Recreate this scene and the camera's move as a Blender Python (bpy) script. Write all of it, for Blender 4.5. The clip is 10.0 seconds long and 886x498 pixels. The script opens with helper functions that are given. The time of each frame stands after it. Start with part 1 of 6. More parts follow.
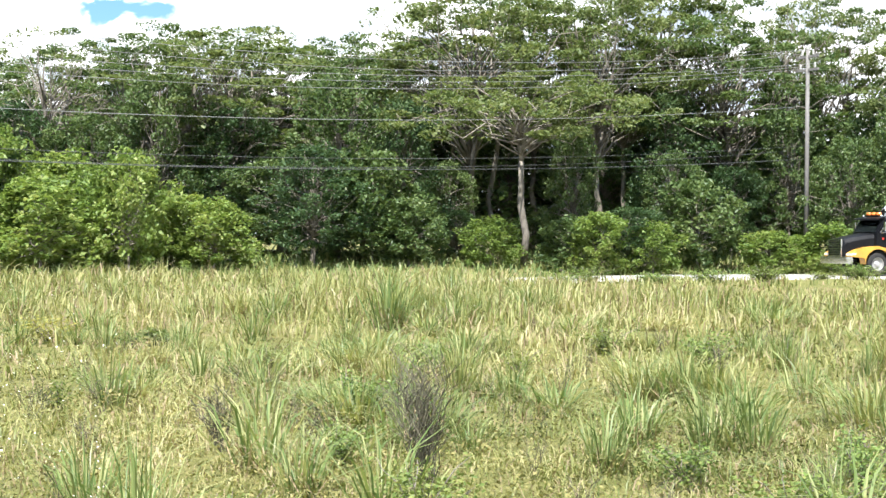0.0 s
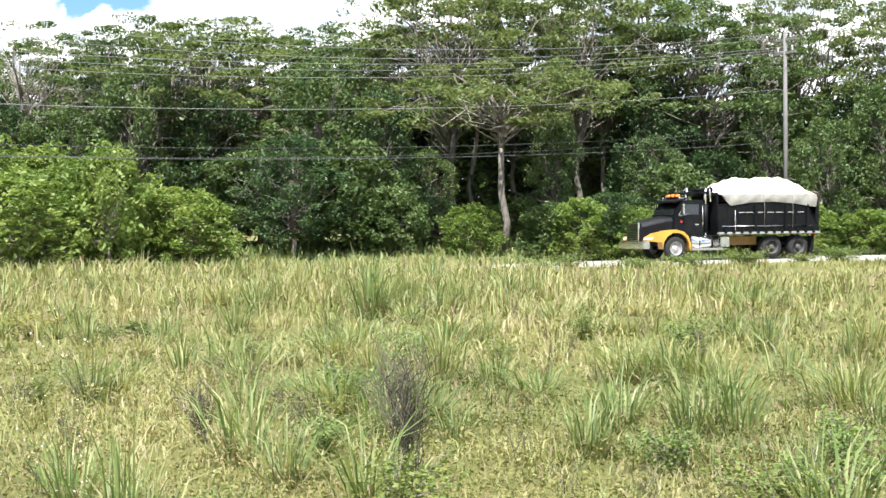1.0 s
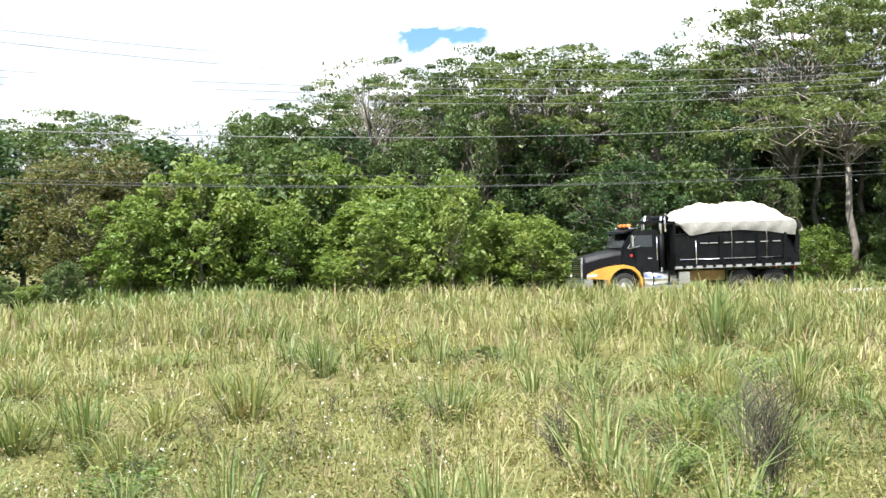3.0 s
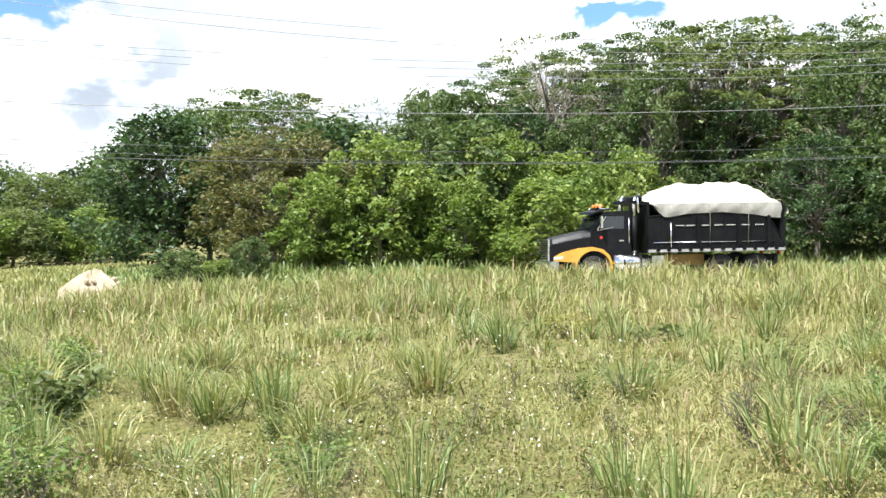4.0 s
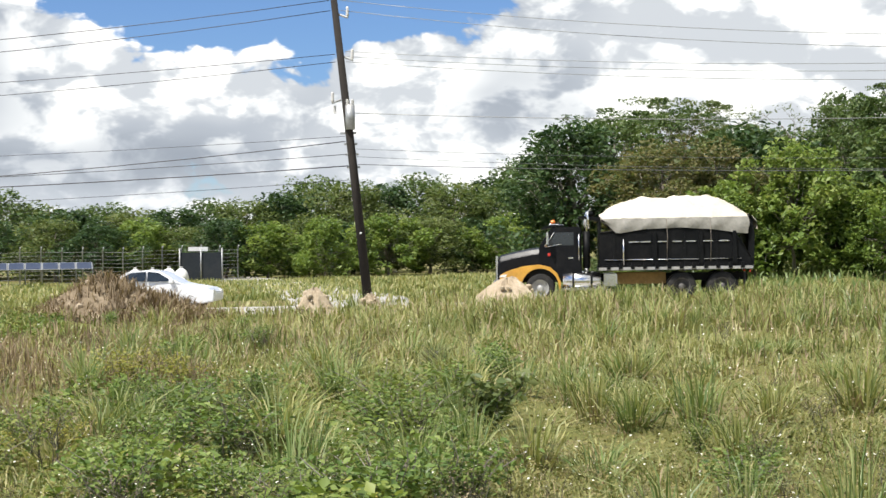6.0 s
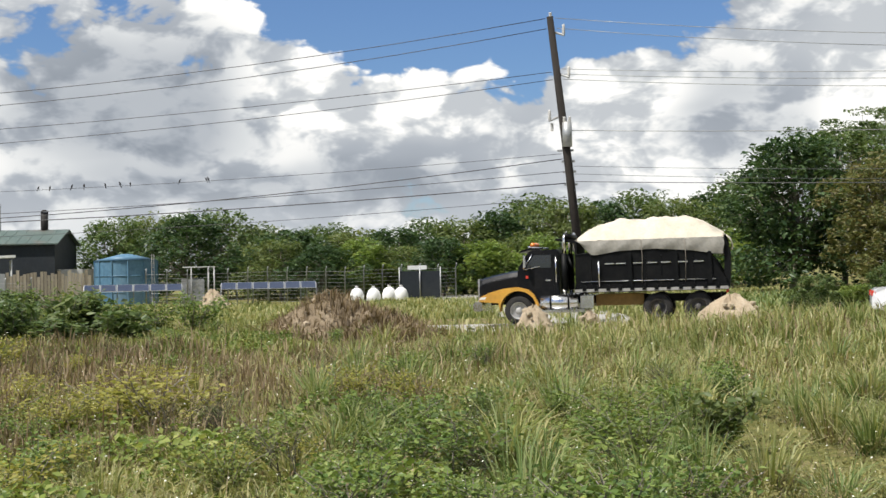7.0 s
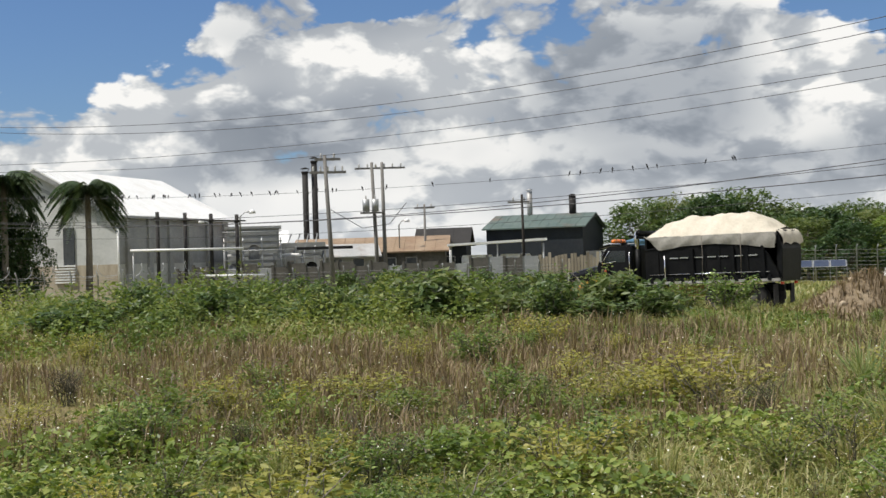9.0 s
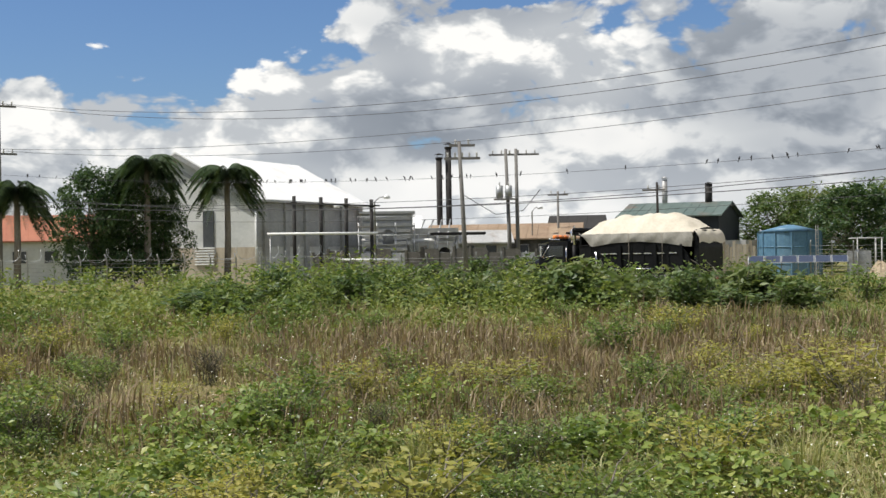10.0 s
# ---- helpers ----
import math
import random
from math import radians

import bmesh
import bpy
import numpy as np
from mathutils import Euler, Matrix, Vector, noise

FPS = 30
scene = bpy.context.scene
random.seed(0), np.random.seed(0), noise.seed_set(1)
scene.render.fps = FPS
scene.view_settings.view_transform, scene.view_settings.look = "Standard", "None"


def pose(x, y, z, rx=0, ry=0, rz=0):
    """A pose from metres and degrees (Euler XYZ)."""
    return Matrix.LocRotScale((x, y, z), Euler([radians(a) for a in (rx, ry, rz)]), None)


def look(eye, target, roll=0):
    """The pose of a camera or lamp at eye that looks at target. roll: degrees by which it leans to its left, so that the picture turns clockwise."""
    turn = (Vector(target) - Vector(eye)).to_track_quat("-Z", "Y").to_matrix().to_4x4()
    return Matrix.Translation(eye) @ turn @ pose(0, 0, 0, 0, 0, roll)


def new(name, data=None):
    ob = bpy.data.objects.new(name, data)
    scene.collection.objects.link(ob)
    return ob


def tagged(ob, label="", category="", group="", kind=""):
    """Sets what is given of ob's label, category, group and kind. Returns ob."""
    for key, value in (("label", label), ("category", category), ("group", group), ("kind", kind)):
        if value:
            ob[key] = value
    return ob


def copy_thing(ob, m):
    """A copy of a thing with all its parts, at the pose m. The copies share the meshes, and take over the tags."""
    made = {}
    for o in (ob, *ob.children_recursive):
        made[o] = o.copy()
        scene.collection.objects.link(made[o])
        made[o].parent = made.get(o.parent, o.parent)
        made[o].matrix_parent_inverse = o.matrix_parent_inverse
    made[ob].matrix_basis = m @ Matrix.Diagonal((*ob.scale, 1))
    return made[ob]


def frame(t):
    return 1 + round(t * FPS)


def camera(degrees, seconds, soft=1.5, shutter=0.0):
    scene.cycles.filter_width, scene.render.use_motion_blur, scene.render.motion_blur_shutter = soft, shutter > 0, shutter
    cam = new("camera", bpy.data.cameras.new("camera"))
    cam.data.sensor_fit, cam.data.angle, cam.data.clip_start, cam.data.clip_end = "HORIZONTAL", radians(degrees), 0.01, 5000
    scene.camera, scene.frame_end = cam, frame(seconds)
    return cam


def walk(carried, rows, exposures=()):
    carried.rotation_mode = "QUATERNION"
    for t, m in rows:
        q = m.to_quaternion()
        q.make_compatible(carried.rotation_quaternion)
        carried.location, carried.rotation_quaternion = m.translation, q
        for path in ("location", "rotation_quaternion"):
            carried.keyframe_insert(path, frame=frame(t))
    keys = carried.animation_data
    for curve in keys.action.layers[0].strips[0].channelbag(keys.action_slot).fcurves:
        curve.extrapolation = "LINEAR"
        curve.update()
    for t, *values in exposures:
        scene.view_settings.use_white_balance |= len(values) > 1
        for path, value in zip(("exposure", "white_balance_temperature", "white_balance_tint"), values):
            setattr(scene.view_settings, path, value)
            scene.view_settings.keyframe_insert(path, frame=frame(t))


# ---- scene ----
# ---------------------------------------------------------------- camera
EYE_Z = 2.0
ARM = 0.7


def ground_point(az, d):
    """The plan's point at an azimuth (degrees, positive to the left of +y) and a distance."""
    a = radians(az)
    return -d * math.sin(a), d * math.cos(a)


def held(yaw, pitch, roll):
    """A camera held at arm's length by someone who turns on the spot."""
    a, p = radians(yaw), radians(pitch)
    eye = Vector((-ARM * math.sin(a), ARM * math.cos(a), EYE_Z))
    way = Vector((-math.sin(a) * math.cos(p), math.cos(a) * math.cos(p), math.sin(p)))
    return look(eye, eye + way * 10, roll)


LENS = 36.2
TURNS = [
    (0.0, -33.03, -0.55, 0.36),
    (0.5, -34.40, -0.65, -0.10),
    (1.0, -33.81, -1.05, -0.57),
    (1.5, -30.33, -1.25, -0.77),
    (2.0, -26.70, -0.81, -1.05),
    (2.5, -23.43, -0.04, -1.15),
    (2.7, -21.98, 0.18, -1.17),
    (3.8, -13.68, -0.40, -1.04),
    (4.0, -12.32, -0.64, -0.94),
    (4.5, -10.07, -0.85, -0.90),
    (5.0, -6.31, -0.43, -0.82),
    (5.5, -0.00, -0.03, -0.45),
    (5.7, 1.93, -0.08, -0.39),
    (6.8, 11.92, 0.67, -1.26),
    (7.0, 13.71, 0.85, -1.04),
    (7.5, 17.48, 0.45, -1.40),
    (8.0, 21.45, 0.51, -1.58),
    (8.5, 28.48, 0.79, -1.97),
    (9.0, 35.48, 0.54, -1.76),
    (9.5, 38.22, 0.05, -1.09),
    (10.0, 41.06, 0.10, -0.92),
]
cam = camera(LENS, 10.0, soft=1.5)
walk(cam, [(t, held(y, p, r)) for t, y, p, r in TURNS],
     exposures=[(0.0, 1.40, 6150, 10), (1.0, 1.28, 6150, 10), (4.5, 1.17, 6200, 10), (5.5, 0.80, 6350, 10), (6.5, 0.40, 6500, 10), (7.5, 0.18, 6500, 10), (8.5, 0.06, 6500, 10), (9.2, 0.10, 6500, 10), (10.0, 0.17, 6500, 10)])

# ---------------------------------------------------------------- light
SUN_AZ, SUN_EL = 138.0, 58.0   # the sun stands high, to the left and a little behind
sun = new("sun", bpy.data.lights.new("sun", "SUN"))
sun.data.energy, sun.data.angle, sun.data.color = 5.0, radians(0.55), (1.0, 0.955, 0.88)
sx, sy = ground_point(SUN_AZ, 100 * math.cos(radians(SUN_EL)))
sun.matrix_world = look((sx, sy, 100 * math.sin(radians(SUN_EL))), (0, 0, 0))


class Nodes:
    """Short hand for building a node tree."""

    def __init__(self, tree):
        self.tree = tree
        self.tree.nodes.clear()

    def add(self, kind, ins=None, operation="", data_type="", blend_type="", feature="", interpolation_type="", use_clamp=False):
        n = self.tree.nodes.new(kind)
        if operation:
            n.operation = operation
        if use_clamp:
            n.use_clamp = True
        if data_type:
            n.data_type = data_type
        if blend_type:
            n.blend_type = blend_type
        if feature:
            n.feature = feature
        if interpolation_type:
            n.interpolation_type = interpolation_type
        for k, v in (ins or {}).items():
            self.put(n.inputs[k], v)
        return n

    def put(self, socket, v):
        if isinstance(v, bpy.types.NodeSocket):
            self.tree.links.new(v, socket)
        else:
            socket.default_value = v

    def math(self, op, a, b=0.0, c=0.0, clamp=False):
        return self.add("ShaderNodeMath", {0: a, 1: b, 2: c}, operation=op, use_clamp=clamp).outputs[0]

    def step(self, x, lo, hi, out0=0.0, out1=1.0):
        return self.add("ShaderNodeMapRange", {0: x, 1: lo, 2: hi, 3: out0, 4: out1}, interpolation_type="SMOOTHSTEP").outputs[0]

    def noise(self, vec, scale, detail=4.0, rough=0.55, dist=0.0):
        return self.add("ShaderNodeTexNoise", {"Vector": vec, "Scale": scale, "Detail": detail, "Roughness": rough, "Distortion": dist})

    def mix(self, fac, a, b, mode="MIX"):
        n = self.add("ShaderNodeMix", data_type="RGBA", blend_type=mode)
        self.put(n.inputs[0], fac), self.put(n.inputs[6], a), self.put(n.inputs[7], b)
        return n.outputs[2]

    def ramp(self, fac, stops):
        n = self.add("ShaderNodeValToRGB", {0: fac})
        els = n.color_ramp.elements
        while len(els) < len(stops):
            els.new(0.5)
        for e, (p, c) in zip(els, stops):
            e.position, e.color = p, (*c, 1)
        return n.outputs[0]


def build_world():
    w = bpy.data.worlds.new("sky")
    scene.world = w
    w.use_nodes = True
    n = Nodes(w.node_tree)
    co = n.add("ShaderNodeTexCoord").outputs["Generated"]
    sky = n.add("ShaderNodeTexSky")
    sky.sky_type, sky.sun_disc, sky.sun_elevation, sky.sun_rotation = "NISHITA", False, radians(SUN_EL), radians(-SUN_AZ)
    sky.air_density, sky.dust_density, sky.ozone_density = 1.0, 0.6, 1.6
    sep = n.add("ShaderNodeSeparateXYZ", {0: co})
    x, y, z = sep.outputs
    flat = n.add("ShaderNodeVectorMath", {0: co, 1: (1.0, 1.0, 1.75)}, operation="MULTIPLY").outputs[0]
    warp = n.noise(flat, 9.0, 3.0, 0.5)
    bent = n.add("ShaderNodeVectorMath", {0: warp.outputs["Color"], 1: (0.045, 0.045, 0.06), 2: flat}, operation="MULTIPLY_ADD").outputs[0]

    def heap(vec):
        big = n.noise(vec, 4.6, 2.0, 0.5).outputs[0]
        puff = n.add("ShaderNodeTexVoronoi", {"Vector": vec, "Scale": 17.0, "Detail": 4.0, "Roughness": 0.55, "Smoothness": 0.35}, feature="SMOOTH_F1").outputs[0]
        fine = n.noise(vec, 26.0, 6.0, 0.62).outputs[0]
        a = n.math("MULTIPLY_ADD", puff, -0.55, big)
        return n.math("MULTIPLY_ADD", fine, 0.22, a)

    d0 = heap(bent)
    off = n.add("ShaderNodeVectorMath", {0: bent, 1: (-0.02, 0.008, 0.05)}).outputs[0]
    d1 = heap(off)
    # clear holes between the cumulus heaps
    hole = None
    for az, el, wide, high, deep in HOLES:
        a, e = radians(az), radians(el)
        c = Vector((-math.sin(a) * math.cos(e), math.cos(a) * math.cos(e), math.sin(e)))
        rel = n.add("ShaderNodeVectorMath", {0: co, 1: c}, operation="SUBTRACT").outputs[0]
        rel = n.add("ShaderNodeVectorMath", {0: rel, 1: (1 / radians(wide), 1 / radians(wide), 1 / radians(high))}, operation="MULTIPLY").outputs[0]
        r = n.add("ShaderNodeVectorMath", {0: rel}, operation="LENGTH").outputs["Value"]
        h = n.step(r, 1.75, 0.35, 0.0, deep)
        hole = h if hole is None else n.math("MAXIMUM", hole, h)
    low = n.step(z, 0.0, 0.34, 0.30, 0.0)
    east = n.step(x, -0.16, 0.22, 0.0, 0.24)   # the cover closes up towards the right
    dens = n.math("SUBTRACT", n.math("ADD", n.math("ADD", d0, 0.16), n.math("ADD", low, east)), hole)
    cover = n.step(dens, 0.0, 0.13)
    lit = n.step(n.math("SUBTRACT", d0, d1), -0.16, 0.20)
    mass = n.noise(bent, 3.4, 4.0, 0.5).outputs[0]
    grey = n.step(mass, 0.36, 0.66, 0.0, 0.55)
    # heaps with sunlit tops, and the grey undersides of others
    for az, el, wide, high, dark in HEAPS:
        a, e = radians(az), radians(el)
        c = Vector((-math.sin(a) * math.cos(e), math.cos(a) * math.cos(e), math.sin(e)))
        rel = n.add("ShaderNodeVectorMath", {0: bent, 1: c + Vector((0.022, 0.022, 0.75 * c.z + 0.03))}, operation="SUBTRACT").outputs[0]
        rel = n.add("ShaderNodeVectorMath", {0: rel, 1: (1 / radians(wide), 1 / radians(wide), 1 / radians(high * 1.75))}, operation="MULTIPLY").outputs[0]
        r = n.add("ShaderNodeVectorMath", {0: rel}, operation="LENGTH").outputs["Value"]
        grey = n.math("ADD", grey, n.step(r, 1.35, 0.35, 0.0, dark))
    grey = n.math("MINIMUM", n.math("MAXIMUM", grey, 0.0), 1.0)
    tone = n.math("MULTIPLY", n.math("MULTIPLY_ADD", lit, 0.50, 0.60), n.math("MULTIPLY_ADD", grey, -0.52, 1.0))
    cloud = n.ramp(tone, [(0.22, (0.20, 0.23, 0.27)), (0.48, (0.36, 0.39, 0.43)), (0.74, (0.60, 0.62, 0.63)), (1.0, (0.90, 0.89, 0.86))])
    blue = n.mix(1.0, sky.outputs[0], (0.052, 0.066, 0.088, 1), "MULTIPLY")
    haze = n.step(z, 0.0, 0.09, 0.35, 0.0)
    both = n.mix(cover, blue, cloud)
    both = n.mix(haze, both, (0.62, 0.65, 0.68, 1))
    under = n.step(z, -0.02, 0.0)
    both = n.mix(under, (0.10, 0.11, 0.06, 1), both)
    bg = n.add("ShaderNodeBackground", {0: both, 1: 1.0})
    out = n.add("ShaderNodeOutputWorld")
    n.tree.links.new(bg.outputs[0], out.inputs[0])


HOLES = [(54.5, 13.4, 10.5, 5.2, 0.95), (11.8, 12.4, 8.6, 3.6, 0.95), (10.6, 8.8, 1.4, 1.8, 0.62), (-20.0, 9.1, 2.4, 0.8, 0.62), (38.5, 11.2, 2.6, 0.9, 0.7), (25.0, 24.0, 16.0, 7.0, 0.7), (-70.0, 35.0, 20.0, 12.0, 0.7), (120.0, 40.0, 25.0, 15.0, 0.7), (180.0, 30.0, 25.0, 12.0, 0.7)]
HEAPS = [(26.0, 7.4, 5.5, 3.4, 0.75), (43.0, 5.2, 4.5, 1.7, 0.6), (0.8, 6.3, 4.0, 2.2, 0.5), (20.0, 3.6, 9.0, 1.0, 0.5), (16.0, 7.4, 5.5, 1.9, -0.7), (34.5, 8.0, 3.2, 2.2, -0.6), (46.0, 7.9, 3.0, 1.5, -0.7), (52.0, 5.6, 7.0, 1.4, -0.7), (40.0, 8.4, 3.5, 1.5, -0.5), (-16.0, 8.5, 14.0, 7.0, -0.9), (6.0, 7.0, 3.0, 1.6, -0.6)]
build_world()

# ---------------------------------------------------------------- materials
MATS = {}


def material(name):
    m = bpy.data.materials.new(name)
    m.use_nodes = True
    MATS[name] = m
    n = Nodes(m.node_tree)
    out = n.add("ShaderNodeOutputMaterial")
    n.out = out.inputs[0]
    return m, n


def surface(name, stops, scale=6.0, rough=0.7, metal=0.0, bump=0.15, bump_scale=60.0, spec=0.4, coat=0.0, dirt=None, rand=0.0, aniso=(1, 1, 1)):
    """A plain material whose colour wanders through stops at two scales, with fine relief."""
    m, n = material(name)
    co = n.add("ShaderNodeTexCoord").outputs["Object"]
    if aniso != (1, 1, 1):
        co = n.add("ShaderNodeVectorMath", {0: co, 1: aniso}, operation="MULTIPLY").outputs[0]
    a = n.noise(co, scale, 5.0, 0.6).outputs[0]
    b = n.noise(co, scale * 9, 4.0, 0.6).outputs[0]
    fac = n.math("MULTIPLY_ADD", b, 0.4, n.math("MULTIPLY", a, 0.6))
    if rand:
        r = n.add("ShaderNodeObjectInfo").outputs["Random"]
        fac = n.math("ADD", fac, n.math("MULTIPLY_ADD", r, rand, -rand / 2))
    lo, hi = 0.32, 0.68
    col = n.ramp(fac, [(lo + (hi - lo) * i / max(1, len(stops) - 1), c) for i, c in enumerate(stops)])
    if dirt:
        d = n.step(n.noise(co, scale * 0.6, 6.0, 0.65).outputs[0], 0.5, 0.68, 0.0, dirt[0])
        col = n.mix(d, col, (*dirt[1], 1))
    bm = n.add("ShaderNodeBump", {"Strength": bump, "Distance": 0.02, "Height": n.noise(co, bump_scale, 4.0, 0.6).outputs[0]})
    p = n.add("ShaderNodeBsdfPrincipled", {"Base Color": col, "Roughness": rough, "Metallic": metal, "Specular IOR Level": spec, "Coat Weight": coat, "Normal": bm.outputs[0]})
    n.tree.links.new(p.outputs[0], n.out)
    return m


def foliage(name, stops, through_light=0.35, rough=0.5, island=True, patch=0.25, spec=0.3):
    """Leaves and blades: colour varies from piece to piece and in patches, and light shines through."""
    m, n = material(name)
    co = n.add("ShaderNodeNewGeometry")
    r = co.outputs["Random Per Island"] if island else n.add("ShaderNodeObjectInfo").outputs["Random"]
    big = n.noise(co.outputs["Position"], 0.28, 3.0, 0.6).outputs[0]
    fac = n.math("ADD", n.math("MULTIPLY", r, 1.0 - patch), n.step(big, 0.32, 0.68, 0.0, patch))
    col = n.ramp(fac, [(i / max(1, len(stops) - 1), c) for i, c in enumerate(stops)])
    p = n.add("ShaderNodeBsdfPrincipled", {"Base Color": col, "Roughness": rough, "Specular IOR Level": spec})
    tcol = n.mix(1.0, col, (1.15, 1.15, 0.75, 1), "MULTIPLY")
    t = n.add("ShaderNodeBsdfTranslucent", {"Color": tcol})
    mx = n.add("ShaderNodeMixShader", {0: through_light})
    n.tree.links.new(p.outputs[0], mx.inputs[1]), n.tree.links.new(t.outputs[0], mx.inputs[2])
    n.tree.links.new(mx.outputs[0], n.out)
    return m


foliage("grass", [(0.085, 0.125, 0.034), (0.155, 0.19, 0.055), (0.26, 0.275, 0.095), (0.38, 0.36, 0.16), (0.52, 0.46, 0.26)], 0.35, 0.45, patch=0.4)
foliage("tall_grass", [(0.075, 0.13, 0.038), (0.14, 0.20, 0.06), (0.23, 0.275, 0.10), (0.42, 0.41, 0.20)], 0.35, 0.4, patch=0.2)
foliage("dry_grass", [(0.17, 0.125, 0.07), (0.28, 0.215, 0.125), (0.43, 0.355, 0.215)], 0.25, 0.6)
foliage("brown_stalk", [(0.10, 0.075, 0.045), (0.20, 0.145, 0.085), (0.36, 0.28, 0.175)], 0.25, 0.6)
foliage("herb", [(0.07, 0.12, 0.030), (0.12, 0.175, 0.042), (0.19, 0.235, 0.060), (0.29, 0.30, 0.095)], 0.35, 0.5, patch=0.4)
foliage("field_herb", [(0.05, 0.062, 0.02), (0.12, 0.125, 0.037), (0.22, 0.205, 0.068), (0.37, 0.32, 0.14)], 0.3, 0.55, patch=0.45)
foliage("yellow_herb", [(0.20, 0.22, 0.056), (0.32, 0.31, 0.077), (0.42, 0.37, 0.112)], 0.4, 0.5)
foliage("cover_leaf", [(0.05, 0.085, 0.02), (0.11, 0.165, 0.035), (0.21, 0.27, 0.06), (0.38, 0.39, 0.13)], 0.35, 0.45, patch=0.35)
foliage("flower", [(0.75, 0.73, 0.60), (0.80, 0.80, 0.74)], 0.2, 0.6)
foliage("leaf_dark", [(0.022, 0.048, 0.020), (0.042, 0.082, 0.031), (0.072, 0.12, 0.045), (0.12, 0.165, 0.070)], 0.32, 0.42, patch=0.3)
foliage("leaf_mid", [(0.042, 0.078, 0.027), (0.075, 0.122, 0.039), (0.12, 0.17, 0.059), (0.18, 0.22, 0.091)], 0.36, 0.42, patch=0.3)
foliage("leaf_top", [(0.06, 0.095, 0.031), (0.105, 0.145, 0.045), (0.16, 0.195, 0.070), (0.23, 0.25, 0.112)], 0.4, 0.45, patch=0.3)
foliage("leaf_light", [(0.08, 0.14, 0.031), (0.14, 0.21, 0.048), (0.21, 0.28, 0.070), (0.31, 0.34, 0.119)], 0.42, 0.45, patch=0.35)
foliage("leaf_brown", [(0.06, 0.09, 0.03), (0.11, 0.13, 0.045), (0.19, 0.16, 0.07), (0.15, 0.19, 0.06)], 0.35, 0.5)
foliage("leaf_palm", [(0.028, 0.052, 0.022), (0.055, 0.09, 0.035), (0.09, 0.12, 0.056)], 0.25, 0.45)
surface("bark", [(0.10, 0.085, 0.065), (0.20, 0.175, 0.14), (0.30, 0.27, 0.23)], 2.5, 0.9, bump=0.6, bump_scale=14, aniso=(1, 1, 0.25))
surface("twig", [(0.13, 0.11, 0.085), (0.26, 0.235, 0.20)], 3, 0.9, bump=0.3)


def ground_material():
    m, n = material("ground")
    pos = n.add("ShaderNodeNewGeometry").outputs["Position"]
    a = n.noise(pos, 0.16, 5.0, 0.6).outputs[0]
    b = n.noise(pos, 2.6, 6.0, 0.65).outputs[0]
    c = n.noise(pos, 22.0, 4.0, 0.7).outputs[0]
    turf = n.ramp(n.math("MULTIPLY_ADD", c, 0.45, n.math("MULTIPLY", b, 0.55)), [(0.3, (0.075, 0.09, 0.026)), (0.5, (0.155, 0.155, 0.05)), (0.7, (0.27, 0.235, 0.10))])
    soil = n.ramp(c, [(0.3, (0.15, 0.11, 0.06)), (0.7, (0.30, 0.23, 0.135))])
    col = n.mix(n.step(n.math("MULTIPLY_ADD", b, 0.4, n.math("MULTIPLY", a, 0.6)), 0.5, 0.62), turf, soil)
    bm = n.add("ShaderNodeBump", {"Strength": 0.8, "Distance": 0.06, "Height": c})
    p = n.add("ShaderNodeBsdfPrincipled", {"Base Color": col, "Roughness": 0.95, "Specular IOR Level": 0.15, "Normal": bm.outputs[0]})
    n.tree.links.new(p.outputs[0], n.out)


ground_material()
surface("lawn", [(0.11, 0.14, 0.035), (0.19, 0.20, 0.06), (0.28, 0.26, 0.09)], 0.4, 0.95, bump=0.7, bump_scale=18, spec=0.1)
surface("road", [(0.27, 0.255, 0.23), (0.35, 0.335, 0.305), (0.42, 0.405, 0.37)], 0.5, 0.9, bump=0.4, bump_scale=40, spec=0.2, dirt=(0.35, (0.30, 0.26, 0.20)))
surface("marl", [(0.27, 0.21, 0.14), (0.38, 0.31, 0.22), (0.50, 0.43, 0.33)], 1.4, 0.95, bump=0.9, bump_scale=12, spec=0.1, dirt=(0.5, (0.24, 0.20, 0.12)))

# ---------------------------------------------------------------- mesh helpers


def mesh_object(name, verts, faces, mat, parent=None, smooth=False):
    me = bpy.data.meshes.new(name)
    me.from_pydata([tuple(v) for v in verts], [], faces)
    me.materials.append(MATS[mat])
    if smooth:
        me.polygons.foreach_set("use_smooth", [True] * len(me.polygons))
    ob = new(name, me)
    ob.parent = parent
    return ob


def array_object(name, verts, faces, mat, parent=None):
    """A large mesh from numpy arrays: verts (n, 3) and faces (m, k), all of one size k."""
    me = bpy.data.meshes.new(name)
    verts, faces = np.asarray(verts, np.float32), np.asarray(faces, np.int32)
    k = faces.shape[1]
    me.vertices.add(len(verts))
    me.vertices.foreach_set("co", verts.ravel())
    me.loops.add(faces.size)
    me.loops.foreach_set("vertex_index", faces.ravel())
    me.polygons.add(len(faces))
    me.polygons.foreach_set("loop_start", np.arange(0, faces.size, k, dtype=np.int32))
    me.update(calc_edges=True)
    me.materials.append(MATS[mat])
    ob = new(name, me)
    ob.parent = parent
    return ob


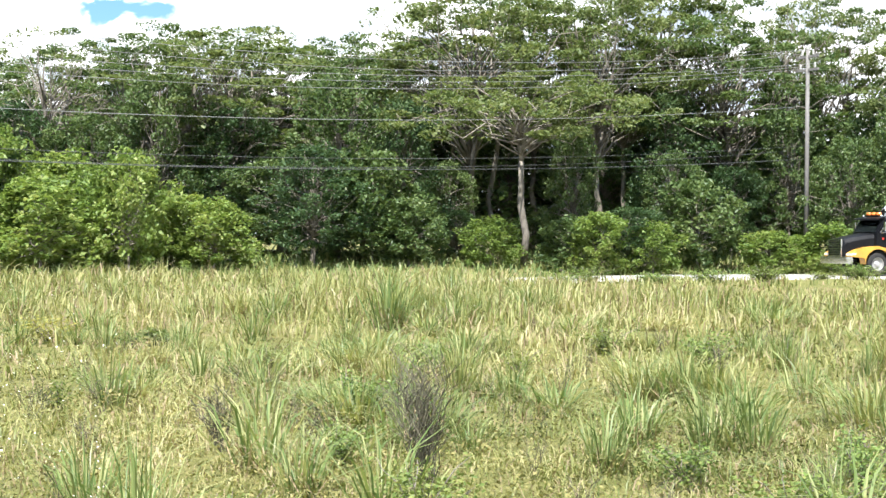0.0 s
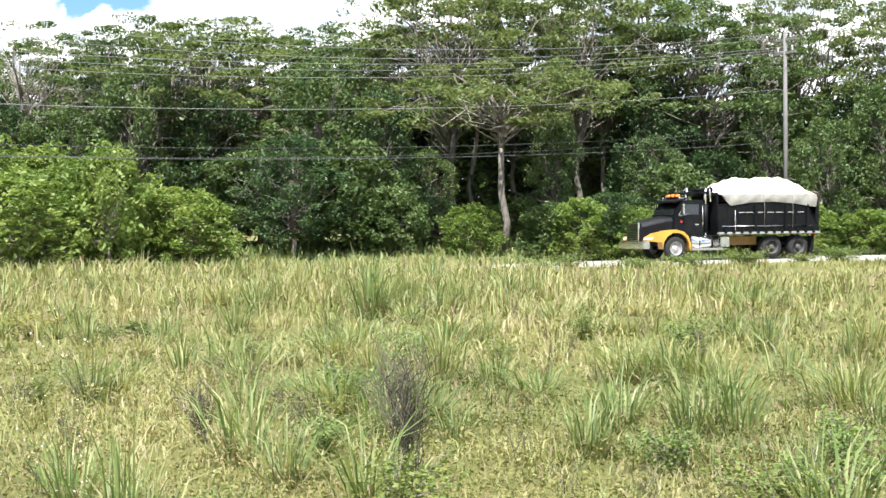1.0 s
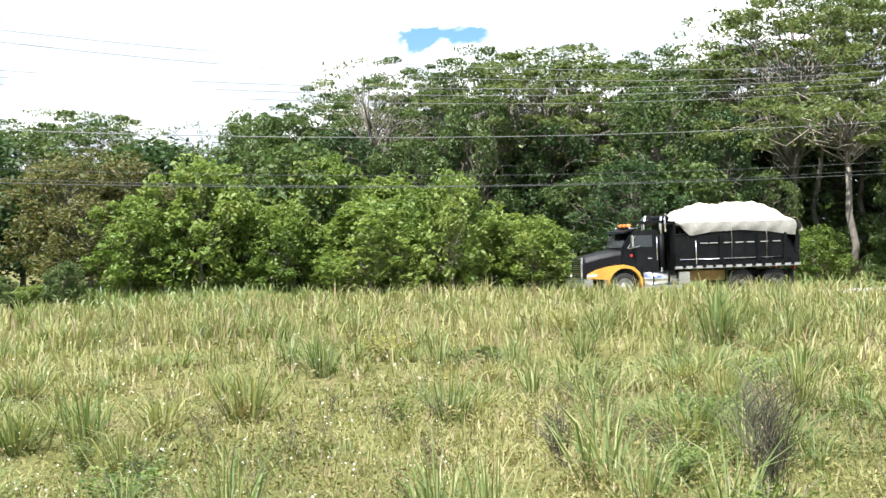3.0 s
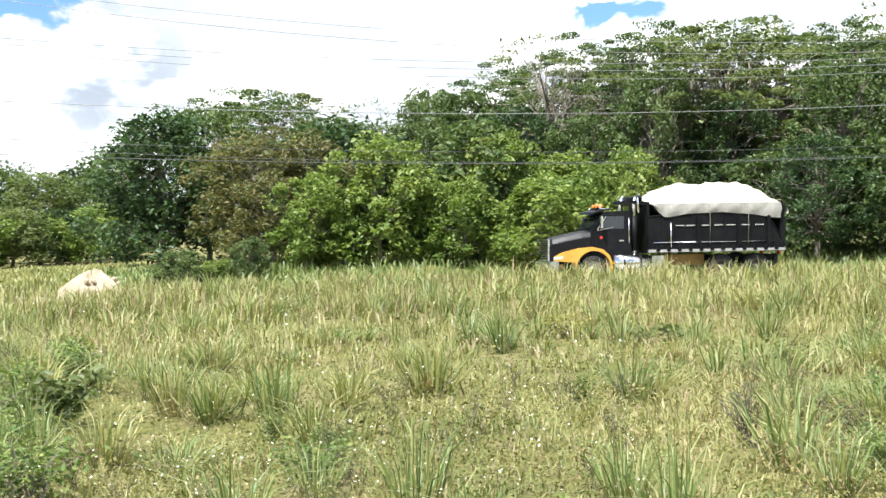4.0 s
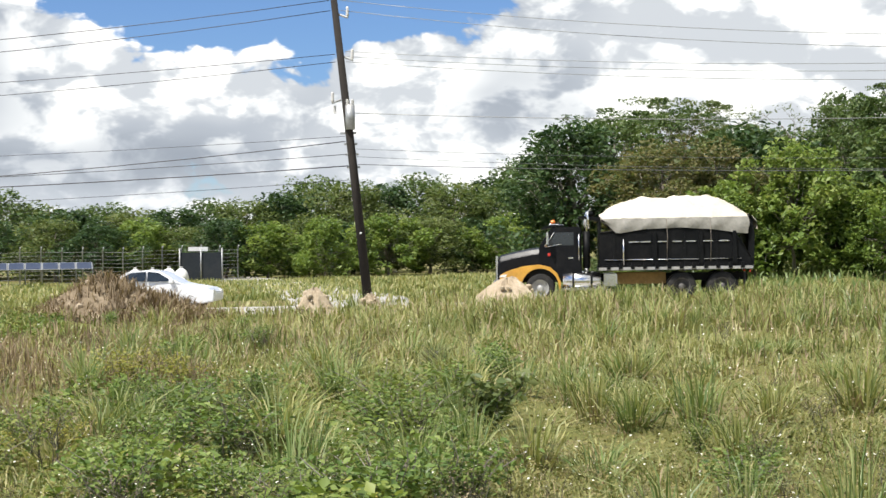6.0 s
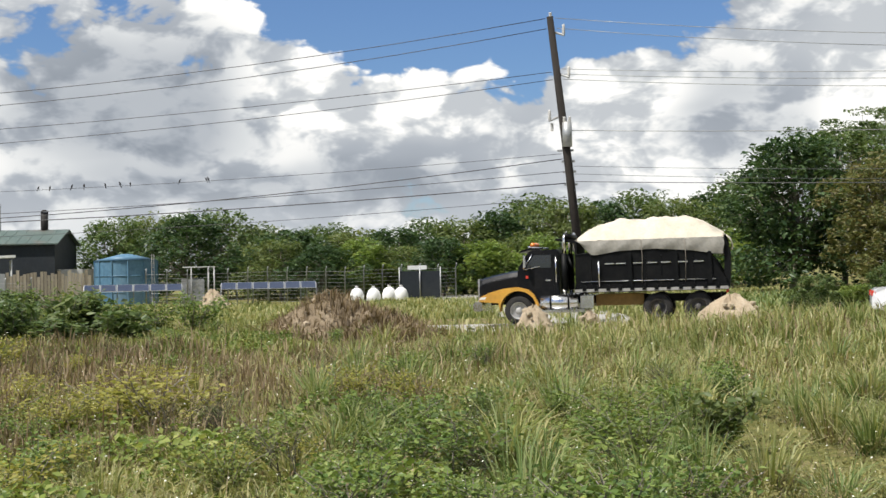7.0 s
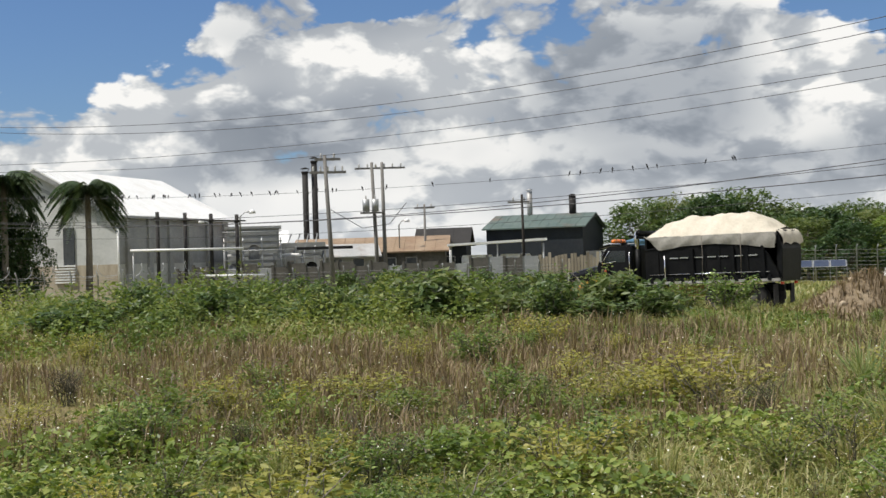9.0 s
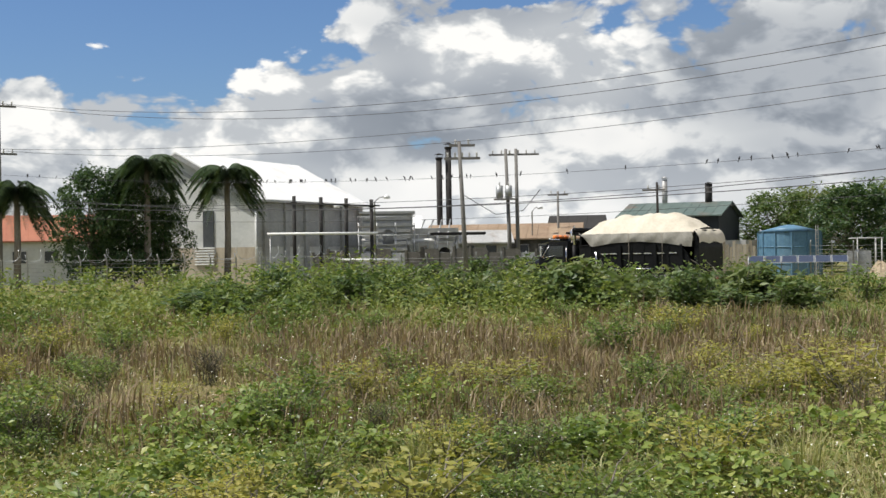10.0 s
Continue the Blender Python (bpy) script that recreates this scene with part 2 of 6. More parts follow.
def part(name, bm, mat, parent, label="", smooth=False, bevel=0.0):
    """Links a bmesh as one mesh object under a thing or a part."""
    if bevel:
        bmesh.ops.bevel(bm, geom=list(bm.edges), offset=bevel, segments=2, affect="EDGES", clamp_overlap=True)
    me = bpy.data.meshes.new(name)
    bm.to_mesh(me)
    bm.free()
    me.materials.append(MATS[mat])
    if smooth:
        me.polygons.foreach_set("use_smooth", [True] * len(me.polygons))
    ob = new(name, me)
    ob.parent = parent
    if label:
        ob["label"] = label
    return ob


def empty(name, m=None):
    ob = new(name)
    ob.empty_display_size = 0.3
    if m is not None:
        ob.matrix_basis = m
    return ob


def box(bm, x0, x1, y0, y1, z0, z1):
    vs = [bm.verts.new(p) for p in ((x0, y0, z0), (x1, y0, z0), (x1, y1, z0), (x0, y1, z0), (x0, y0, z1), (x1, y0, z1), (x1, y1, z1), (x0, y1, z1))]
    for f in ((3, 2, 1, 0), (4, 5, 6, 7), (0, 1, 5, 4), (1, 2, 6, 5), (2, 3, 7, 6), (3, 0, 4, 7)):
        bm.faces.new([vs[i] for i in f])
    return vs


def boxed(name, dims, mat, parent, label="", bevel=0.0):
    bm = bmesh.new()
    box(bm, *dims)
    return part(name, bm, mat, parent, label, bevel=bevel)


def prism(bm, outline, y0, y1):
    """Extrudes an outline of (x, z) points from y0 to y1."""
    a = [bm.verts.new((x, y0, z)) for x, z in outline]
    b = [bm.verts.new((x, y1, z)) for x, z in outline]
    bm.faces.new(a), bm.faces.new(b[::-1])
    for i in range(len(outline)):
        j = (i + 1) % len(outline)
        bm.faces.new((a[j], a[i], b[i], b[j]))
    bmesh.ops.recalc_face_normals(bm, faces=bm.faces)


def prismed(name, outline, y0, y1, mat, parent, label="", bevel=0.0):
    bm = bmesh.new()
    prism(bm, outline, y0, y1)
    return part(name, bm, mat, parent, label, bevel=bevel)


def tube(bm, path, radii, sides=8, caps=True):
    """A tube along a path of points with a radius at each."""
    rings = []
    path = [Vector(p) for p in path]
    for i, p in enumerate(path):
        d = (path[min(i + 1, len(path) - 1)] - path[max(i - 1, 0)]).normalized()
        u = d.cross(Vector((0.31, 0.17, 1)) if abs(d.z) < 0.9 else Vector((1, 0.13, 0))).normalized()
        v = d.cross(u)
        r = radii[i] if isinstance(radii, (list, tuple)) else radii
        rings.append([bm.verts.new(p + (u * math.cos(2 * math.pi * k / sides) + v * math.sin(2 * math.pi * k / sides)) * r) for k in range(sides)])
    for a, b in zip(rings, rings[1:]):
        for k in range(sides):
            bm.faces.new((a[k], a[(k + 1) % sides], b[(k + 1) % sides], b[k]))
    if caps:
        bm.faces.new(rings[0][::-1]), bm.faces.new(rings[-1])


def tubed(name, path, radii, mat, parent, label="", sides=8, smooth=True):
    bm = bmesh.new()
    tube(bm, path, radii, sides)
    bmesh.ops.recalc_face_normals(bm, faces=bm.faces)
    return part(name, bm, mat, parent, label, smooth=smooth)


# ---------------------------------------------------------------- ground and road


def road_y(x):
    return 46.8 - 0.0015 * x * x - 0.0028 * np.maximum(x - 20.0, 0.0) ** 2 * (x < 70) - (x >= 70) * (7.0 + 0.28 * (x - 70.0))


def road_slope(x):
    return float(road_y(x + 0.5) - road_y(x - 0.5))


def smooth01(t):
    t = np.clip(t, 0, 1)
    return t * t * (3 - 2 * t)


def road_z(x):
    """The road falls gently towards the left."""
    return 0.13 - 0.38 * smooth01((8.0 - np.asarray(x, float)) / 42.0) + 0.22 * smooth01((np.asarray(x, float) - 22.0) / 20.0)


def ground_z(x, y):
    x, y = np.asarray(x, float), np.asarray(y, float)
    lumps = 0.07 * np.sin(x * 0.61 + 1.3 * np.sin(y * 0.37)) * np.sin(y * 0.53 + 0.7) + 0.05 * np.sin(x * 1.7 + 2.0) * np.sin(y * 1.9 + x * 0.4)
    off = y - road_y(x)
    side = smooth01((np.abs(off - 1.7) - 3.9) / 3.0)
    far = smooth01((np.hypot(x, y) - 150) / 200)
    bank = 0.6 * smooth01((off - 7) / 9) * smooth01((x + 8) / 20)
    crest = np.interp(x, [-60, -40, -17, -13, -11, -8, -5, -1, 3, 6, 18, 26, 30, 60], [0.5, 0.5, 0.46, 0.38, 0.12, 0.06, 0.12, 0.2, 0.42, 0.46, 0.40, 0.34, 0.1, 0.05])
    crest = crest * smooth01((np.hypot(x, y) - 18) / 16) * (1 - smooth01((off + 6.5) / 3.2)) * (y > 0)
    dip = -0.2 * smooth01((off - 1.5) / 3) * (1 - smooth01((off - 6) / 3)) * (1 - far)
    return dip + (road_z(x) - 0.06) * (1 - far) * smooth01((y - 15) / 30) + lumps * side * (1 - far) + bank * (1 - far) + crest


def build_ground():
    xs = np.unique(np.concatenate([np.linspace(-4000, -300, 10), np.linspace(-300, -70, 24), np.linspace(-70, 75, 190), np.linspace(75, 300, 24), np.linspace(300, 4000, 10)]))
    ys = np.unique(np.concatenate([np.linspace(-4000, -300, 10), np.linspace(-300, -4, 20), np.linspace(-4, 70, 130), np.linspace(70, 300, 40), np.linspace(300, 4000, 12)]))
    gx, gy = np.meshgrid(xs, ys)
    v = np.stack([gx, gy, ground_z(gx, gy)], -1).reshape(-1, 3)
    i = np.arange(len(ys) - 1)[:, None] * len(xs) + np.arange(len(xs) - 1)[None]
    f = np.stack([i, i + 1, i + 1 + len(xs), i + len(xs)], -1).reshape(-1, 4)
    g = array_object("ground", v, f, "ground")
    g.data.polygons.foreach_set("use_smooth", [True] * len(g.data.polygons))
    tagged(g, "rough grassy field with dry and green turf", "ground", kind="structure")


def build_road():
    verts, faces = [], []
    xs = np.linspace(-130, 120, 126)
    prof = [(-2.6, -0.12), (-2.3, 0.0), (1.7, 0.02), (5.4, -0.17), (5.8, -0.30)]
    for x in xs:
        dy = road_slope(x)
        nl = math.hypot(1, dy)
        for o, h in prof:
            verts.append((x - o * dy / nl, road_y(x) + o / nl, float(road_z(x)) + h))
    k = len(prof)
    for i in range(len(xs) - 1):
        for j in range(k - 1):
            a = i * k + j
            faces.append((a, a + k, a + k + 1, a + 1))
    r = mesh_object("road", verts, faces, "road", smooth=True)
    tagged(r, "pale dusty country road with grassy verges", "road", kind="structure")


build_ground()
build_road()

# ---------------------------------------------------------------- foliage shapes


def leaf_cards(rng, centres, size, up=0.7, fold=0.25, slim=0.55):
    """Folded leaves, two triangles each: verts and faces for a leaf at every centre."""
    n = len(centres)
    d = rng.normal(size=(n, 3))
    d[:, 2] *= 0.5
    d /= np.linalg.norm(d, axis=1, keepdims=True)
    nrm = rng.normal(size=(n, 3)) + [0, 0, up * 3]
    side = np.cross(d, nrm)
    side /= np.linalg.norm(side, axis=1, keepdims=True) + 1e-9
    nn = np.cross(side, d)
    s = (size * rng.uniform(0.6, 1.35, n))[:, None]
    v = np.stack([centres - d * s * 0.5, centres + side * s * slim * 0.5 + nn * s * fold * 0.5, centres + d * s * 0.5, centres - side * s * slim * 0.5 + nn * s * fold * 0.5], 1)
    b = np.arange(n)[:, None] * 4
    f = np.concatenate([b + [0, 1, 2], b + [0, 2, 3]], 1).reshape(-1, 3)
    return v.reshape(-1, 3), f


def clump_points(rng, centre, radius, n, flat=0.6, shell=0.45):
    p = rng.normal(size=(n, 3))
    p /= np.linalg.norm(p, axis=1, keepdims=True)
    r = shell + (1 - shell) * rng.random(n) ** 0.6
    return np.asarray(centre) + p * (radius * r)[:, None] * [1, 1, flat]


def limb(bm, rng, a, b, r0, r1, wob=0.06, sides=5):
    a, b = Vector(a), Vector(b)
    length = (b - a).length
    pts, rad = [], []
    for i in range(5):
        t = i / 4
        p = a.lerp(b, t) + Vector(rng.normal(size=3)) * (length * wob * math.sin(math.pi * t))
        p.z += length * 0.08 * math.sin(math.pi * t)
        pts.append(p), rad.append(r0 + (r1 - r0) * t)
    tube(bm, pts, rad, sides)


def make_tree(name, seed, height, width, leaf, n_leaf, leaf_size, base=0.3, clumps=30, layered=False, trunk_r=0.2, lean=0.0, label="", sparse=1.0, group="roadside trees", category="tree", pad=1.0):
    rng = np.random.default_rng(seed)
    root = empty(name)
    bm = bmesh.new()
    top = Vector((lean * height, 0, height * 0.86))
    fork = Vector((lean * height * 0.4 + rng.normal() * 0.15, rng.normal() * 0.15, height * max(base, 0.18)))
    limb(bm, rng, (0, 0, -0.25), fork, trunk_r, trunk_r * 0.7, 0.03, 8)
    limb(bm, rng, fork, top, trunk_r * 0.7, trunk_r * 0.12, 0.05, 6)
    pts = []
    for i in range(clumps):
        u = (i + 0.5) / clumps
        a = i * 2.399963 + rng.uniform(-0.5, 0.5)
        if layered:
            z = height * (base + (1 - base) * (0.25 + 0.72 * u ** 0.8))
            reach = width * 0.5 * (1.08 - 0.5 * max(0, (u - 0.55) / 0.45)) * rng.uniform(0.3, 1.12)
            z += height * rng.uniform(-0.05, 0.06)
            rad, flat = width * rng.uniform(0.045, 0.115), 0.30
        else:
            z = height * (base + (1 - base) * (0.08 + 0.86 * u))
            k = abs(2 * ((z / height - base) / (1 - base)) - 0.85)
            reach = width * 0.5 * math.sqrt(max(0.08, 1 - k * k * 0.8)) * rng.uniform(0.3, 0.9)
            reach *= rng.uniform(0.85, 1.2)
            rad, flat = width * rng.uniform(0.05, 0.12), 0.55
        rad, flat = rad * pad, flat * (1.0 if pad < 1.2 else 1.35)
        c = np.array([lean * z + reach * math.cos(a), reach * math.sin(a), z])
        pts.append(clump_points(rng, c, rad, max(6, int(n_leaf / clumps * rng.uniform(0.6, 1.4) * sparse)), flat))
        t = rng.uniform(0.05, 0.75)
        start = fork.lerp(top, t * min(1.0, z / height))
        limb(bm, rng, start, c - np.array([0, 0, rad * flat * 0.3]), trunk_r * rng.uniform(0.16, 0.32), trunk_r * 0.05, 0.07, 4)
    bmesh.ops.recalc_face_normals(bm, faces=bm.faces)
    part("trunk", bm, "bark", root, smooth=True)
    v, f = leaf_cards(rng, np.concatenate(pts), leaf_size)
    array_object("crown", v, f, leaf, root)
    tagged(root, label, category, group)
    return root


def scaled(x, y, z, turn, sxy, sz):
    return Matrix.Translation((x, y, z)) @ Matrix.Rotation(radians(turn), 4, "Z") @ Matrix.Diagonal((sxy, sxy, sz, 1))


class Stand:
    """Plants of one kind: the first is the model itself, the rest are copies of it."""

    def __init__(self, model, height, width):
        self.model, self.height, self.width, self.used = model, height, width, False

    def plant(self, az, d, height, width=None, turn=None, label="", sink=0.0):
        x, y = ground_point(az, d)
        k = height / self.height
        kw = k if width is None else width / self.width
        turn = (az * 37.0 + d * 11.0) % 360 if turn is None else turn
        m = scaled(x, y, float(ground_z(x, y)) - sink, turn, kw, k)
        if not self.used:
            self.model.matrix_basis, ob, self.used = m, self.model, True
        else:
            save = self.model.scale.copy()
            self.model.scale = (1, 1, 1)
            ob = copy_thing(self.model, m)
            self.model.scale = save
        if label:
            ob["label"] = label
        return ob


TALL = "tall broad-crowned tree with layered green foliage behind the road"
tall = [Stand(make_tree("tree", 11 + i, 14, 12, lf, 11500, 0.28, 0.30, 105, True, 0.26, ln, TALL, group="forest trees"), 14, 12) for i, (lf, ln) in enumerate([("leaf_top", 0.05), ("leaf_mid", -0.06), ("leaf_top", 0.0)])]
full = [Stand(make_tree("tree", 31 + i, 9, 9, lf, 10500, 0.27, 0.06, 105, False, 0.2, 0.0, "dense dark green tree leafy down to the ground", group="forest trees"), 9, 9) for i, lf in enumerate(["leaf_dark", "leaf_mid", "leaf_mid"])]
brown = Stand(make_tree("tree", 41, 7, 7, "leaf_brown", 9000, 0.26, 0.08, 70, False, 0.18, 0.0, "bushy tree with browning olive leaves", group="forest trees", pad=1.3), 7, 7)
shrub = [Stand(make_tree("shrub", 51 + i, 4, 4.6, lf, 5500, 0.23, 0.02, 55, False, 0.08, 0.0, "bright green leafy shrub at the edge of the woods", group="roadside shrubs", category="shrub", pad=1.3), 4, 4.6) for i, lf in enumerate(["leaf_light", "leaf_light", "leaf_mid"])]
sparse = [Stand(make_tree("tree", 61, 15, 10, "leaf_mid", 3600, 0.24, 0.38, 30, True, 0.2, -0.04, "thin tree with sparse feathery crown and bare limbs", group="forest trees"), 15, 10)]

rear = [Stand(make_tree("tree", 45 + i, 9, 10, lf, 4600, 0.46, 0.03, 52, False, 0.2, 0.0, "dense green tree deep in the wood", group="forest trees", pad=1.6), 9, 10) for i, lf in enumerate(["leaf_dark", "leaf_mid"])]
belt = [Stand(make_tree("tree", 47 + i, 8, 9, lf, 6000, 0.38, 0.03, 64, False, 0.2, 0.0, "broad green tree in the far belt behind the lawn", group="far belt trees", pad=1.45), 8, 9) for i, lf in enumerate(["leaf_mid", "leaf_top", "leaf_dark"])]
dense = Stand(make_tree("tree", 77, 9, 9, "leaf_dark", 11000, 0.34, 0.03, 95, False, 0.22, 0.0, "dark dense tree beside the warehouse fence", group="yard trees", pad=1.6), 9, 9)
bare = Stand(make_tree("tree", 64, 10, 8, "leaf_top", 700, 0.22, 0.35, 46, True, 0.2, 0.04, "nearly leafless grey tree above the woods", group="forest trees"), 10, 8)
umbrella = Stand(make_tree("tree", 66, 9.2, 11, "leaf_top", 8000, 0.25, 0.56, 52, True, 0.2, 0.03, "umbrella-shaped tree with a pale bare trunk and flat light crown", group="forest trees"), 9.2, 11)


def profile(az, table):
    return float(np.interp(az, [a for a, _ in table], [e for _, e in table]))


SKYLINE = [(-62, 8.5), (-52, 9.0), (-49, 9.3), (-46.5, 8.6), (-44, 9.8), (-38, 10.2), (-34, 9.7), (-32, 9.5), (-30.5, 7.4), (-28.5, 8.0), (-26, 7.8), (-23.8, 8.6), (-20.5, 8.5), (-18.8, 7.4), (-17.4, 7.4), (-15, 6.9), (-13, 6.4), (-11, 5.3), (-8.7, 5.4), (-6.2, 4.7), (-4.8, 5.4), (-2.9, 5.1), (-1, 4.8), (0.8, 4.0), (2, 3.1)]


def height_at(az, d, grow=0.0):
    low = min(profile(az + k, SKYLINE) for k in (-1.6, 0.0, 1.6))
    return EYE_Z - 0.6 + d * math.tan(radians(low + grow))


def build_forest():
    # tall trees along the skyline
    for i, (az, d) in enumerate([(-60, 84), (-56.5, 80), (-53, 83), (-48, 88), (-45.0, 80), (-42.2, 83), (-39.6, 77), (-36.8, 82), (-34.2, 76), (-30.9, 86), (-28.4, 80), (-26.2, 84), (-23.8, 76), (-21.0, 80), (-18.9, 87), (-16.2, 90), (-14.2, 82)]):
        tall[i % 3].plant(az, d, height_at(az, d, 0.35 * math.sin(i * 2.6)), (10.4 if az < -22 else 8.0) + 1.6 * math.sin(i * 1.7))
    sparse[0].plant(-32.2, 83, height_at(-32, 83, 0.5), 9.0)
    sparse[0].plant(-17.6, 78, height_at(-17.4, 78, 0.9), 8.0, 200)
    sparse[0].plant(-20.6, 77, height_at(-20.6, 77, 0.5), 8.0, 20)
    sparse[0].plant(-24.8, 79, height_at(-24.8, 79, 0.5), 8.0, 300)
    sparse[0].plant(-43.4, 82, height_at(-43.4, 82, 0.6), 9.0, 160)
    sparse[0].plant(-14.6, 84, height_at(-14.6, 84, 0.5), 7.0, 110)
    sparse[0].plant(-35.2, 80, height_at(-35.2, 80, 0.6), 9.0, 45)
    sparse[0].plant(-49.2, 86, height_at(-49, 86, 0.3), 8.0, 80)
    for az, d, h, w in ((-10.2, 92, 10.4, 6.5), (-7.6, 96, 10.8, 6.0), (-31.6, 81, 15.2, 9.0), (-33.4, 84, 15.6, 8.0), (-17.0, 76, 12.2, 8.0), (-22.4, 74, 11.5, 7.0), (-47.0, 84, 15.0, 8.0)):
        bare.plant(az, d, h, w)
    # second rank, closing the wood
    for i, (az, d, h, w) in enumerate([(-62, 72, 9, 10), (-57, 74, 9, 10), (-54, 80, 8.5, 9), (-51, 82, 9.5, 9), (-47, 83, 9.5, 10), (-44.5, 81, 8.5, 9), (-42.4, 78, 9.5, 8), (-39.6, 82, 8, 8), (-33.2, 74, 6.5, 6), (-31.2, 71, 8.5, 8), (-28.7, 69, 8.6, 9), (-26.5, 71, 7, 9), (-24, 74, 8.5, 9), (-21.3, 72, 9, 9), (-18.5, 74, 9, 9), (-15.6, 76, 8.5, 9), (-12.8, 80, 8.8, 9), (-10.2, 82, 8.4, 9), (-7.4, 84, 8.2, 9), (-11.8, 88, 10, 8), (-9, 95, 10.4, 10)]):
        full[i % 3].plant(az, d, h + 1.3 * math.sin(i * 2.1), w * 0.74 + 0.8 * math.sin(i * 1.3))
    # small bushes on the far verge
    shrub[2].plant(-1.5, 56.5, 1.5, 2.6)
    shrub[2].plant(-4.3, 57, 1.8, 1.9)
    shrub[0].plant(-3.2, 58, 0.9, 2.4)
    shrub[0].plant(9.6, 104, 4.6, 5.6, label="rounded yellow-green tree on the far lawn")
    # deeper ranks that fill the wood
    for i, az in enumerate(np.arange(-62, -9, 3.1)):
        rear[i % 2].plant(float(az), 96 + 5 * math.sin(i * 1.9), (8.5 if az < -43 else 11.0) if az < -18 else 9.5, 12.0)
        rear[(i + 1) % 2].plant(float(az) + 1.4, 87 + 3 * math.sin(i * 2.9), 8.5, 11.0)
    # the low leafy front of the wood
    for i, (az, d, h, w) in enumerate([(-53.5, 79, 4.5, 6), (-50.5, 80, 5, 6), (-46.2, 79, 4.6, 6), (-43.6, 70, 4.6, 5), (-40.8, 67, 3.2, 4.2), (-38.4, 66, 2.6, 4.0), (-44.9, 76, 5.2, 5), (-30, 67, 5.6, 6), (-27.6, 65, 5.9, 6), (-36.8, 76, 2.2, 5), (-33.6, 70, 2.6, 4), (-31.6, 66, 3.4, 4)]):
        (shrub[2] if i % 2 else full[0]).plant(az, d, h, w)
    for i, (az, d, h, w) in enumerate([(-23.5, 62, 3.2, 4.5), (-21.8, 63, 4.2, 5), (-20.2, 62, 4.3, 5), (-18.4, 63, 4.5, 5), (-16.6, 62, 4.7, 5), (-14.8, 63, 4.8, 5.2), (-13.2, 62, 4.4, 5), (-11.4, 63, 4.6, 5), (-9.8, 62, 4.7, 5.4), (-8.2, 64, 4.3, 5), (-17.5, 67, 5.4, 6), (-13.8, 67, 5.6, 6), (-10.8, 67, 5.4, 6), (-6.9, 63, 4.1, 5)]):
        shrub[i % 3 if i % 4 == 3 else i % 2].plant(az, d + 1.8 * math.sin(i * 2.7), h * (1 + 0.24 * math.sin(i * 4.1)), w * (0.95 + 0.2 * math.sin(i * 1.9)))
    umbrella.plant(-36.4, 68, 9.2, 11.0)
    umbrella.plant(-40.6, 79, 10.4, 9.0, 140)
    # sunlit trees and bushes that stand out before the dark of the wood
    for i, (az, d, h, w) in enumerate([(-38.5, 70, 7.2, 3.6), (-49.6, 73, 7.0, 5.0), (-52.0, 74, 9.0, 6.5), (-54.8, 73, 7.5, 6.5), (-57.5, 74, 9.5, 7.0), (-42.6, 72, 6.0, 4.0), (-47.2, 77, 8.5, 4.5)]):
        full[1 + i % 2].plant(az, d, h, w)
    for i, (az, d, h, w) in enumerate([(-35.0, 66, 2.4, 3.2), (-39.6, 65, 3.0, 3.4), (-41.8, 66, 2.6, 3.0), (-46.4, 69, 2.2, 4.0), (-48.8, 70, 2.6, 4.0), (-51.2, 70, 2.4, 4.0)]):
        shrub[i % 2].plant(az, d, h, w)
    brown.plant(-4.4, 68, 6.6, 7.5)
    brown.plant(-6.6, 71, 6.6, 6.5)
    brown.plant(-5.2, 65, 4.4, 5.5)
    dense.plant(-0.6, 76, 8.6, 9.0, label="large rounded dark green tree standing at the end of the wood")
    full[2].plant(-2.6, 80, 9.2, 9)
    tall[1].plant(-3.6, 88, 10.3, 10)
    tall[0].plant(-5.6, 92, 10.8, 9)
    # the far belt behind the lawn
    for i, az in enumerate(np.arange(1.2, 27.6, 1.45)):
        d = (128 if az < 25 else 142) + 9 * math.sin(i * 2.3)
        e = float(np.interp(az, [1, 2, 4.3, 5.8, 7.2, 10.5, 12, 14.8, 18, 19.5, 22, 23.5, 25.5, 27, 29, 33], [3.4, 3.1, 2.7, 2.9, 2.8, 2.9, 2.3, 1.9, 1.8, 1.8, 2.2, 2.6, 2.6, 2.3, 1.5, 1.2]))
        h = EYE_Z + d * math.tan(radians(e))
        belt[(i * 2) % 3].plant(az, d, h + (0.5 if i % 3 == 0 else 0), 10.5)
    for i, az in enumerate(np.arange(1.8, 22, 1.7)):
        d = 112 + 4 * math.sin(i * 1.7)
        (shrub[i % 3] if i % 3 == 0 else belt[(i * 2) % 3]).plant(az, d, 4.6 + 0.9 * math.sin(i * 3.1), 7.5)


build_forest()

# ---------------------------------------------------------------- the field


def field_density(x, y):
    return 0.5 + 0.5 * np.sin(x * 0.31 + 1.7 * np.sin(y * 0.23 + 0.4)) * np.sin(y * 0.41 + 0.9 + 0.6 * np.sin(x * 0.19))


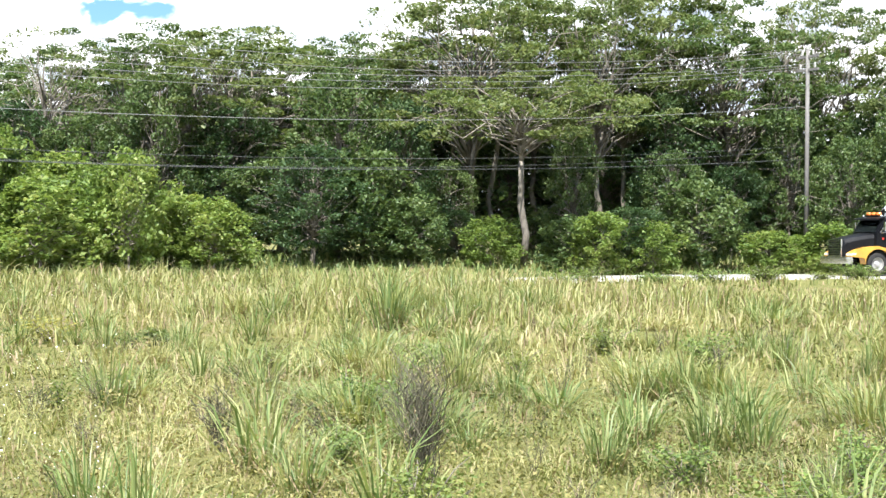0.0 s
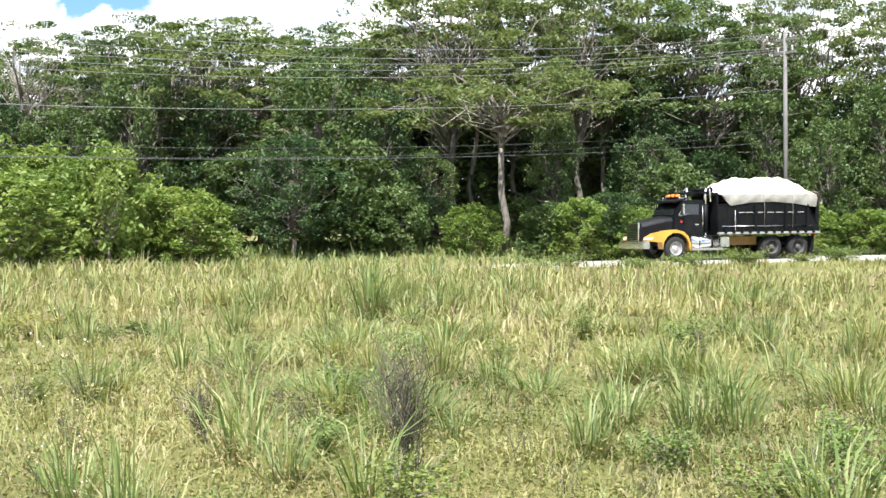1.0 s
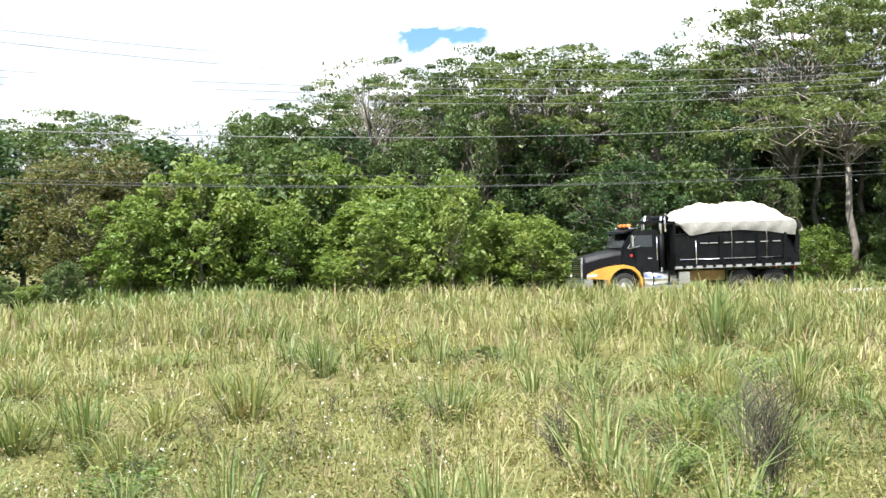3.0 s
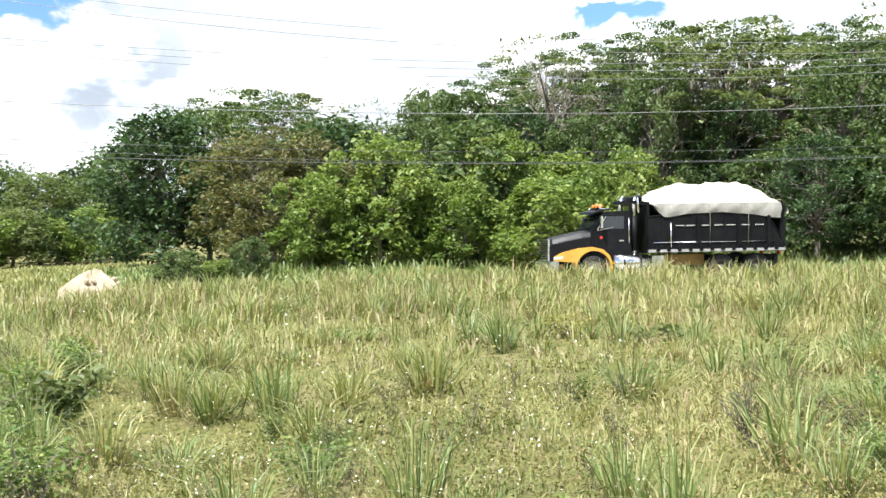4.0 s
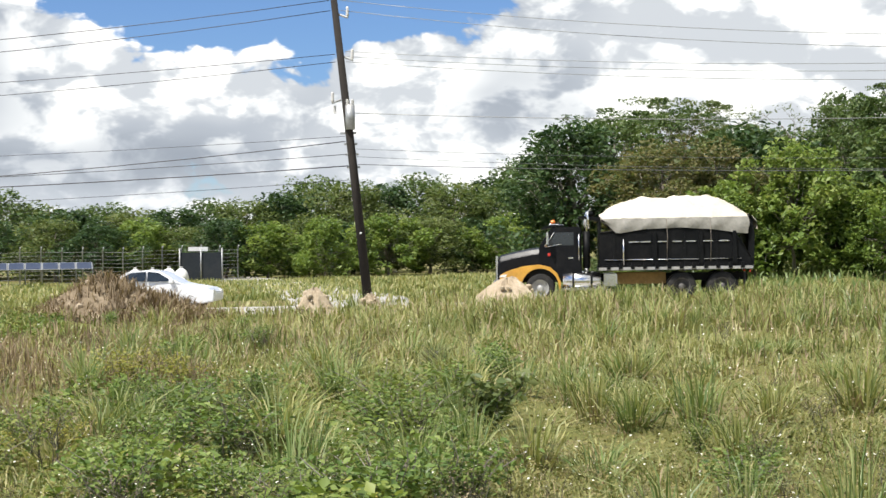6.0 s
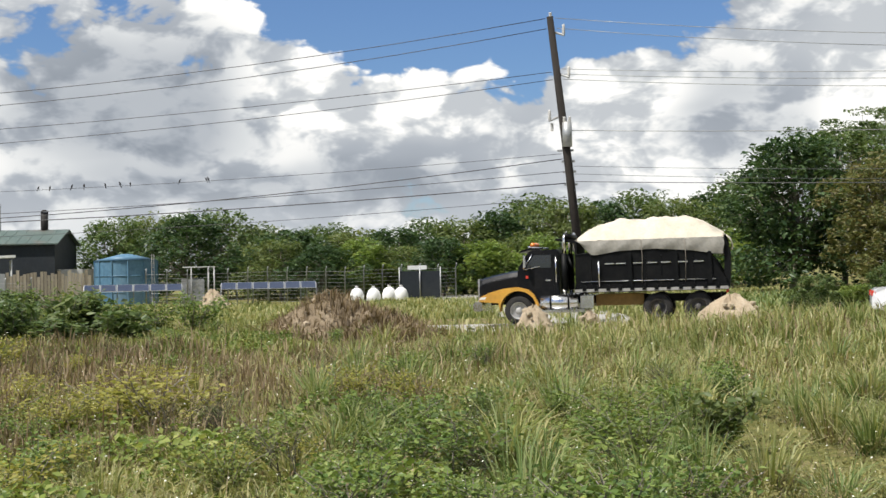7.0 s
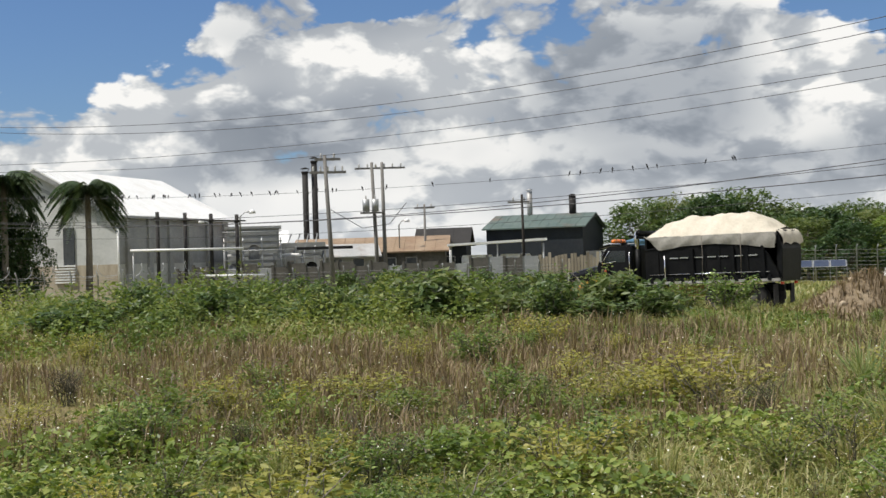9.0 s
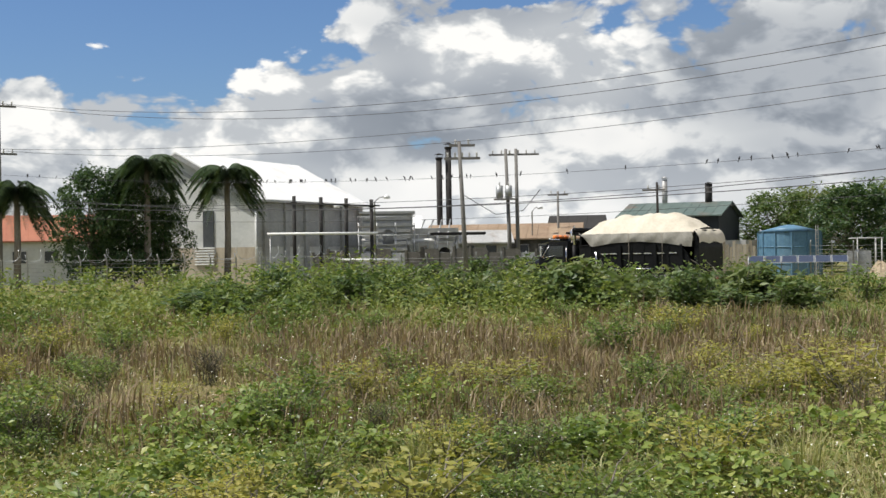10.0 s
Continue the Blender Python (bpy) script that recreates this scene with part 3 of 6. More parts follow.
def blade_mesh(rng, root, height, lean_dir, lean, width):
    """Blades of three triangles: a root, a bend and a tip."""
    n = len(root)
    c, s = np.cos(lean_dir), np.sin(lean_dir)
    out = np.stack([c, s, np.zeros(n)], -1)
    side = np.stack([-s, c, np.zeros(n)], -1)
    turn = rng.uniform(-1, 1, n)[:, None]
    side = side + out * turn
    side /= np.linalg.norm(side, axis=1, keepdims=True)
    h, l, w = height[:, None], lean[:, None], width[:, None]
    up = np.array([0, 0, 1.0])
    mid = root + out * h * l * 0.35 + up * h * 0.58
    tip = root + out * h * l + up * h * (1 - 0.35 * l)
    v = np.stack([root - side * w * 0.5, root + side * w * 0.5, mid + side * w * 0.42, mid - side * w * 0.42, tip], 1)
    b = np.arange(n)[:, None] * 5
    f = np.concatenate([b + [0, 1, 2], b + [0, 2, 3], b + [3, 2, 4]], 1).reshape(-1, 3)
    return v.reshape(-1, 3), f


def scatter(rng, n, near, far, a0=-56, a1=66, power=0.5):
    """Points of the field, thinning out with distance."""
    u = rng.random(n)
    d = np.where(rng.random(n) < power, 1 / (1 / far + u * (1 / near - 1 / far)), np.exp(np.log(near) + u * np.log(far / near)))
    a = np.radians(rng.uniform(a0, a1, n))
    x, y = -d * np.sin(a), d * np.cos(a)
    keep = y < road_y(x) - 2.9 - 0.5 * rng.random(n)
    return x[keep], y[keep]


def build_grass():
    rng = np.random.default_rng(5)
    tx, ty = scatter(rng, 28000, 8.0, 60.0)
    dens = field_density(tx, ty)
    weedy = smooth01((-tx - 4 + 0.1 * ty) / 12)           # weeds take over towards the left
    mottle = np.clip(0.5 + 0.75 * np.sin(tx * 1.13 + 1.9 * np.sin(ty * 0.81)) * np.sin(ty * 1.37 + 1.1 * np.sin(tx * 0.67)) + 0.35 * np.sin(tx * 2.7 + ty * 1.9), 0, 1)
    open_ground = 1 - smooth01((np.hypot(tx, ty) - 17) / 12)          # the sward is broken where it is low
    keep = rng.random(len(tx)) < (0.35 + 0.65 * dens) * (1 - open_ground * (1 - mottle) * 0.85)
    tx, ty, dens, weedy = tx[keep], ty[keep], dens[keep], weedy[keep]
    per = rng.integers(9, 20, len(tx))
    idx = np.repeat(np.arange(len(tx)), per)
    n = len(idx)
    dist = np.hypot(tx, ty)[idx]
    spread = 0.10 + 0.10 * rng.random(n)
    x = tx[idx] + rng.normal(size=n) * spread
    y = ty[idx] + rng.normal(size=n) * spread
    far = smooth01((dist - 16) / 14)
    hh = (0.10 + 0.20 * dens[idx] + 0.40 * far) * rng.uniform(0.4, 1.2, n) ** 1.15 * (0.75 + 0.5 * rng.random(len(tx))[idx]) * (1 - 0.35 * weedy[idx])
    hh *= 1 - 0.45 * smooth01((x - 25) / 4) * smooth01((dist - 28) / 8)
    root = np.stack([x, y, ground_z(x, y) - 0.02], -1)
    v, f = blade_mesh(rng, root, hh, rng.uniform(0, 2 * np.pi, n), rng.uniform(0.15, 0.85, n) + 0.5 * (1 - far) * rng.random(n), (0.004 + 0.0007 * dist) * rng.uniform(0.6, 1.4, n))
    dry = rng.random(n) < 0.18 + 0.1 * np.sin(x * 0.5) * np.sin(y * 0.7) + 0.5 * weedy[idx] * smooth01((dist - 14) / 5) * (1 - smooth01((dist - 28) / 5))
    vi = v.reshape(n, 5, 3)
    for name, sel, mat in (("grass", ~dry, "grass"), ("dry_grass", dry, "dry_grass")):
        k = int(sel.sum())
        b = np.arange(k)[:, None] * 5
        ff = np.concatenate([b + [0, 1, 2], b + [0, 2, 3], b + [3, 2, 4]], 1).reshape(-1, 3)
        g = array_object(name, vi[sel].reshape(-1, 3), ff, mat)
        tagged(g, "tangled green and yellowing field grass" if name == "grass" else "dry straw-coloured grass among the green", "grass", kind="stuff")
    # low herbs close to the ground
    hx, hy = scatter(rng, 14000, 8.0, 45.0, power=0.6)
    per = rng.integers(8, 22, len(hx))
    idx = np.repeat(np.arange(len(hx)), per)
    n = len(idx)
    r = rng.normal(size=(n, 2)) * 0.16
    x, y = hx[idx] + r[:, 0], hy[idx] + r[:, 1]
    d = np.hypot(x, y)
    z = ground_z(x, y) + rng.random(n) ** 1.3 * (0.14 + 0.22 * rng.random(len(hx))[idx])
    v, f = leaf_cards(rng, np.stack([x, y, z], -1), (0.018 + 0.0017 * d) * rng.uniform(0.6, 1.3, n), 0.7)
    g = array_object("low_herbs", v, f, "field_herb")
    tagged(g, "low broad-leaved weeds covering the field", "weeds", kind="stuff")
    # leafy ground cover close to the camera on the left
    gx, gy = scatter(rng, 9000, 8.5, 18.5, 7, 66, 0.5)
    heap = np.clip(np.sin(gx * 1.3 + np.sin(gy)) * np.sin(gy * 1.7 + 1) + 0.3 * np.sin(gx * 3.1), 0, 1)
    k = rng.random(len(gx)) < 0.35 + 0.65 * heap
    gx, gy, heap = gx[k], gy[k], heap[k]
    idx = np.repeat(np.arange(len(gx)), 13)
    n = len(idx)
    x, y = gx[idx] + rng.normal(size=n) * 0.13, gy[idx] + rng.normal(size=n) * 0.13
    z = ground_z(x, y) + 0.03 + rng.random(n) * (0.06 + 0.36 * heap)[idx]
    v, f = leaf_cards(rng, np.stack([x, y, z], -1), rng.uniform(0.035, 0.105, n) * (0.6 + np.hypot(x, y) / 28), 0.9, 0.2, 0.7)
    tagged(array_object("ground_cover", v, f, "cover_leaf"), "low light-green leafy ground cover", "weeds", kind="stuff")
    # a thicket of leafy weeds along the far left edge of the field
    n = 80000
    d = rng.uniform(28, 41.5, n)
    a = np.radians(rng.uniform(20, 66, n))
    x, y = -d * np.sin(a), d * np.cos(a)
    clump = np.clip(0.5 + 0.5 * np.sin(x * 1.1 + 2.0 * np.sin(y * 0.7)) * np.sin(y * 1.3 + 1.0) + 0.25 * np.sin(x * 2.9 + y * 2.3), 0.05, 1)
    k = (y < road_y(x) - 3.2) & (rng.random(n) < 0.25 + 0.75 * clump)
    x, y, d, clump = x[k], y[k], d[k], clump[k]
    rise = smooth01((d - 27) / 7) * smooth01((np.degrees(np.arctan2(-x, y)) - 29) / 8)
    z = ground_z(x, y) + (rng.random(len(x)) ** 0.8) * (0.12 + (0.30 + 0.95 * clump ** 1.5) * rise)
    v, f = leaf_cards(rng, np.stack([x, y, z], -1), np.full(len(x), 0.12), 0.6)
    tagged(array_object("weed_thicket", v, f, "herb"), "thick band of leafy green weeds along the field's edge", "weeds", kind="stuff")
    # brown seed stalks in the middle of the field
    n = 34000
    d = rng.uniform(14.0, 32, n)
    a = np.radians(rng.uniform(14, 66, n))
    x, y = -d * np.sin(a), d * np.cos(a)
    k = rng.random(n) < np.clip(0.65 + 0.7 * np.sin(x * 0.45 + 1.5 * np.sin(y * 0.3)) * np.sin(y * 0.5 + 2), 0.04, 1) * smooth01((d - 12) / 6)
    x, y, d = x[k], y[k], d[k]
    v, f = blade_mesh(rng, np.stack([x, y, ground_z(x, y)], -1), rng.uniform(0.22, 0.75, len(x)) * (0.7 + 0.3 * np.sin(x * 1.9) * np.sin(y * 2.3)), rng.uniform(0, 6.28, len(x)), rng.uniform(0.05, 0.7, len(x)), 0.006 + 0.0006 * d)
    tagged(array_object("seed_stalks", v, f, "brown_stalk"), "brown dry seed stalks standing among the weeds", "weeds", kind="stuff")
    fx, fy = scatter(rng, 4600, 9.0, 32.0, -20, 66, 0.5)
    z = ground_z(fx, fy) + rng.uniform(0.15, 0.42, len(fx))
    v, f = leaf_cards(rng, np.stack([fx, fy, z], -1), 0.011 + 0.0008 * np.hypot(fx, fy), 1.2, 0.1, 0.9)
    g = array_object("small_flowers", v, f, "flower")
    tagged(g, "tiny whitish wildflowers dotted among the weeds", "flowers", kind="stuff")


build_grass()

# ---------------------------------------------------------------- the dump truck (front at x = 0, tail towards +x)
surface("truck_black", [(0.004, 0.0045, 0.006), (0.007, 0.0075, 0.009), (0.012, 0.0125, 0.014)], 1.2, 0.34, bump=0.03, spec=0.15, coat=0.0, dirt=(0.12, (0.05, 0.046, 0.04)))
surface("truck_body", [(0.003, 0.0035, 0.004), (0.006, 0.0065, 0.007), (0.012, 0.012, 0.012)], 1.5, 0.5, bump=0.1, spec=0.12, dirt=(0.12, (0.035, 0.032, 0.028)))
surface("truck_yellow", [(0.44, 0.22, 0.03), (0.55, 0.29, 0.045), (0.62, 0.34, 0.06)], 1.5, 0.35, bump=0.05, coat=0.3, dirt=(0.25, (0.30, 0.20, 0.08)))
surface("chrome", [(0.55, 0.55, 0.55), (0.72, 0.72, 0.71), (0.8, 0.8, 0.8)], 3, 0.22, 1.0, bump=0.05, dirt=(0.3, (0.45, 0.40, 0.33)))
surface("rim_dusty", [(0.30, 0.29, 0.27), (0.42, 0.41, 0.39), (0.52, 0.51, 0.49)], 3, 0.5, 0.5, bump=0.1)
surface("rim_dark", [(0.05, 0.048, 0.045), (0.09, 0.085, 0.08), (0.14, 0.13, 0.12)], 3, 0.7, 0.2, bump=0.1)
surface("panel_yellow", [(0.14, 0.085, 0.02), (0.21, 0.125, 0.03), (0.28, 0.17, 0.045)], 1.5, 0.55, bump=0.1, dirt=(0.6, (0.10, 0.075, 0.045)))
surface("rubber", [(0.010, 0.010, 0.010), (0.018, 0.017, 0.016), (0.036, 0.033, 0.028)], 4, 0.85, bump=0.3)
surface("glass_dark", [(0.012, 0.016, 0.018), (0.02, 0.026, 0.03)], 2, 0.06, bump=0.0, spec=0.7)
surface("tarp", [(0.44, 0.395, 0.31), (0.54, 0.49, 0.395), (0.62, 0.575, 0.48)], 1.4, 0.75, bump=0.5, bump_scale=7, spec=0.2)
surface("mesh_tarp", [(0.19, 0.18, 0.155), (0.26, 0.25, 0.22), (0.33, 0.315, 0.28)], 1.1, 0.8, bump=0.5, bump_scale=9, spec=0.2)
surface("white_paint", [(0.66, 0.65, 0.62), (0.76, 0.76, 0.74), (0.82, 0.82, 0.80)], 2, 0.45, bump=0.08, dirt=(0.2, (0.45, 0.40, 0.32)))
surface("lamp_orange", [(0.70, 0.16, 0.03), (0.85, 0.26, 0.05)], 6, 0.2, spec=0.6)
surface("lamp_red", [(0.45, 0.03, 0.02), (0.6, 0.05, 0.03)], 6, 0.2, spec=0.6)
surface("lamp_clear", [(0.6, 0.6, 0.58), (0.78, 0.78, 0.76)], 6, 0.1, spec=0.7)


def wheel_mesh(parent, name, x, y, r, w, out, metal="chrome"):
    """A wheel of tyre and rim round its own hub; out is the side on which the rim shows (-1 or 1)."""
    hub = new(name)
    hub.parent = parent
    hub.location = (x, y, r)
    bm = bmesh.new()
    prof = [(0.60, -0.5), (0.66, -0.5), (0.90, -0.46), (0.98, -0.36), (1.0, -0.18), (1.0, 0.18), (0.98, 0.36), (0.90, 0.46), (0.66, 0.5), (0.60, 0.5)]
    n = 36
    rings = [[bm.verts.new((math.cos(2 * math.pi * k / n) * r * q * (1 + (0.012 if (k % 2 and q > 0.97) else 0)), o * w, math.sin(2 * math.pi * k / n) * r * q)) for q, o in prof] for k in range(n)]
    for a, b in zip(rings, rings[1:] + rings[:1]):
        for i in range(len(prof) - 1):
            bm.faces.new((a[i], a[i + 1], b[i + 1], b[i]))
    bmesh.ops.recalc_face_normals(bm, faces=bm.faces)
    part("tyre", bm, "rubber", hub, smooth=True)
    bm = bmesh.new()
    prof = [(0.61, 0.46), (0.56, 0.44), (0.52, 0.18), (0.30, 0.12), (0.22, 0.22), (0.20, 0.40), (0.10, 0.46), (0.0001, 0.46)]
    n = 20
    rings = [[bm.verts.new((math.cos(2 * math.pi * k / n) * r * q, out * o * w, math.sin(2 * math.pi * k / n) * r * q)) for q, o in prof] for k in range(n)]
    for a, b in zip(rings, rings[1:] + rings[:1]):
        for i in range(len(prof) - 1):
            bm.faces.new((a[i], a[i + 1], b[i + 1], b[i]))
    for k in range(10):
        a = 2 * math.pi * k / 10
        cx, cz = math.cos(a) * r * 0.38, math.sin(a) * r * 0.38
        tube(bm, [(cx, out * 0.12 * w, cz), (cx, out * 0.24 * w, cz)], 0.022, 5)
    bmesh.ops.recalc_face_normals(bm, faces=bm.faces)
    part("rim", bm, metal, hub, "dusty metal rim")
    return hub


def tarp_section(x):
    """Half width, side height and crown height of the covered load at x along the body."""
    t = (x - 3.75) / (8.85 - 3.75)
    crown = float(np.interp(t, [0, 0.12, 0.3, 0.46, 0.62, 0.76, 0.9, 1.0], [3.08, 3.48, 3.70, 3.66, 3.74, 3.71, 3.48, 3.08]))
    hem = float(np.interp(t, [0, 0.05, 0.12, 0.3, 0.55, 0.8, 0.93, 1.0], [2.98, 2.70, 2.40, 2.54, 2.58, 2.48, 2.36, 2.34]))
    return crown, hem


def build_truck():
    t = empty("dump_truck")
    tagged(t, "black dump truck with yellow fenders carrying a tarped load", "truck")
    # chassis
    bm = bmesh.new()
    box(bm, 0.5, 8.9, -0.48, -0.36, 0.72, 0.98)
    box(bm, 0.5, 8.9, 0.36, 0.48, 0.72, 0.98)
    for x in (1.0, 3.4, 5.0, 6.0, 7.3, 8.6):
        box(bm, x, x + 0.12, -0.36, 0.36, 0.76, 0.94)
    part("chassis", bm, "truck_body", t)
    for y, s in ((-1, -1), (1, 1)):
        prismed("frame_panel", [(4.35, 0.62), (6.05, 0.62), (6.05, 1.02), (4.35, 1.02)], y * 0.62 - 0.02, y * 0.62 + 0.02, "panel_yellow", t, "dusty yellow side panel")
    # hood, sloping to the grille
    bm = bmesh.new()
    secs = [(0.10, 0.60, 0.80, 1.56), (0.20, 0.66, 0.80, 1.70), (0.7, 0.74, 0.85, 1.82), (1.25, 0.84, 0.9, 1.92), (1.72, 0.92, 0.9, 1.99)]
    rings = []
    for x, hw, z0, z1 in secs:
        pts = [(-hw, z0), (-hw, z1 - 0.22), (-hw + 0.10, z1 - 0.06), (-hw * 0.5, z1), (hw * 0.5, z1), (hw - 0.10, z1 - 0.06), (hw, z1 - 0.22), (hw, z0)]
        rings.append([bm.verts.new((x, y, z)) for y, z in pts])
    for a, b in zip(rings, rings[1:]):
        for i in range(7):
            bm.faces.new((a[i], b[i], b[i + 1], a[i + 1]))
    bm.faces.new(rings[0]), bm.faces.new(rings[-1][::-1])
    bmesh.ops.recalc_face_normals(bm, faces=bm.faces)
    part("hood", bm, "truck_black", t, bevel=0.015)
    g = boxed("grille", (0.04, 0.12, -0.56, 0.56, 0.86, 1.68), "chrome", t, "chrome grille")
    bm = bmesh.new()
    for k in range(9):
        z = 0.93 + k * 0.08
        box(bm, 0.02, 0.045, -0.50, 0.50, z, z + 0.035)
    part("grille_insert", bm, "truck_body", g)
    bm = bmesh.new()
    prism(bm, [(-0.02, 0.52), (0.30, 0.52), (0.30, 0.86), (0.02, 0.86), (-0.04, 0.78)], -1.2, 1.2)
    part("bumper", bm, "chrome", t, "chrome front bumper", bevel=0.03)
    # fenders round the front wheels
    for s in (-1, 1):
        bm = bmesh.new()
        arc = [(1.62 + 0.66 * math.cos(a), 0.56 + 0.66 * math.sin(a)) for a in [math.pi * k / 12 for k in range(13)]]
        outer = [(2.32, 0.40), (2.36, 0.72), (2.22, 1.05), (1.98, 1.27), (1.6, 1.36), (1.1, 1.32), (0.55, 1.18), (0.22, 1.02), (0.20, 0.86), (0.9, 0.80)]
        prism(bm, arc + [(0.96, 0.50)] + outer[::-1], s * 0.72, s * 1.2)
        part("fender", bm, "truck_yellow", t, "yellow front fender", bevel=0.03)
        bm = bmesh.new()
        prism(bm, [(0.17, 0.92), (0.42, 0.92), (0.50, 1.05), (0.24, 1.04)], s * 0.78, s * 1.21)
        part("headlight", bm, "lamp_clear", t, "clear headlight", bevel=0.02)
        bm = bmesh.new()
        prism(bm, [(2.36, 0.42), (4.0, 0.42), (4.0, 0.52), (2.36, 0.52)], s * 0.85, s * 1.2)
        part("running_board", bm, "chrome", t, bevel=0.015)
        tk = tubed("fuel_tank", [(2.42, s * 0.92, 0.76), (3.75, s * 0.92, 0.76)], 0.30, "chrome", t, "dusty polished fuel tank", 20)
        for x in (2.75, 3.4):
            tubed("tank_strap", [(x, s * 0.92, 0.76), (x + 0.06, s * 0.92, 0.76)], 0.31, "truck_body", tk, sides=20)
        boxed("battery_box", (3.85, 4.32, min(s * 0.7, s * 1.18), max(s * 0.7, s * 1.18), 0.56, 1.0), "chrome", t, bevel=0.02)
        # mirror on two arms
        m = boxed("mirror", (1.86, 1.94, min(s * 1.38, s * 1.2), max(s * 1.38, s * 1.2), 2.05, 2.5), "chrome", t, bevel=0.02)
        for z in (2.1, 2.45):
            tubed("mirror_arm", [(1.95, s * 1.02, z), (1.9, s * 1.25, z)], 0.015, "chrome", m, sides=5)
    # cab
    bm = bmesh.new()
    side = [(1.55, 0.75), (1.60, 1.98), (1.98, 2.58), (2.1, 2.66), (3.06, 2.68), (3.1, 2.6), (3.1, 0.75)]
    prism(bm, side, -1.04, 1.04)
    part("cab", bm, "truck_black", t, bevel=0.04)
    bm = bmesh.new()
    vs = [bm.verts.new(p) for p in ((1.585, -0.92, 2.02), (1.585, 0.92, 2.02), (1.93, 0.86, 2.53), (1.93, -0.86, 2.53))]
    bm.faces.new(vs)
    bmesh.ops.solidify(bm, geom=bm.faces[:], thickness=0.025)
    part("windshield", bm, "glass_dark", t, "dark tinted windshield")
    bm = bmesh.new()
    prism(bm, [(1.66, 2.58), (1.70, 2.66), (2.15, 2.76), (2.2, 2.7)], -1.0, 1.0)
    part("sun_visor", bm, "truck_black", t)
    for s in (-1, 1):
        a, b = sorted((s * 1.035, s * 1.055))
        d = prismed("door", [(1.72, 0.92), (2.92, 0.92), (2.92, 2.58), (2.12, 2.56), (1.74, 2.0)], a, b, "truck_black", t, bevel=0.008)
        a, b = sorted((s * 1.05, s * 1.066))
        prismed("door_window", [(1.88, 2.02), (2.82, 2.02), (2.82, 2.48), (2.2, 2.48)], a, b, "glass_dark", d, "dark side window")
        tubed("window_trim", [(1.8, s * 1.07, 2.0), (2.15, s * 1.07, 2.5)], 0.02, "chrome", d, sides=5)
        tubed("mirror_rail", [(1.82, s * 1.07, 1.97), (2.42, s * 1.07, 2.08)], 0.015, "chrome", d, sides=5)
        boxed("door_handle", (2.62, 2.80, min(s * 1.05, s * 1.085), max(s * 1.05, s * 1.085), 1.55, 1.6), "chrome", d)
        tubed("grab_rail", [(3.0, s * 1.10, 1.5), (3.0, s * 1.10, 2.42)], 0.022, "chrome", t, sides=6)
        boxed("marker_lamp", (1.90, 1.99, min(s * 1.05, s * 1.075), max(s * 1.05, s * 1.075), 1.66, 1.76), "lamp_red", t)
        # upright exhaust stack
        e = tubed("exhaust_stack", [(3.28, s * 0.86, 0.9), (3.28, s * 0.86, 2.95), (3.34, s * 0.86, 3.2)], 0.075, "chrome", t, "polished upright exhaust pipe", 12)
        tubed("heat_shield", [(3.28, s * 0.86, 1.2), (3.28, s * 0.86, 2.5)], 0.12, "truck_body", e, sides=12)
    lb = boxed("light_bar", (1.98, 2.22, -0.55, 0.55, 2.76, 2.80), "truck_body", t)
    for y in (-0.4, 0.0, 0.4):
        tubed("beacon", [(2.10, y - 0.15, 2.86), (2.10, y + 0.15, 2.86)], 0.085, "lamp_orange", lb, "orange beacon", 10)
    for y in (-0.75, 0.75):
        tubed("air_horn", [(2.5, y, 2.74), (2.05, y, 2.76), (1.98, y, 2.77)], [0.025, 0.04, 0.07], "chrome", t, sides=8)
    # dump body: floor, curved-top sides, ribs, rail, front wall and cab guard
    body = boxed("dump_body", (3.7, 9.0, -1.2, 1.2, 1.1, 1.24), "truck_body", t, "black steel dump body")
    for s in (-1, 1):
        a, b = sorted((s * 1.15, s * 1.22))
        arc = [(3.72 + 5.2 * k / 16, 2.44 + 0.16 * math.sin(math.pi * min(1, (k / 16) * 1.02)) - (0.9 * max(0, (k / 16 - 0.86) / 0.14) ** 1.6)) for k in range(17)]
        prismed("side_wall", [(3.72, 1.2), (8.98, 1.2)] + arc[::-1], a, b, "truck_body", body)
        a, b = sorted((s * 1.2, s * 1.27))
        prismed("side_rail", [(3.68, 1.22), (9.0, 1.22), (9.0, 1.30), (3.68, 1.30)], a, b, "truck_body", body)
        a, b = sorted((s * 1.2, s * 1.34))
        prismed("lower_ledge", [(3.68, 1.12), (9.0, 1.12), (9.0, 1.22), (3.68, 1.22)], a, b, "rim_dusty", body, "worn pale ledge along the body")
        for k in range(12):
            x = 3.95 + k * 0.42
            a, b = sorted((s * 1.21, s * 1.37))
            prismed("ledge_block", [(x, 1.15), (x + 0.15, 1.15), (x + 0.12, 1.36), (x + 0.03, 1.36)], a, b, "truck_body", body)
        for x in (5.55, 7.15, 8.3):
            a, b = sorted((s * 1.21, s * 1.30))
            prismed("rib", [(x, 1.3), (x + 0.18, 1.3), (x + 0.15, 2.45), (x + 0.03, 2.45)], a, b, "truck_body", body, bevel=0.01)
        for x in (4.2, 6.1, 6.65, 7.75):
            a, b = sorted((s * 1.21, s * 1.25))
            prismed("stiffener", [(x, 1.3), (x + 0.08, 1.3), (x + 0.08, 2.4), (x, 2.4)], a, b, "truck_body", body)
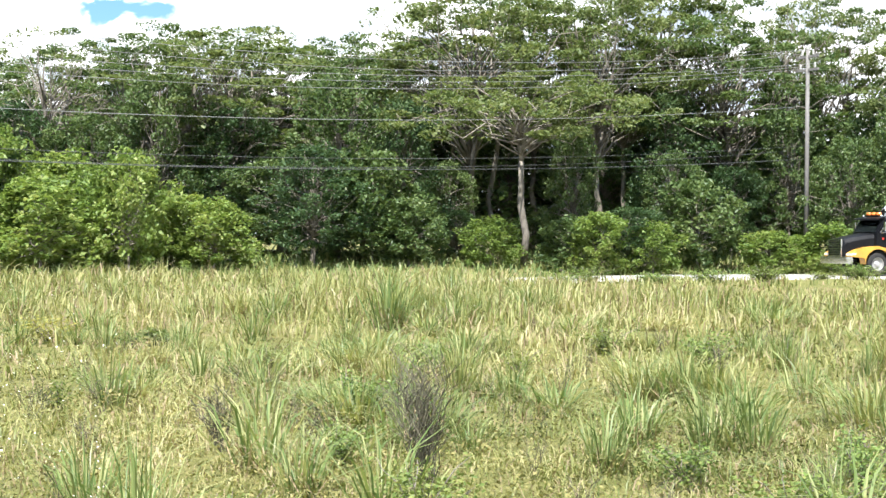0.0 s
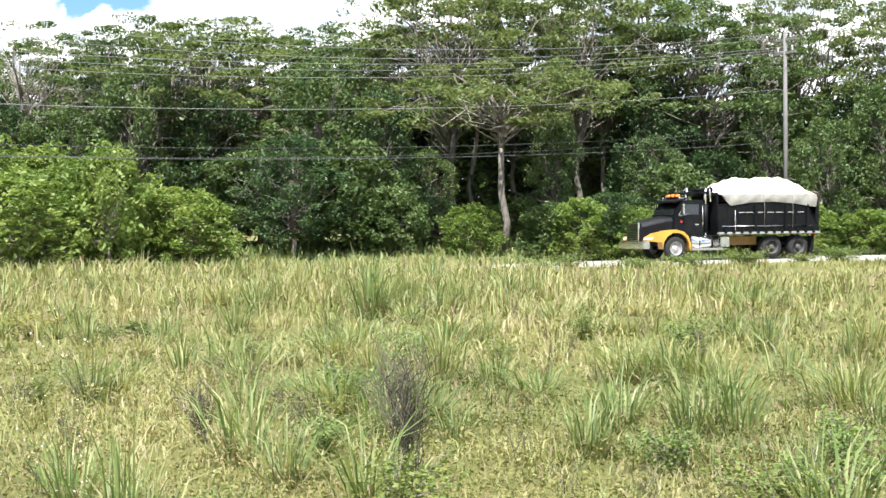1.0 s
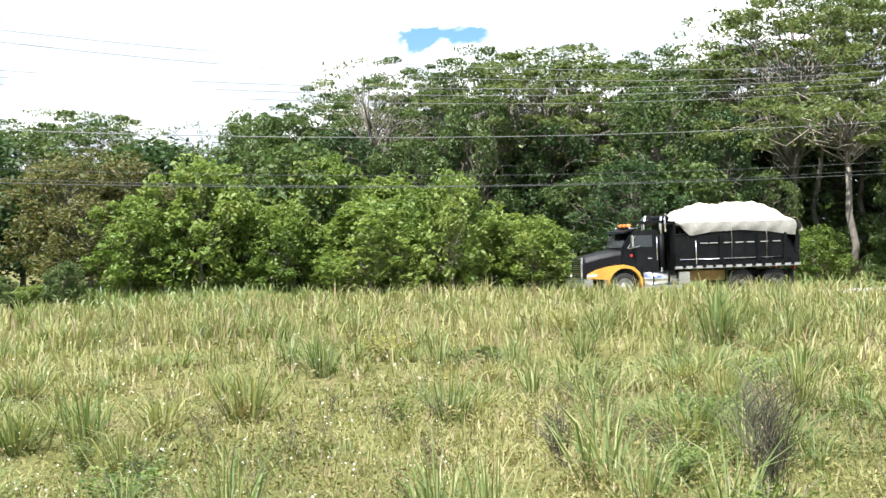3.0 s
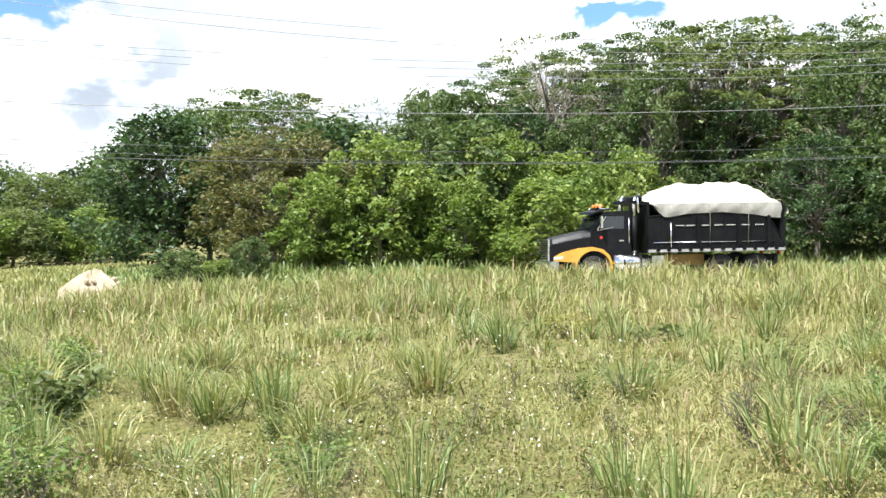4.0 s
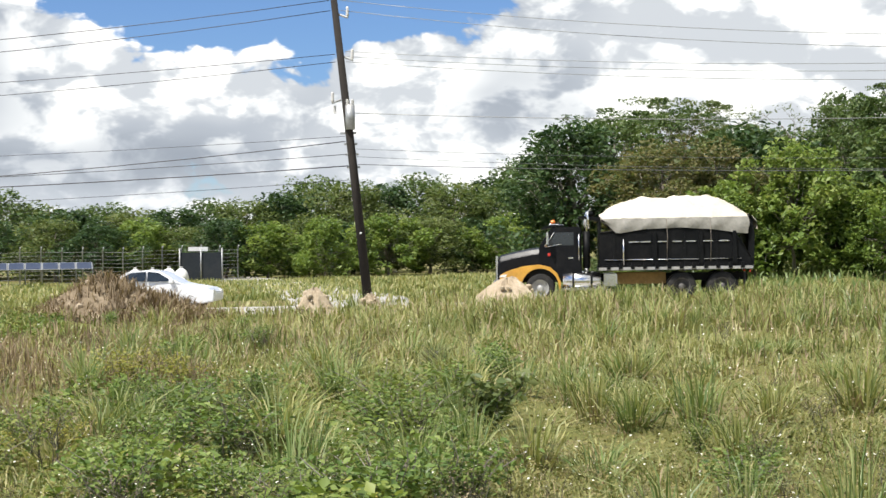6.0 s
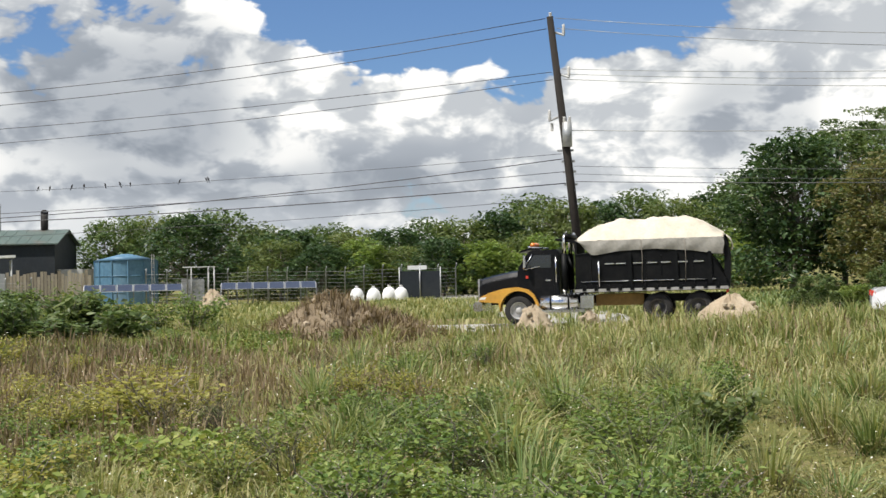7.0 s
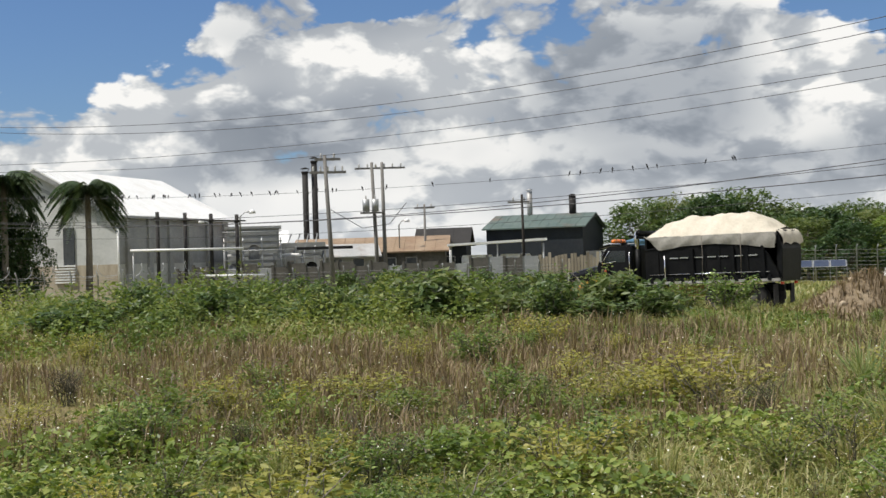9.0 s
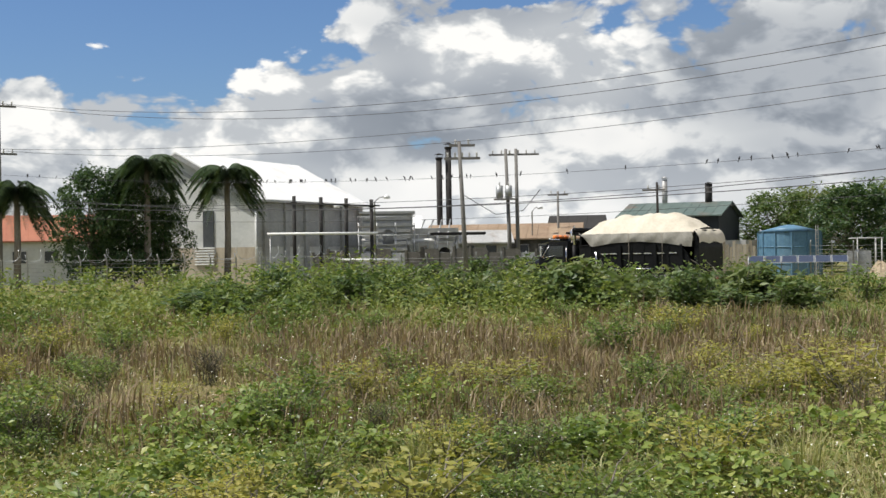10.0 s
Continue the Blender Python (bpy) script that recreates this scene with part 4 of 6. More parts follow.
        for k, x in enumerate((4.75, 5.15, 5.75, 6.25, 6.72, 7.3, 7.85)):
            a, b = sorted((s * 1.21, s * 1.26))
            prismed("rail_piece", [(x, 2.08), (x + 0.34, 2.08), (x + 0.34, 2.12), (x, 2.12)], a, b, "chrome", body, "worn bright step rail")
        tubed("body_post", [(4.55, s * 1.3, 1.3), (4.55, s * 1.3, 2.2)], 0.028, "chrome", body, sides=6)
        tubed("long_rail", [(3.9, s * 1.25, 1.48), (8.6, s * 1.25, 1.48)], 0.018, "chrome", body, sides=5)
        tubed("arch_trim", [(x, s * 1.235, z) for x, z in arc], 0.025, "truck_body", body, sides=5)
    boxed("front_wall", (3.70, 3.78, -1.15, 1.15, 1.2, 3.0), "truck_body", body, bevel=0.01)
    bm = bmesh.new()
    prism(bm, [(3.0, 2.98), (3.74, 2.86), (3.78, 2.98), (3.02, 3.06)], -1.1, 1.1)
    part("cab_guard", bm, "truck_body", body, "steel guard over the cab")
    for s in (-1, 1):
        tubed("tarp_arm", [(3.35, s * 1.18, 2.6), (3.30, s * 1.18, 3.1), (3.42, s * 1.05, 3.28)], 0.05, "chrome", body, sides=6)
    tubed("tarp_roller", [(3.42, -1.1, 3.12), (3.42, 1.1, 3.12)], 0.11, "truck_body", body, sides=12)
    bm = bmesh.new()
    prism(bm, [(8.86, 1.2), (9.06, 1.2), (9.10, 2.3), (8.98, 3.0), (8.9, 3.0)], -1.14, 1.14)
    part("tailgate", bm, "truck_body", body, bevel=0.015)
    # load under the tarp, with a grey netting hem along the sides
    rng = np.random.default_rng(3)
    nx, ny = 44, 26
    verts = []
    for i in range(nx + 1):
        x = 3.75 + (8.88 - 3.75) * i / nx
        crown, hem = tarp_section(x)
        for j in range(ny + 1):
            u = -1 + 2 * j / ny
            k = abs(u) ** 2.2
            wr = 0.025 * math.sin(x * 5.1 + u * 3) + 0.02 * math.sin(x * 11 - u * 7) + 0.012 * rng.normal()
            z = 2.92 + (crown - 2.92) * (1 - k) + wr * (1 - k * 0.6)
            verts.append((x, u * 1.24, z))
    faces = [(i * (ny + 1) + j, (i + 1) * (ny + 1) + j, (i + 1) * (ny + 1) + j + 1, i * (ny + 1) + j + 1) for i in range(nx) for j in range(ny)]
    cover = mesh_object("tarp", verts, faces, "tarp", t, True)
    cover["label"] = "cream canvas tarp bulging over the load"
    for s in (-1, 1):
        verts, faces = [], []
        for i in range(nx + 1):
            x = 3.75 + (8.88 - 3.75) * i / nx
            crown, hem = tarp_section(x)
            for j in range(7):
                q = j / 6
                z = 2.93 + (hem - 2.93) * q
                verts.append((x + 0.03 * math.sin(x * 7 + j), s * (1.245 + 0.045 * math.sin(q * 2.6) + 0.018 * math.sin(x * 8 + q * 4)), z))
        faces = [(i * 7 + j, (i + 1) * 7 + j, (i + 1) * 7 + j + 1, i * 7 + j + 1) for i in range(nx) for j in range(6)]
        mesh_object("tarp_hem", verts, faces, "mesh_tarp", cover, True)["label"] = "grey netting edge of the tarp"
    # the end of the tarp hangs over the tailgate
    verts = []
    for i in range(7):
        q = i / 6
        for j in range(15):
            u = -1 + j / 7
            verts.append((8.86 + 0.30 * math.sin(q * 1.9) + 0.03 * math.sin(u * 9 + q * 4), u * 1.25, 3.04 - 0.55 * q ** 1.5 + 0.04 * math.sin(u * 7) * q))
    faces = [(i * 15 + j, (i + 1) * 15 + j, (i + 1) * 15 + j + 1, i * 15 + j + 1) for i in range(6) for j in range(14)]
    mesh_object("tarp_end", verts, faces, "tarp", cover, True)["label"] = "loose cream end of the tarp over the tailgate"
    for s in (-1, 1):
        for x in (6.05, 7.55):
            tubed("tie_rope", [(x, s * 1.29, 2.9), (x + 0.03, s * 1.31, 2.3), (x, s * 1.3, 1.4)], 0.012, "twig", t, sides=4)
    for s in (-1, 1):
        a, b = sorted((s * 0.72, s * 1.22))
        boxed("mud_flap", (8.72, 8.75, a, b, 0.25, 1.0), "rubber", t)
        boxed("tail_lamp", (8.92, 8.98, min(s * 0.7, s * 0.95), max(s * 0.7, s * 0.95), 0.98, 1.08), "lamp_red", t)
    wheels = []
    for x, y, w, s in ((1.62, -1.0, 0.30, -1), (1.62, 1.0, 0.30, 1), (6.55, -0.94, 0.5, -1), (6.55, 0.94, 0.5, 1), (7.95, -0.94, 0.5, -1), (7.95, 0.94, 0.5, 1)):
        wheels.append((wheel_mesh(t, "wheel", x, y, 0.52, w, s, "rim_dusty" if x < 3 else "rim_dark"), x, y))
    for x in (1.62, 6.55, 7.95):
        tubed("axle", [(x, -0.9, 0.52), (x, 0.9, 0.52)], 0.09, "truck_body", t, sides=8)
    return t, wheels


truck, truck_wheels = build_truck()
truck.scale = (0.94, 0.94, 0.94)

TRUCK_FRONT = [(0.0, 47.5), (1.0, 38.8), (2.5, 25.7), (4.5, 9.8), (5.5, 2.0), (7.0, -10.0), (7.5, -14.2), (8.0, -18.5), (9.0, -26.5), (9.5, -30.5), (10.0, -34.95)]


def motions():
    ts = [i * 0.5 for i in range(21)]
    xs = np.interp(ts, [a for a, _ in TRUCK_FRONT], [b for _, b in TRUCK_FRONT])
    for _ in range(2):
        xs[1:-1] = 0.25 * xs[:-2] + 0.5 * xs[1:-1] + 0.25 * xs[2:]
    rows = []
    for tt, x in zip(ts, xs):
        xm = x + 4.5
        yaw = math.atan(road_slope(xm))
        pitch = math.atan((float(road_z(x + 8)) - float(road_z(x + 1.6))) / 6.4)
        m = Matrix.Translation((x, float(road_y(xm)) - 4.5 * road_slope(xm), float(road_z(x + 1.6)) + 0.05)) @ Matrix.Rotation(yaw, 4, "Z") @ Matrix.Rotation(-pitch, 4, "Y")
        rows.append((tt, m))
    walk(truck, rows)
    # wheels turn as the truck rolls: small steps keep each turn under a right angle
    n = 300
    fine = np.interp(np.linspace(0, 10, n + 1), ts, xs)
    for w, x, y in truck_wheels:
        walk(w, [(10.0 * i / n, Matrix.Translation((x, y, 0.52)) @ Matrix.Rotation(-(fine[0] - fine[i]) / 0.489, 4, "Y")) for i in range(n + 1)])
    car_motion()

# ---------------------------------------------------------------- poles and wires
surface("pole_dark", [(0.010, 0.008, 0.007), (0.020, 0.016, 0.013), (0.038, 0.031, 0.025)], 3, 0.9, bump=0.5, bump_scale=20, aniso=(1, 1, 0.15))
surface("pole_grey", [(0.11, 0.105, 0.097), (0.17, 0.162, 0.15), (0.23, 0.22, 0.205)], 3, 0.9, bump=0.5, bump_scale=20, aniso=(1, 1, 0.15))
surface("cable", [(0.020, 0.020, 0.022), (0.04, 0.04, 0.042)], 2, 0.5, spec=0.5)
surface("bright_cable", [(0.20, 0.21, 0.20), (0.32, 0.32, 0.31)], 2, 0.45, 0.4, spec=0.5)
surface("dull_cable", [(0.07, 0.075, 0.075), (0.12, 0.12, 0.12)], 2, 0.5, 0.2, spec=0.4)
surface("metal_grey", [(0.24, 0.25, 0.25), (0.36, 0.37, 0.37), (0.46, 0.46, 0.45)], 2.5, 0.5, 0.5, dirt=(0.3, (0.20, 0.15, 0.10)))
surface("porcelain", [(0.45, 0.44, 0.42), (0.62, 0.61, 0.58)], 3, 0.3)
surface("bird_black", [(0.012, 0.012, 0.014), (0.03, 0.03, 0.03)], 8, 0.6)


def insulator(parent, x, y, z, h=0.28):
    bm = bmesh.new()
    prof = [(0.03, 0), (0.075, 0.25), (0.04, 0.4), (0.075, 0.55), (0.04, 0.7), (0.07, 0.85), (0.03, 1.0)]
    tube(bm, [(x, y, z + h * k) for _, k in prof], [r for r, _ in prof], 7)
    return part("insulator", bm, "porcelain", parent, smooth=True)


def crossarm(parent, z, length, turn=0.0, mat="pole_grey", pins=4, shift=0.0):
    c, s = math.cos(radians(turn)), math.sin(radians(turn))
    bm = bmesh.new()
    box(bm, -length / 2 + shift, length / 2 + shift, -0.06, 0.06, z - 0.07, z + 0.07)
    bmesh.ops.rotate(bm, verts=bm.verts, matrix=Matrix.Rotation(radians(turn), 3, "Z"))
    a = part("crossarm", bm, mat, parent)
    for k in range(pins):
        u = -length / 2 + shift + length * (k + 0.5) / pins
        insulator(a, u * c, u * s, z + 0.07)
    return a


def utility_pole(label, az, d, top, lean_az=0.0, mat="pole_grey", r=0.14, group="utility poles", floor=None):
    x, y = ground_point(az, d)
    z0 = float(ground_z(x, y)) if floor is None else floor
    p = empty("utility_pole", Matrix.Translation((x, y, z0)))
    side = d * math.tan(radians(lean_az))
    tipx, tipy = -side * math.cos(radians(az)), -side * math.sin(radians(az))
    tubed("shaft", [(0, 0, -0.4), (tipx * 0.5, tipy * 0.5, (top - z0) * 0.5), (tipx, tipy, top - z0)], [r, r * 0.85, r * 0.68], mat, p, sides=12)
    tagged(p, label, "utility pole", group)
    return p, Vector((x + tipx, y + tipy, top)), Vector((x, y, z0))


pole_a, tip_a, foot_a = utility_pole("slender grey utility pole at the edge of the woods", -47.89, 75, 12.0)
crossarm(pole_a, 11.6 - foot_a.z, 1.6, 85, pins=2)
crossarm(pole_a, 10.9 - foot_a.z, 1.6, 85, pins=3)
pole_b, tip_b, foot_b = utility_pole("dark leaning wooden utility pole with brackets and a transformer", 7.72, 53.5, 11.75, 1.36, "pole_dark", 0.19)


def lean_x(z):
    """How far pole B's shaft stands off its foot at a height."""
    return (tip_b.x - foot_b.x) * (z - foot_b.z) / (tip_b.z - foot_b.z)


def build_pole_b_fittings():
    for z, s in ((11.2, 1), (9.55, 1), (7.9, -1)):
        x = lean_x(z)
        bm = bmesh.new()
        tube(bm, [(x, 0, z - foot_b.z), (x + 0.5 * s, -0.25, z - foot_b.z - 0.22)], 0.045, 6)
        b = part("bracket", bm, "metal_grey", pole_b)
        insulator(b, x + 0.48 * s, -0.22, z - foot_b.z - 0.2, 0.42)
    insulator(pole_b, lean_x(11.75), 0, 11.75 - foot_b.z, 0.2)
    z = 7.1 - foot_b.z
    x = lean_x(7.1)
    t = tubed("transformer", [(x + 0.12, -0.26, z - 0.45), (x + 0.12, -0.26, z + 0.5)], 0.19, "metal_grey", pole_b, "small grey transformer can", 14)
    for k in (-0.1, 0.1):
        insulator(t, x + 0.12 + k, -0.26, z + 0.5, 0.22)
    bm = bmesh.new()
    box(bm, x - 0.30, x + 0.32, -0.1, 0.0, z - 0.62, z - 0.54)
    part("hanger", bm, "metal_grey", pole_b)
    bm = bmesh.new()
    box(bm, x - 0.55, x - 0.45, -0.12, 0.0, z + 0.2, z + 0.5)
    part("fuse", bm, "porcelain", pole_b)
    for z in (6.1, 5.7, 5.2):
        x = lean_x(z)
        tubed("cable_clamp", [(x - 0.25, -0.05, z - foot_b.z), (x + 0.25, -0.05, z - foot_b.z)], 0.05, "metal_grey", pole_b, sides=6)
    tubed("identity_tag", [(lean_x(2.6) - 0.02, -0.20, 2.6 - foot_b.z), (lean_x(2.6) + 0.03, -0.20, 2.66 - foot_b.z)], 0.04, "white_paint", pole_b, sides=6)


build_pole_b_fittings()
pole_c, tip_c, foot_c = utility_pole("grey utility pole with two crossarms carrying the power lines", 59.0, 96, 12.6)
crossarm(pole_c, 12.2 - foot_c.z, 2.4, 80, pins=4)
crossarm(pole_c, 9.0 - foot_c.z, 2.4, 80, pins=4)


def wire(a, b, sag, r=0.022, mat="cable", label="overhead power line sagging between poles"):
    a, b = Vector(a), Vector(b)
    pts = []
    for i in range(25):
        t = i / 24
        p = a.lerp(b, t)
        p.z -= 4 * sag * t * (1 - t)
        pts.append(p)
    w = tubed("power_line", [tuple(p) for p in pts], r * 0.6, mat, None, sides=5)
    tagged(w, label, "cable", "overhead cables")
    return pts


def on_b(z, side=0.0):
    return (foot_b.x + lean_x(z) + side, foot_b.y - 0.1, z)


ax, ay = foot_a.x, foot_a.y
for da, za, zb, sag, r, mt in ((-0.6, 11.95, 11.7, 2.35, 0.02, "bright_cable"), (0.6, 11.8, 11.3, 2.45, 0.02, "bright_cable"), (-0.6, 11.2, 9.7, 1.75, 0.02, "bright_cable"), (0.0, 11.1, 9.5, 1.85, 0.02, "bright_cable"), (0.6, 11.0, 9.3, 2.0, 0.02, "bright_cable"), (0.2, 9.0, 7.3, 1.35, 0.024, "bright_cable"), (0.1, 6.9, 5.9, 1.2, 0.015, "dull_cable"), (0.1, 6.2, 5.3, 1.0, 0.024, "dull_cable"), (0.2, 6.7, 5.6, 1.35, 0.015, "dull_cable")):
    wire((ax, ay + da, za), on_b(zb, 0.2), sag, r, mt)
cx, cy = foot_c.x, foot_c.y
bird_line = None
for dc, zb, zc, sag, r in ((-1.0, 11.7, 12.4, 2.55, 0.025), (0.6, 11.3, 12.3, 2.7, 0.025), (-1.0, 9.6, 9.3, 1.5, 0.022), (0.5, 9.3, 9.2, 1.85, 0.022), (0.3, 6.4, 7.6, 1.35, 0.016), (0.2, 6.2, 6.3, 2.0, 0.03), (0.1, 5.7, 5.9, 1.25, 0.022), (0.1, 5.25, 5.6, 1.2, 0.035), (0.2, 4.7, 5.0, 1.25, 0.018)):
    pts = wire(on_b(zb, -0.2), (cx, cy + dc, zc), sag, r, "cable")
    if zc == 7.6:
        bird_line = pts


def build_birds():
    rng = np.random.default_rng(8)
    bird = empty("bird")
    bm = bmesh.new()
    tube(bm, [(-0.02, 0, 0.02), (-0.01, 0, 0.07), (0.01, 0, 0.13), (0.03, 0, 0.17), (0.06, 0, 0.185), (0.095, 0, 0.18)], [0.02, 0.055, 0.05, 0.035, 0.03, 0.008], 7)
    part("body", bm, "bird_black", bird, smooth=True)
    bm = bmesh.new()
    prism(bm, [(-0.01, 0.06), (-0.05, 0.0), (-0.10, -0.10), (-0.075, -0.11), (-0.01, 0.02)], -0.02, 0.02)
    part("tail", bm, "bird_black", bird)
    tagged(bird, "small black bird perched on an overhead wire", "bird", "birds on the wire")
    first = True
    us = np.concatenate([rng.uniform(0.42, 0.97, 58), rng.uniform(0.18, 0.42, 12)])
    for u in sorted(us):
        k = u * 24
        i = min(23, int(k))
        p = bird_line[i].lerp(bird_line[i + 1], k - i)
        m = Matrix.Translation(p + Vector((0, 0, 0.005))) @ Matrix.Rotation(rng.uniform(0, 6.28), 4, "Z") @ Matrix.Scale(rng.uniform(0.62, 0.85), 4)
        if first:
            bird.matrix_basis, first = m, False
        else:
            keep = bird.scale.copy()
            bird.scale = (1, 1, 1)
            copy_thing(bird, m)
            bird.scale = keep


build_birds()

# ---------------------------------------------------------------- the works beyond the road
surface("roof_white", [(0.70, 0.69, 0.66), (0.80, 0.80, 0.78), (0.85, 0.85, 0.84)], 0.6, 0.45, dirt=(0.12, (0.45, 0.36, 0.26)), bump=0.1)
surface("wall_pale", [(0.40, 0.41, 0.40), (0.50, 0.51, 0.49), (0.57, 0.57, 0.55)], 0.5, 0.85, bump=0.2, dirt=(0.3, (0.28, 0.26, 0.22)))
surface("wall_grey", [(0.22, 0.23, 0.23), (0.30, 0.31, 0.31), (0.38, 0.38, 0.37)], 0.5, 0.85, bump=0.2, dirt=(0.4, (0.16, 0.14, 0.11)))
surface("wall_dark", [(0.008, 0.012, 0.017), (0.013, 0.018, 0.024), (0.022, 0.028, 0.034)], 0.6, 0.7, bump=0.15, dirt=(0.15, (0.04, 0.034, 0.03)))
surface("roof_green", [(0.06, 0.095, 0.085), (0.085, 0.12, 0.105), (0.12, 0.15, 0.135)], 0.35, 0.6, bump=0.15, dirt=(0.8, (0.16, 0.10, 0.075)))
surface("roof_rust", [(0.18, 0.125, 0.08), (0.26, 0.185, 0.12), (0.34, 0.265, 0.185)], 0.4, 0.8, bump=0.3, dirt=(0.5, (0.20, 0.11, 0.065)))
surface("roof_red", [(0.30, 0.11, 0.07), (0.42, 0.17, 0.10)], 0.6, 0.8, bump=0.3)
surface("tank_blue", [(0.06, 0.14, 0.21), (0.09, 0.19, 0.28), (0.13, 0.24, 0.33)], 0.5, 0.45, bump=0.1, dirt=(0.3, (0.20, 0.25, 0.28)))
surface("concrete_old", [(0.065, 0.06, 0.052), (0.11, 0.103, 0.09), (0.19, 0.18, 0.16)], 0.5, 0.95, bump=0.5, dirt=(0.7, (0.05, 0.046, 0.036)))
surface("timber_pale", [(0.22, 0.185, 0.135), (0.32, 0.275, 0.205), (0.42, 0.365, 0.28)], 1.5, 0.9, bump=0.4, rand=0.3, aniso=(1, 1, 0.2))
surface("panel_blue", [(0.018, 0.028, 0.055), (0.03, 0.045, 0.085)], 1.5, 0.35, spec=0.3)
surface("stack_black", [(0.015, 0.014, 0.013), (0.03, 0.027, 0.025)], 1.0, 0.8, bump=0.2)
surface("glass_shade", [(0.03, 0.035, 0.04), (0.06, 0.065, 0.07)], 1.0, 0.15, spec=0.6)
surface("tin", [(0.30, 0.30, 0.29), (0.42, 0.42, 0.41), (0.52, 0.51, 0.49)], 0.5, 0.6, 0.3, bump=0.2, dirt=(0.45, (0.24, 0.15, 0.09)))


def gabled(name, label, m, x0, x1, y0, y1, eave, ridge, along, wall, roof, category="building", over=0.4, base=-0.6):
    """A gabled building in its own space: walls, two roof slopes with thickness, rake trim. along: the ridge's axis."""
    b = empty(name, m)
    tagged(b, label, category)
    bm = bmesh.new()
    if along == "y":
        mid = (x0 + x1) / 2
        prism(bm, [(x0, base), (x1, base), (x1, eave), (mid, ridge - 0.05), (x0, eave)], y0, y1)
    else:
        mid = (y0 + y1) / 2
        prism(bm, [(y0, base), (y1, base), (y1, eave), (mid, ridge - 0.05), (y0, eave)], x0, x1)
        bmesh.ops.rotate(bm, verts=bm.verts, matrix=Matrix(((0, 1, 0), (1, 0, 0), (0, 0, 1))))
        bmesh.ops.recalc_face_normals(bm, faces=bm.faces)
    part("wall", bm, wall, b)
    slope = (ridge - eave) / ((x1 - x0) / 2 if along == "y" else (y1 - y0) / 2)
    for s in (-1, 1):
        bm = bmesh.new()
        if along == "y":
            half = (x1 - x0) / 2 + over
            lo = ridge - slope * half
            prism(bm, [(mid, ridge), (mid + s * half, lo), (mid + s * half, lo + 0.12), (mid, ridge + 0.12)], y0 - over, y1 + over)
        else:
            half = (y1 - y0) / 2 + over
            lo = ridge - slope * half
            prism(bm, [(mid, ridge), (mid + s * half, lo), (mid + s * half, lo + 0.12), (mid, ridge + 0.12)], x0 - over, x1 + over)
            bmesh.ops.rotate(bm, verts=bm.verts, matrix=Matrix(((0, 1, 0), (1, 0, 0), (0, 0, 1))))
            bmesh.ops.recalc_face_normals(bm, faces=bm.faces)
        r = part("roof_slope", bm, roof, b)
        # standing seams
        n = int((y1 - y0 if along == "y" else x1 - x0) / 0.9)
        seam = bmesh.new()
        for k in range(n):
            u = (y0 if along == "y" else x0) + 0.45 + k * 0.9
            z0, z1 = ridge + 0.125, lo + 0.125
            if along == "y":
                tube(seam, [(mid, u, z0), (mid + s * half, u, z1)], 0.03, 4, False)
            else:
                tube(seam, [(u, mid, z0), (u, mid + s * half, z1)], 0.03, 4, False)
        part("standing_seam", seam, roof, r)
    return b


def placed(az, d, turn, z=None):
    x, y = ground_point(az, d)
    return Matrix.Translation((x, y, float(ground_z(x, y)) if z is None else z)) @ Matrix.Rotation(radians(turn), 4, "Z")


def build_warehouse():
    m = Matrix.Translation((-90.58, 70.82, 0)) @ Matrix.Rotation(radians(19.3), 4, "Z")
    w = gabled("warehouse", "large pale grey warehouse with a bright white gabled roof", m, -7.1, 7.1, 0, 20.6, 6.65, 10.45, "y", "wall_pale", "roof_white", over=0.5)
    # rake trim, columns, louvres and doors
    for s in (-1, 1):
        bm = bmesh.new()
        prism(bm, [(0, 10.05), (s * 7.5, 6.05), (s * 7.5, 6.4), (0, 10.42)], -0.56, -0.48)
        part("rake_board", bm, "wall_grey", w, "grey rake board")
        bm = bmesh.new()
        prism(bm, [(0, 8.9), (s * 4.6, 6.45), (s * 4.6, 6.7), (0, 9.2)], -0.10, -0.01)
        part("gable_trim", bm, "wall_grey", w)
    for k in range(6):
        y = 1.2 + k * 3.6
        boxed("column", (7.08, 7.35, y, y + 0.7, -0.5, 6.3), "wall_grey", w, "grey wall column")
    # darker grey sheet that puts the long wall's shade into its colour
    boxed("long_wall_cladding", (7.1, 7.14, 0.3, 20.4, 2.6, 6.2), "wall_grey", w)
    boxed("gutter", (7.45, 7.62, -0.4, 21.0, 6.28, 6.44), "metal_grey", w)
    tubed("downpipe", [(7.25, -0.08, 6.3), (7.25, -0.08, 0)], 0.09, "white_paint", w)
    boxed("plinth", (-7.2, 7.2, -0.12, -0.01, -0.5, 2.6), "timber_pale", w, "buff lower wall band")
    d = boxed("side_door", (2.3, 3.3, -0.1, -0.02, 0.1, 5.6), "glass_shade", w)
    for k in range(7):
        boxed("louvre", (1.6, 3.4, -0.30, -0.14, 1.2 + k * 0.22, 1.31 + k * 0.22), "white_paint", w)
    return w


def window_row(parent, x0, n, step, w, h, y, z):
    for k in range(n):
        x = x0 + k * step
        f = boxed("window", (x, x + w, y - 0.08, y, z, z + h), "tin", parent)
        boxed("pane", (x + 0.06, x + w - 0.06, y - 0.1, y - 0.07, z + 0.06, z + h - 0.06), "glass_shade", f)


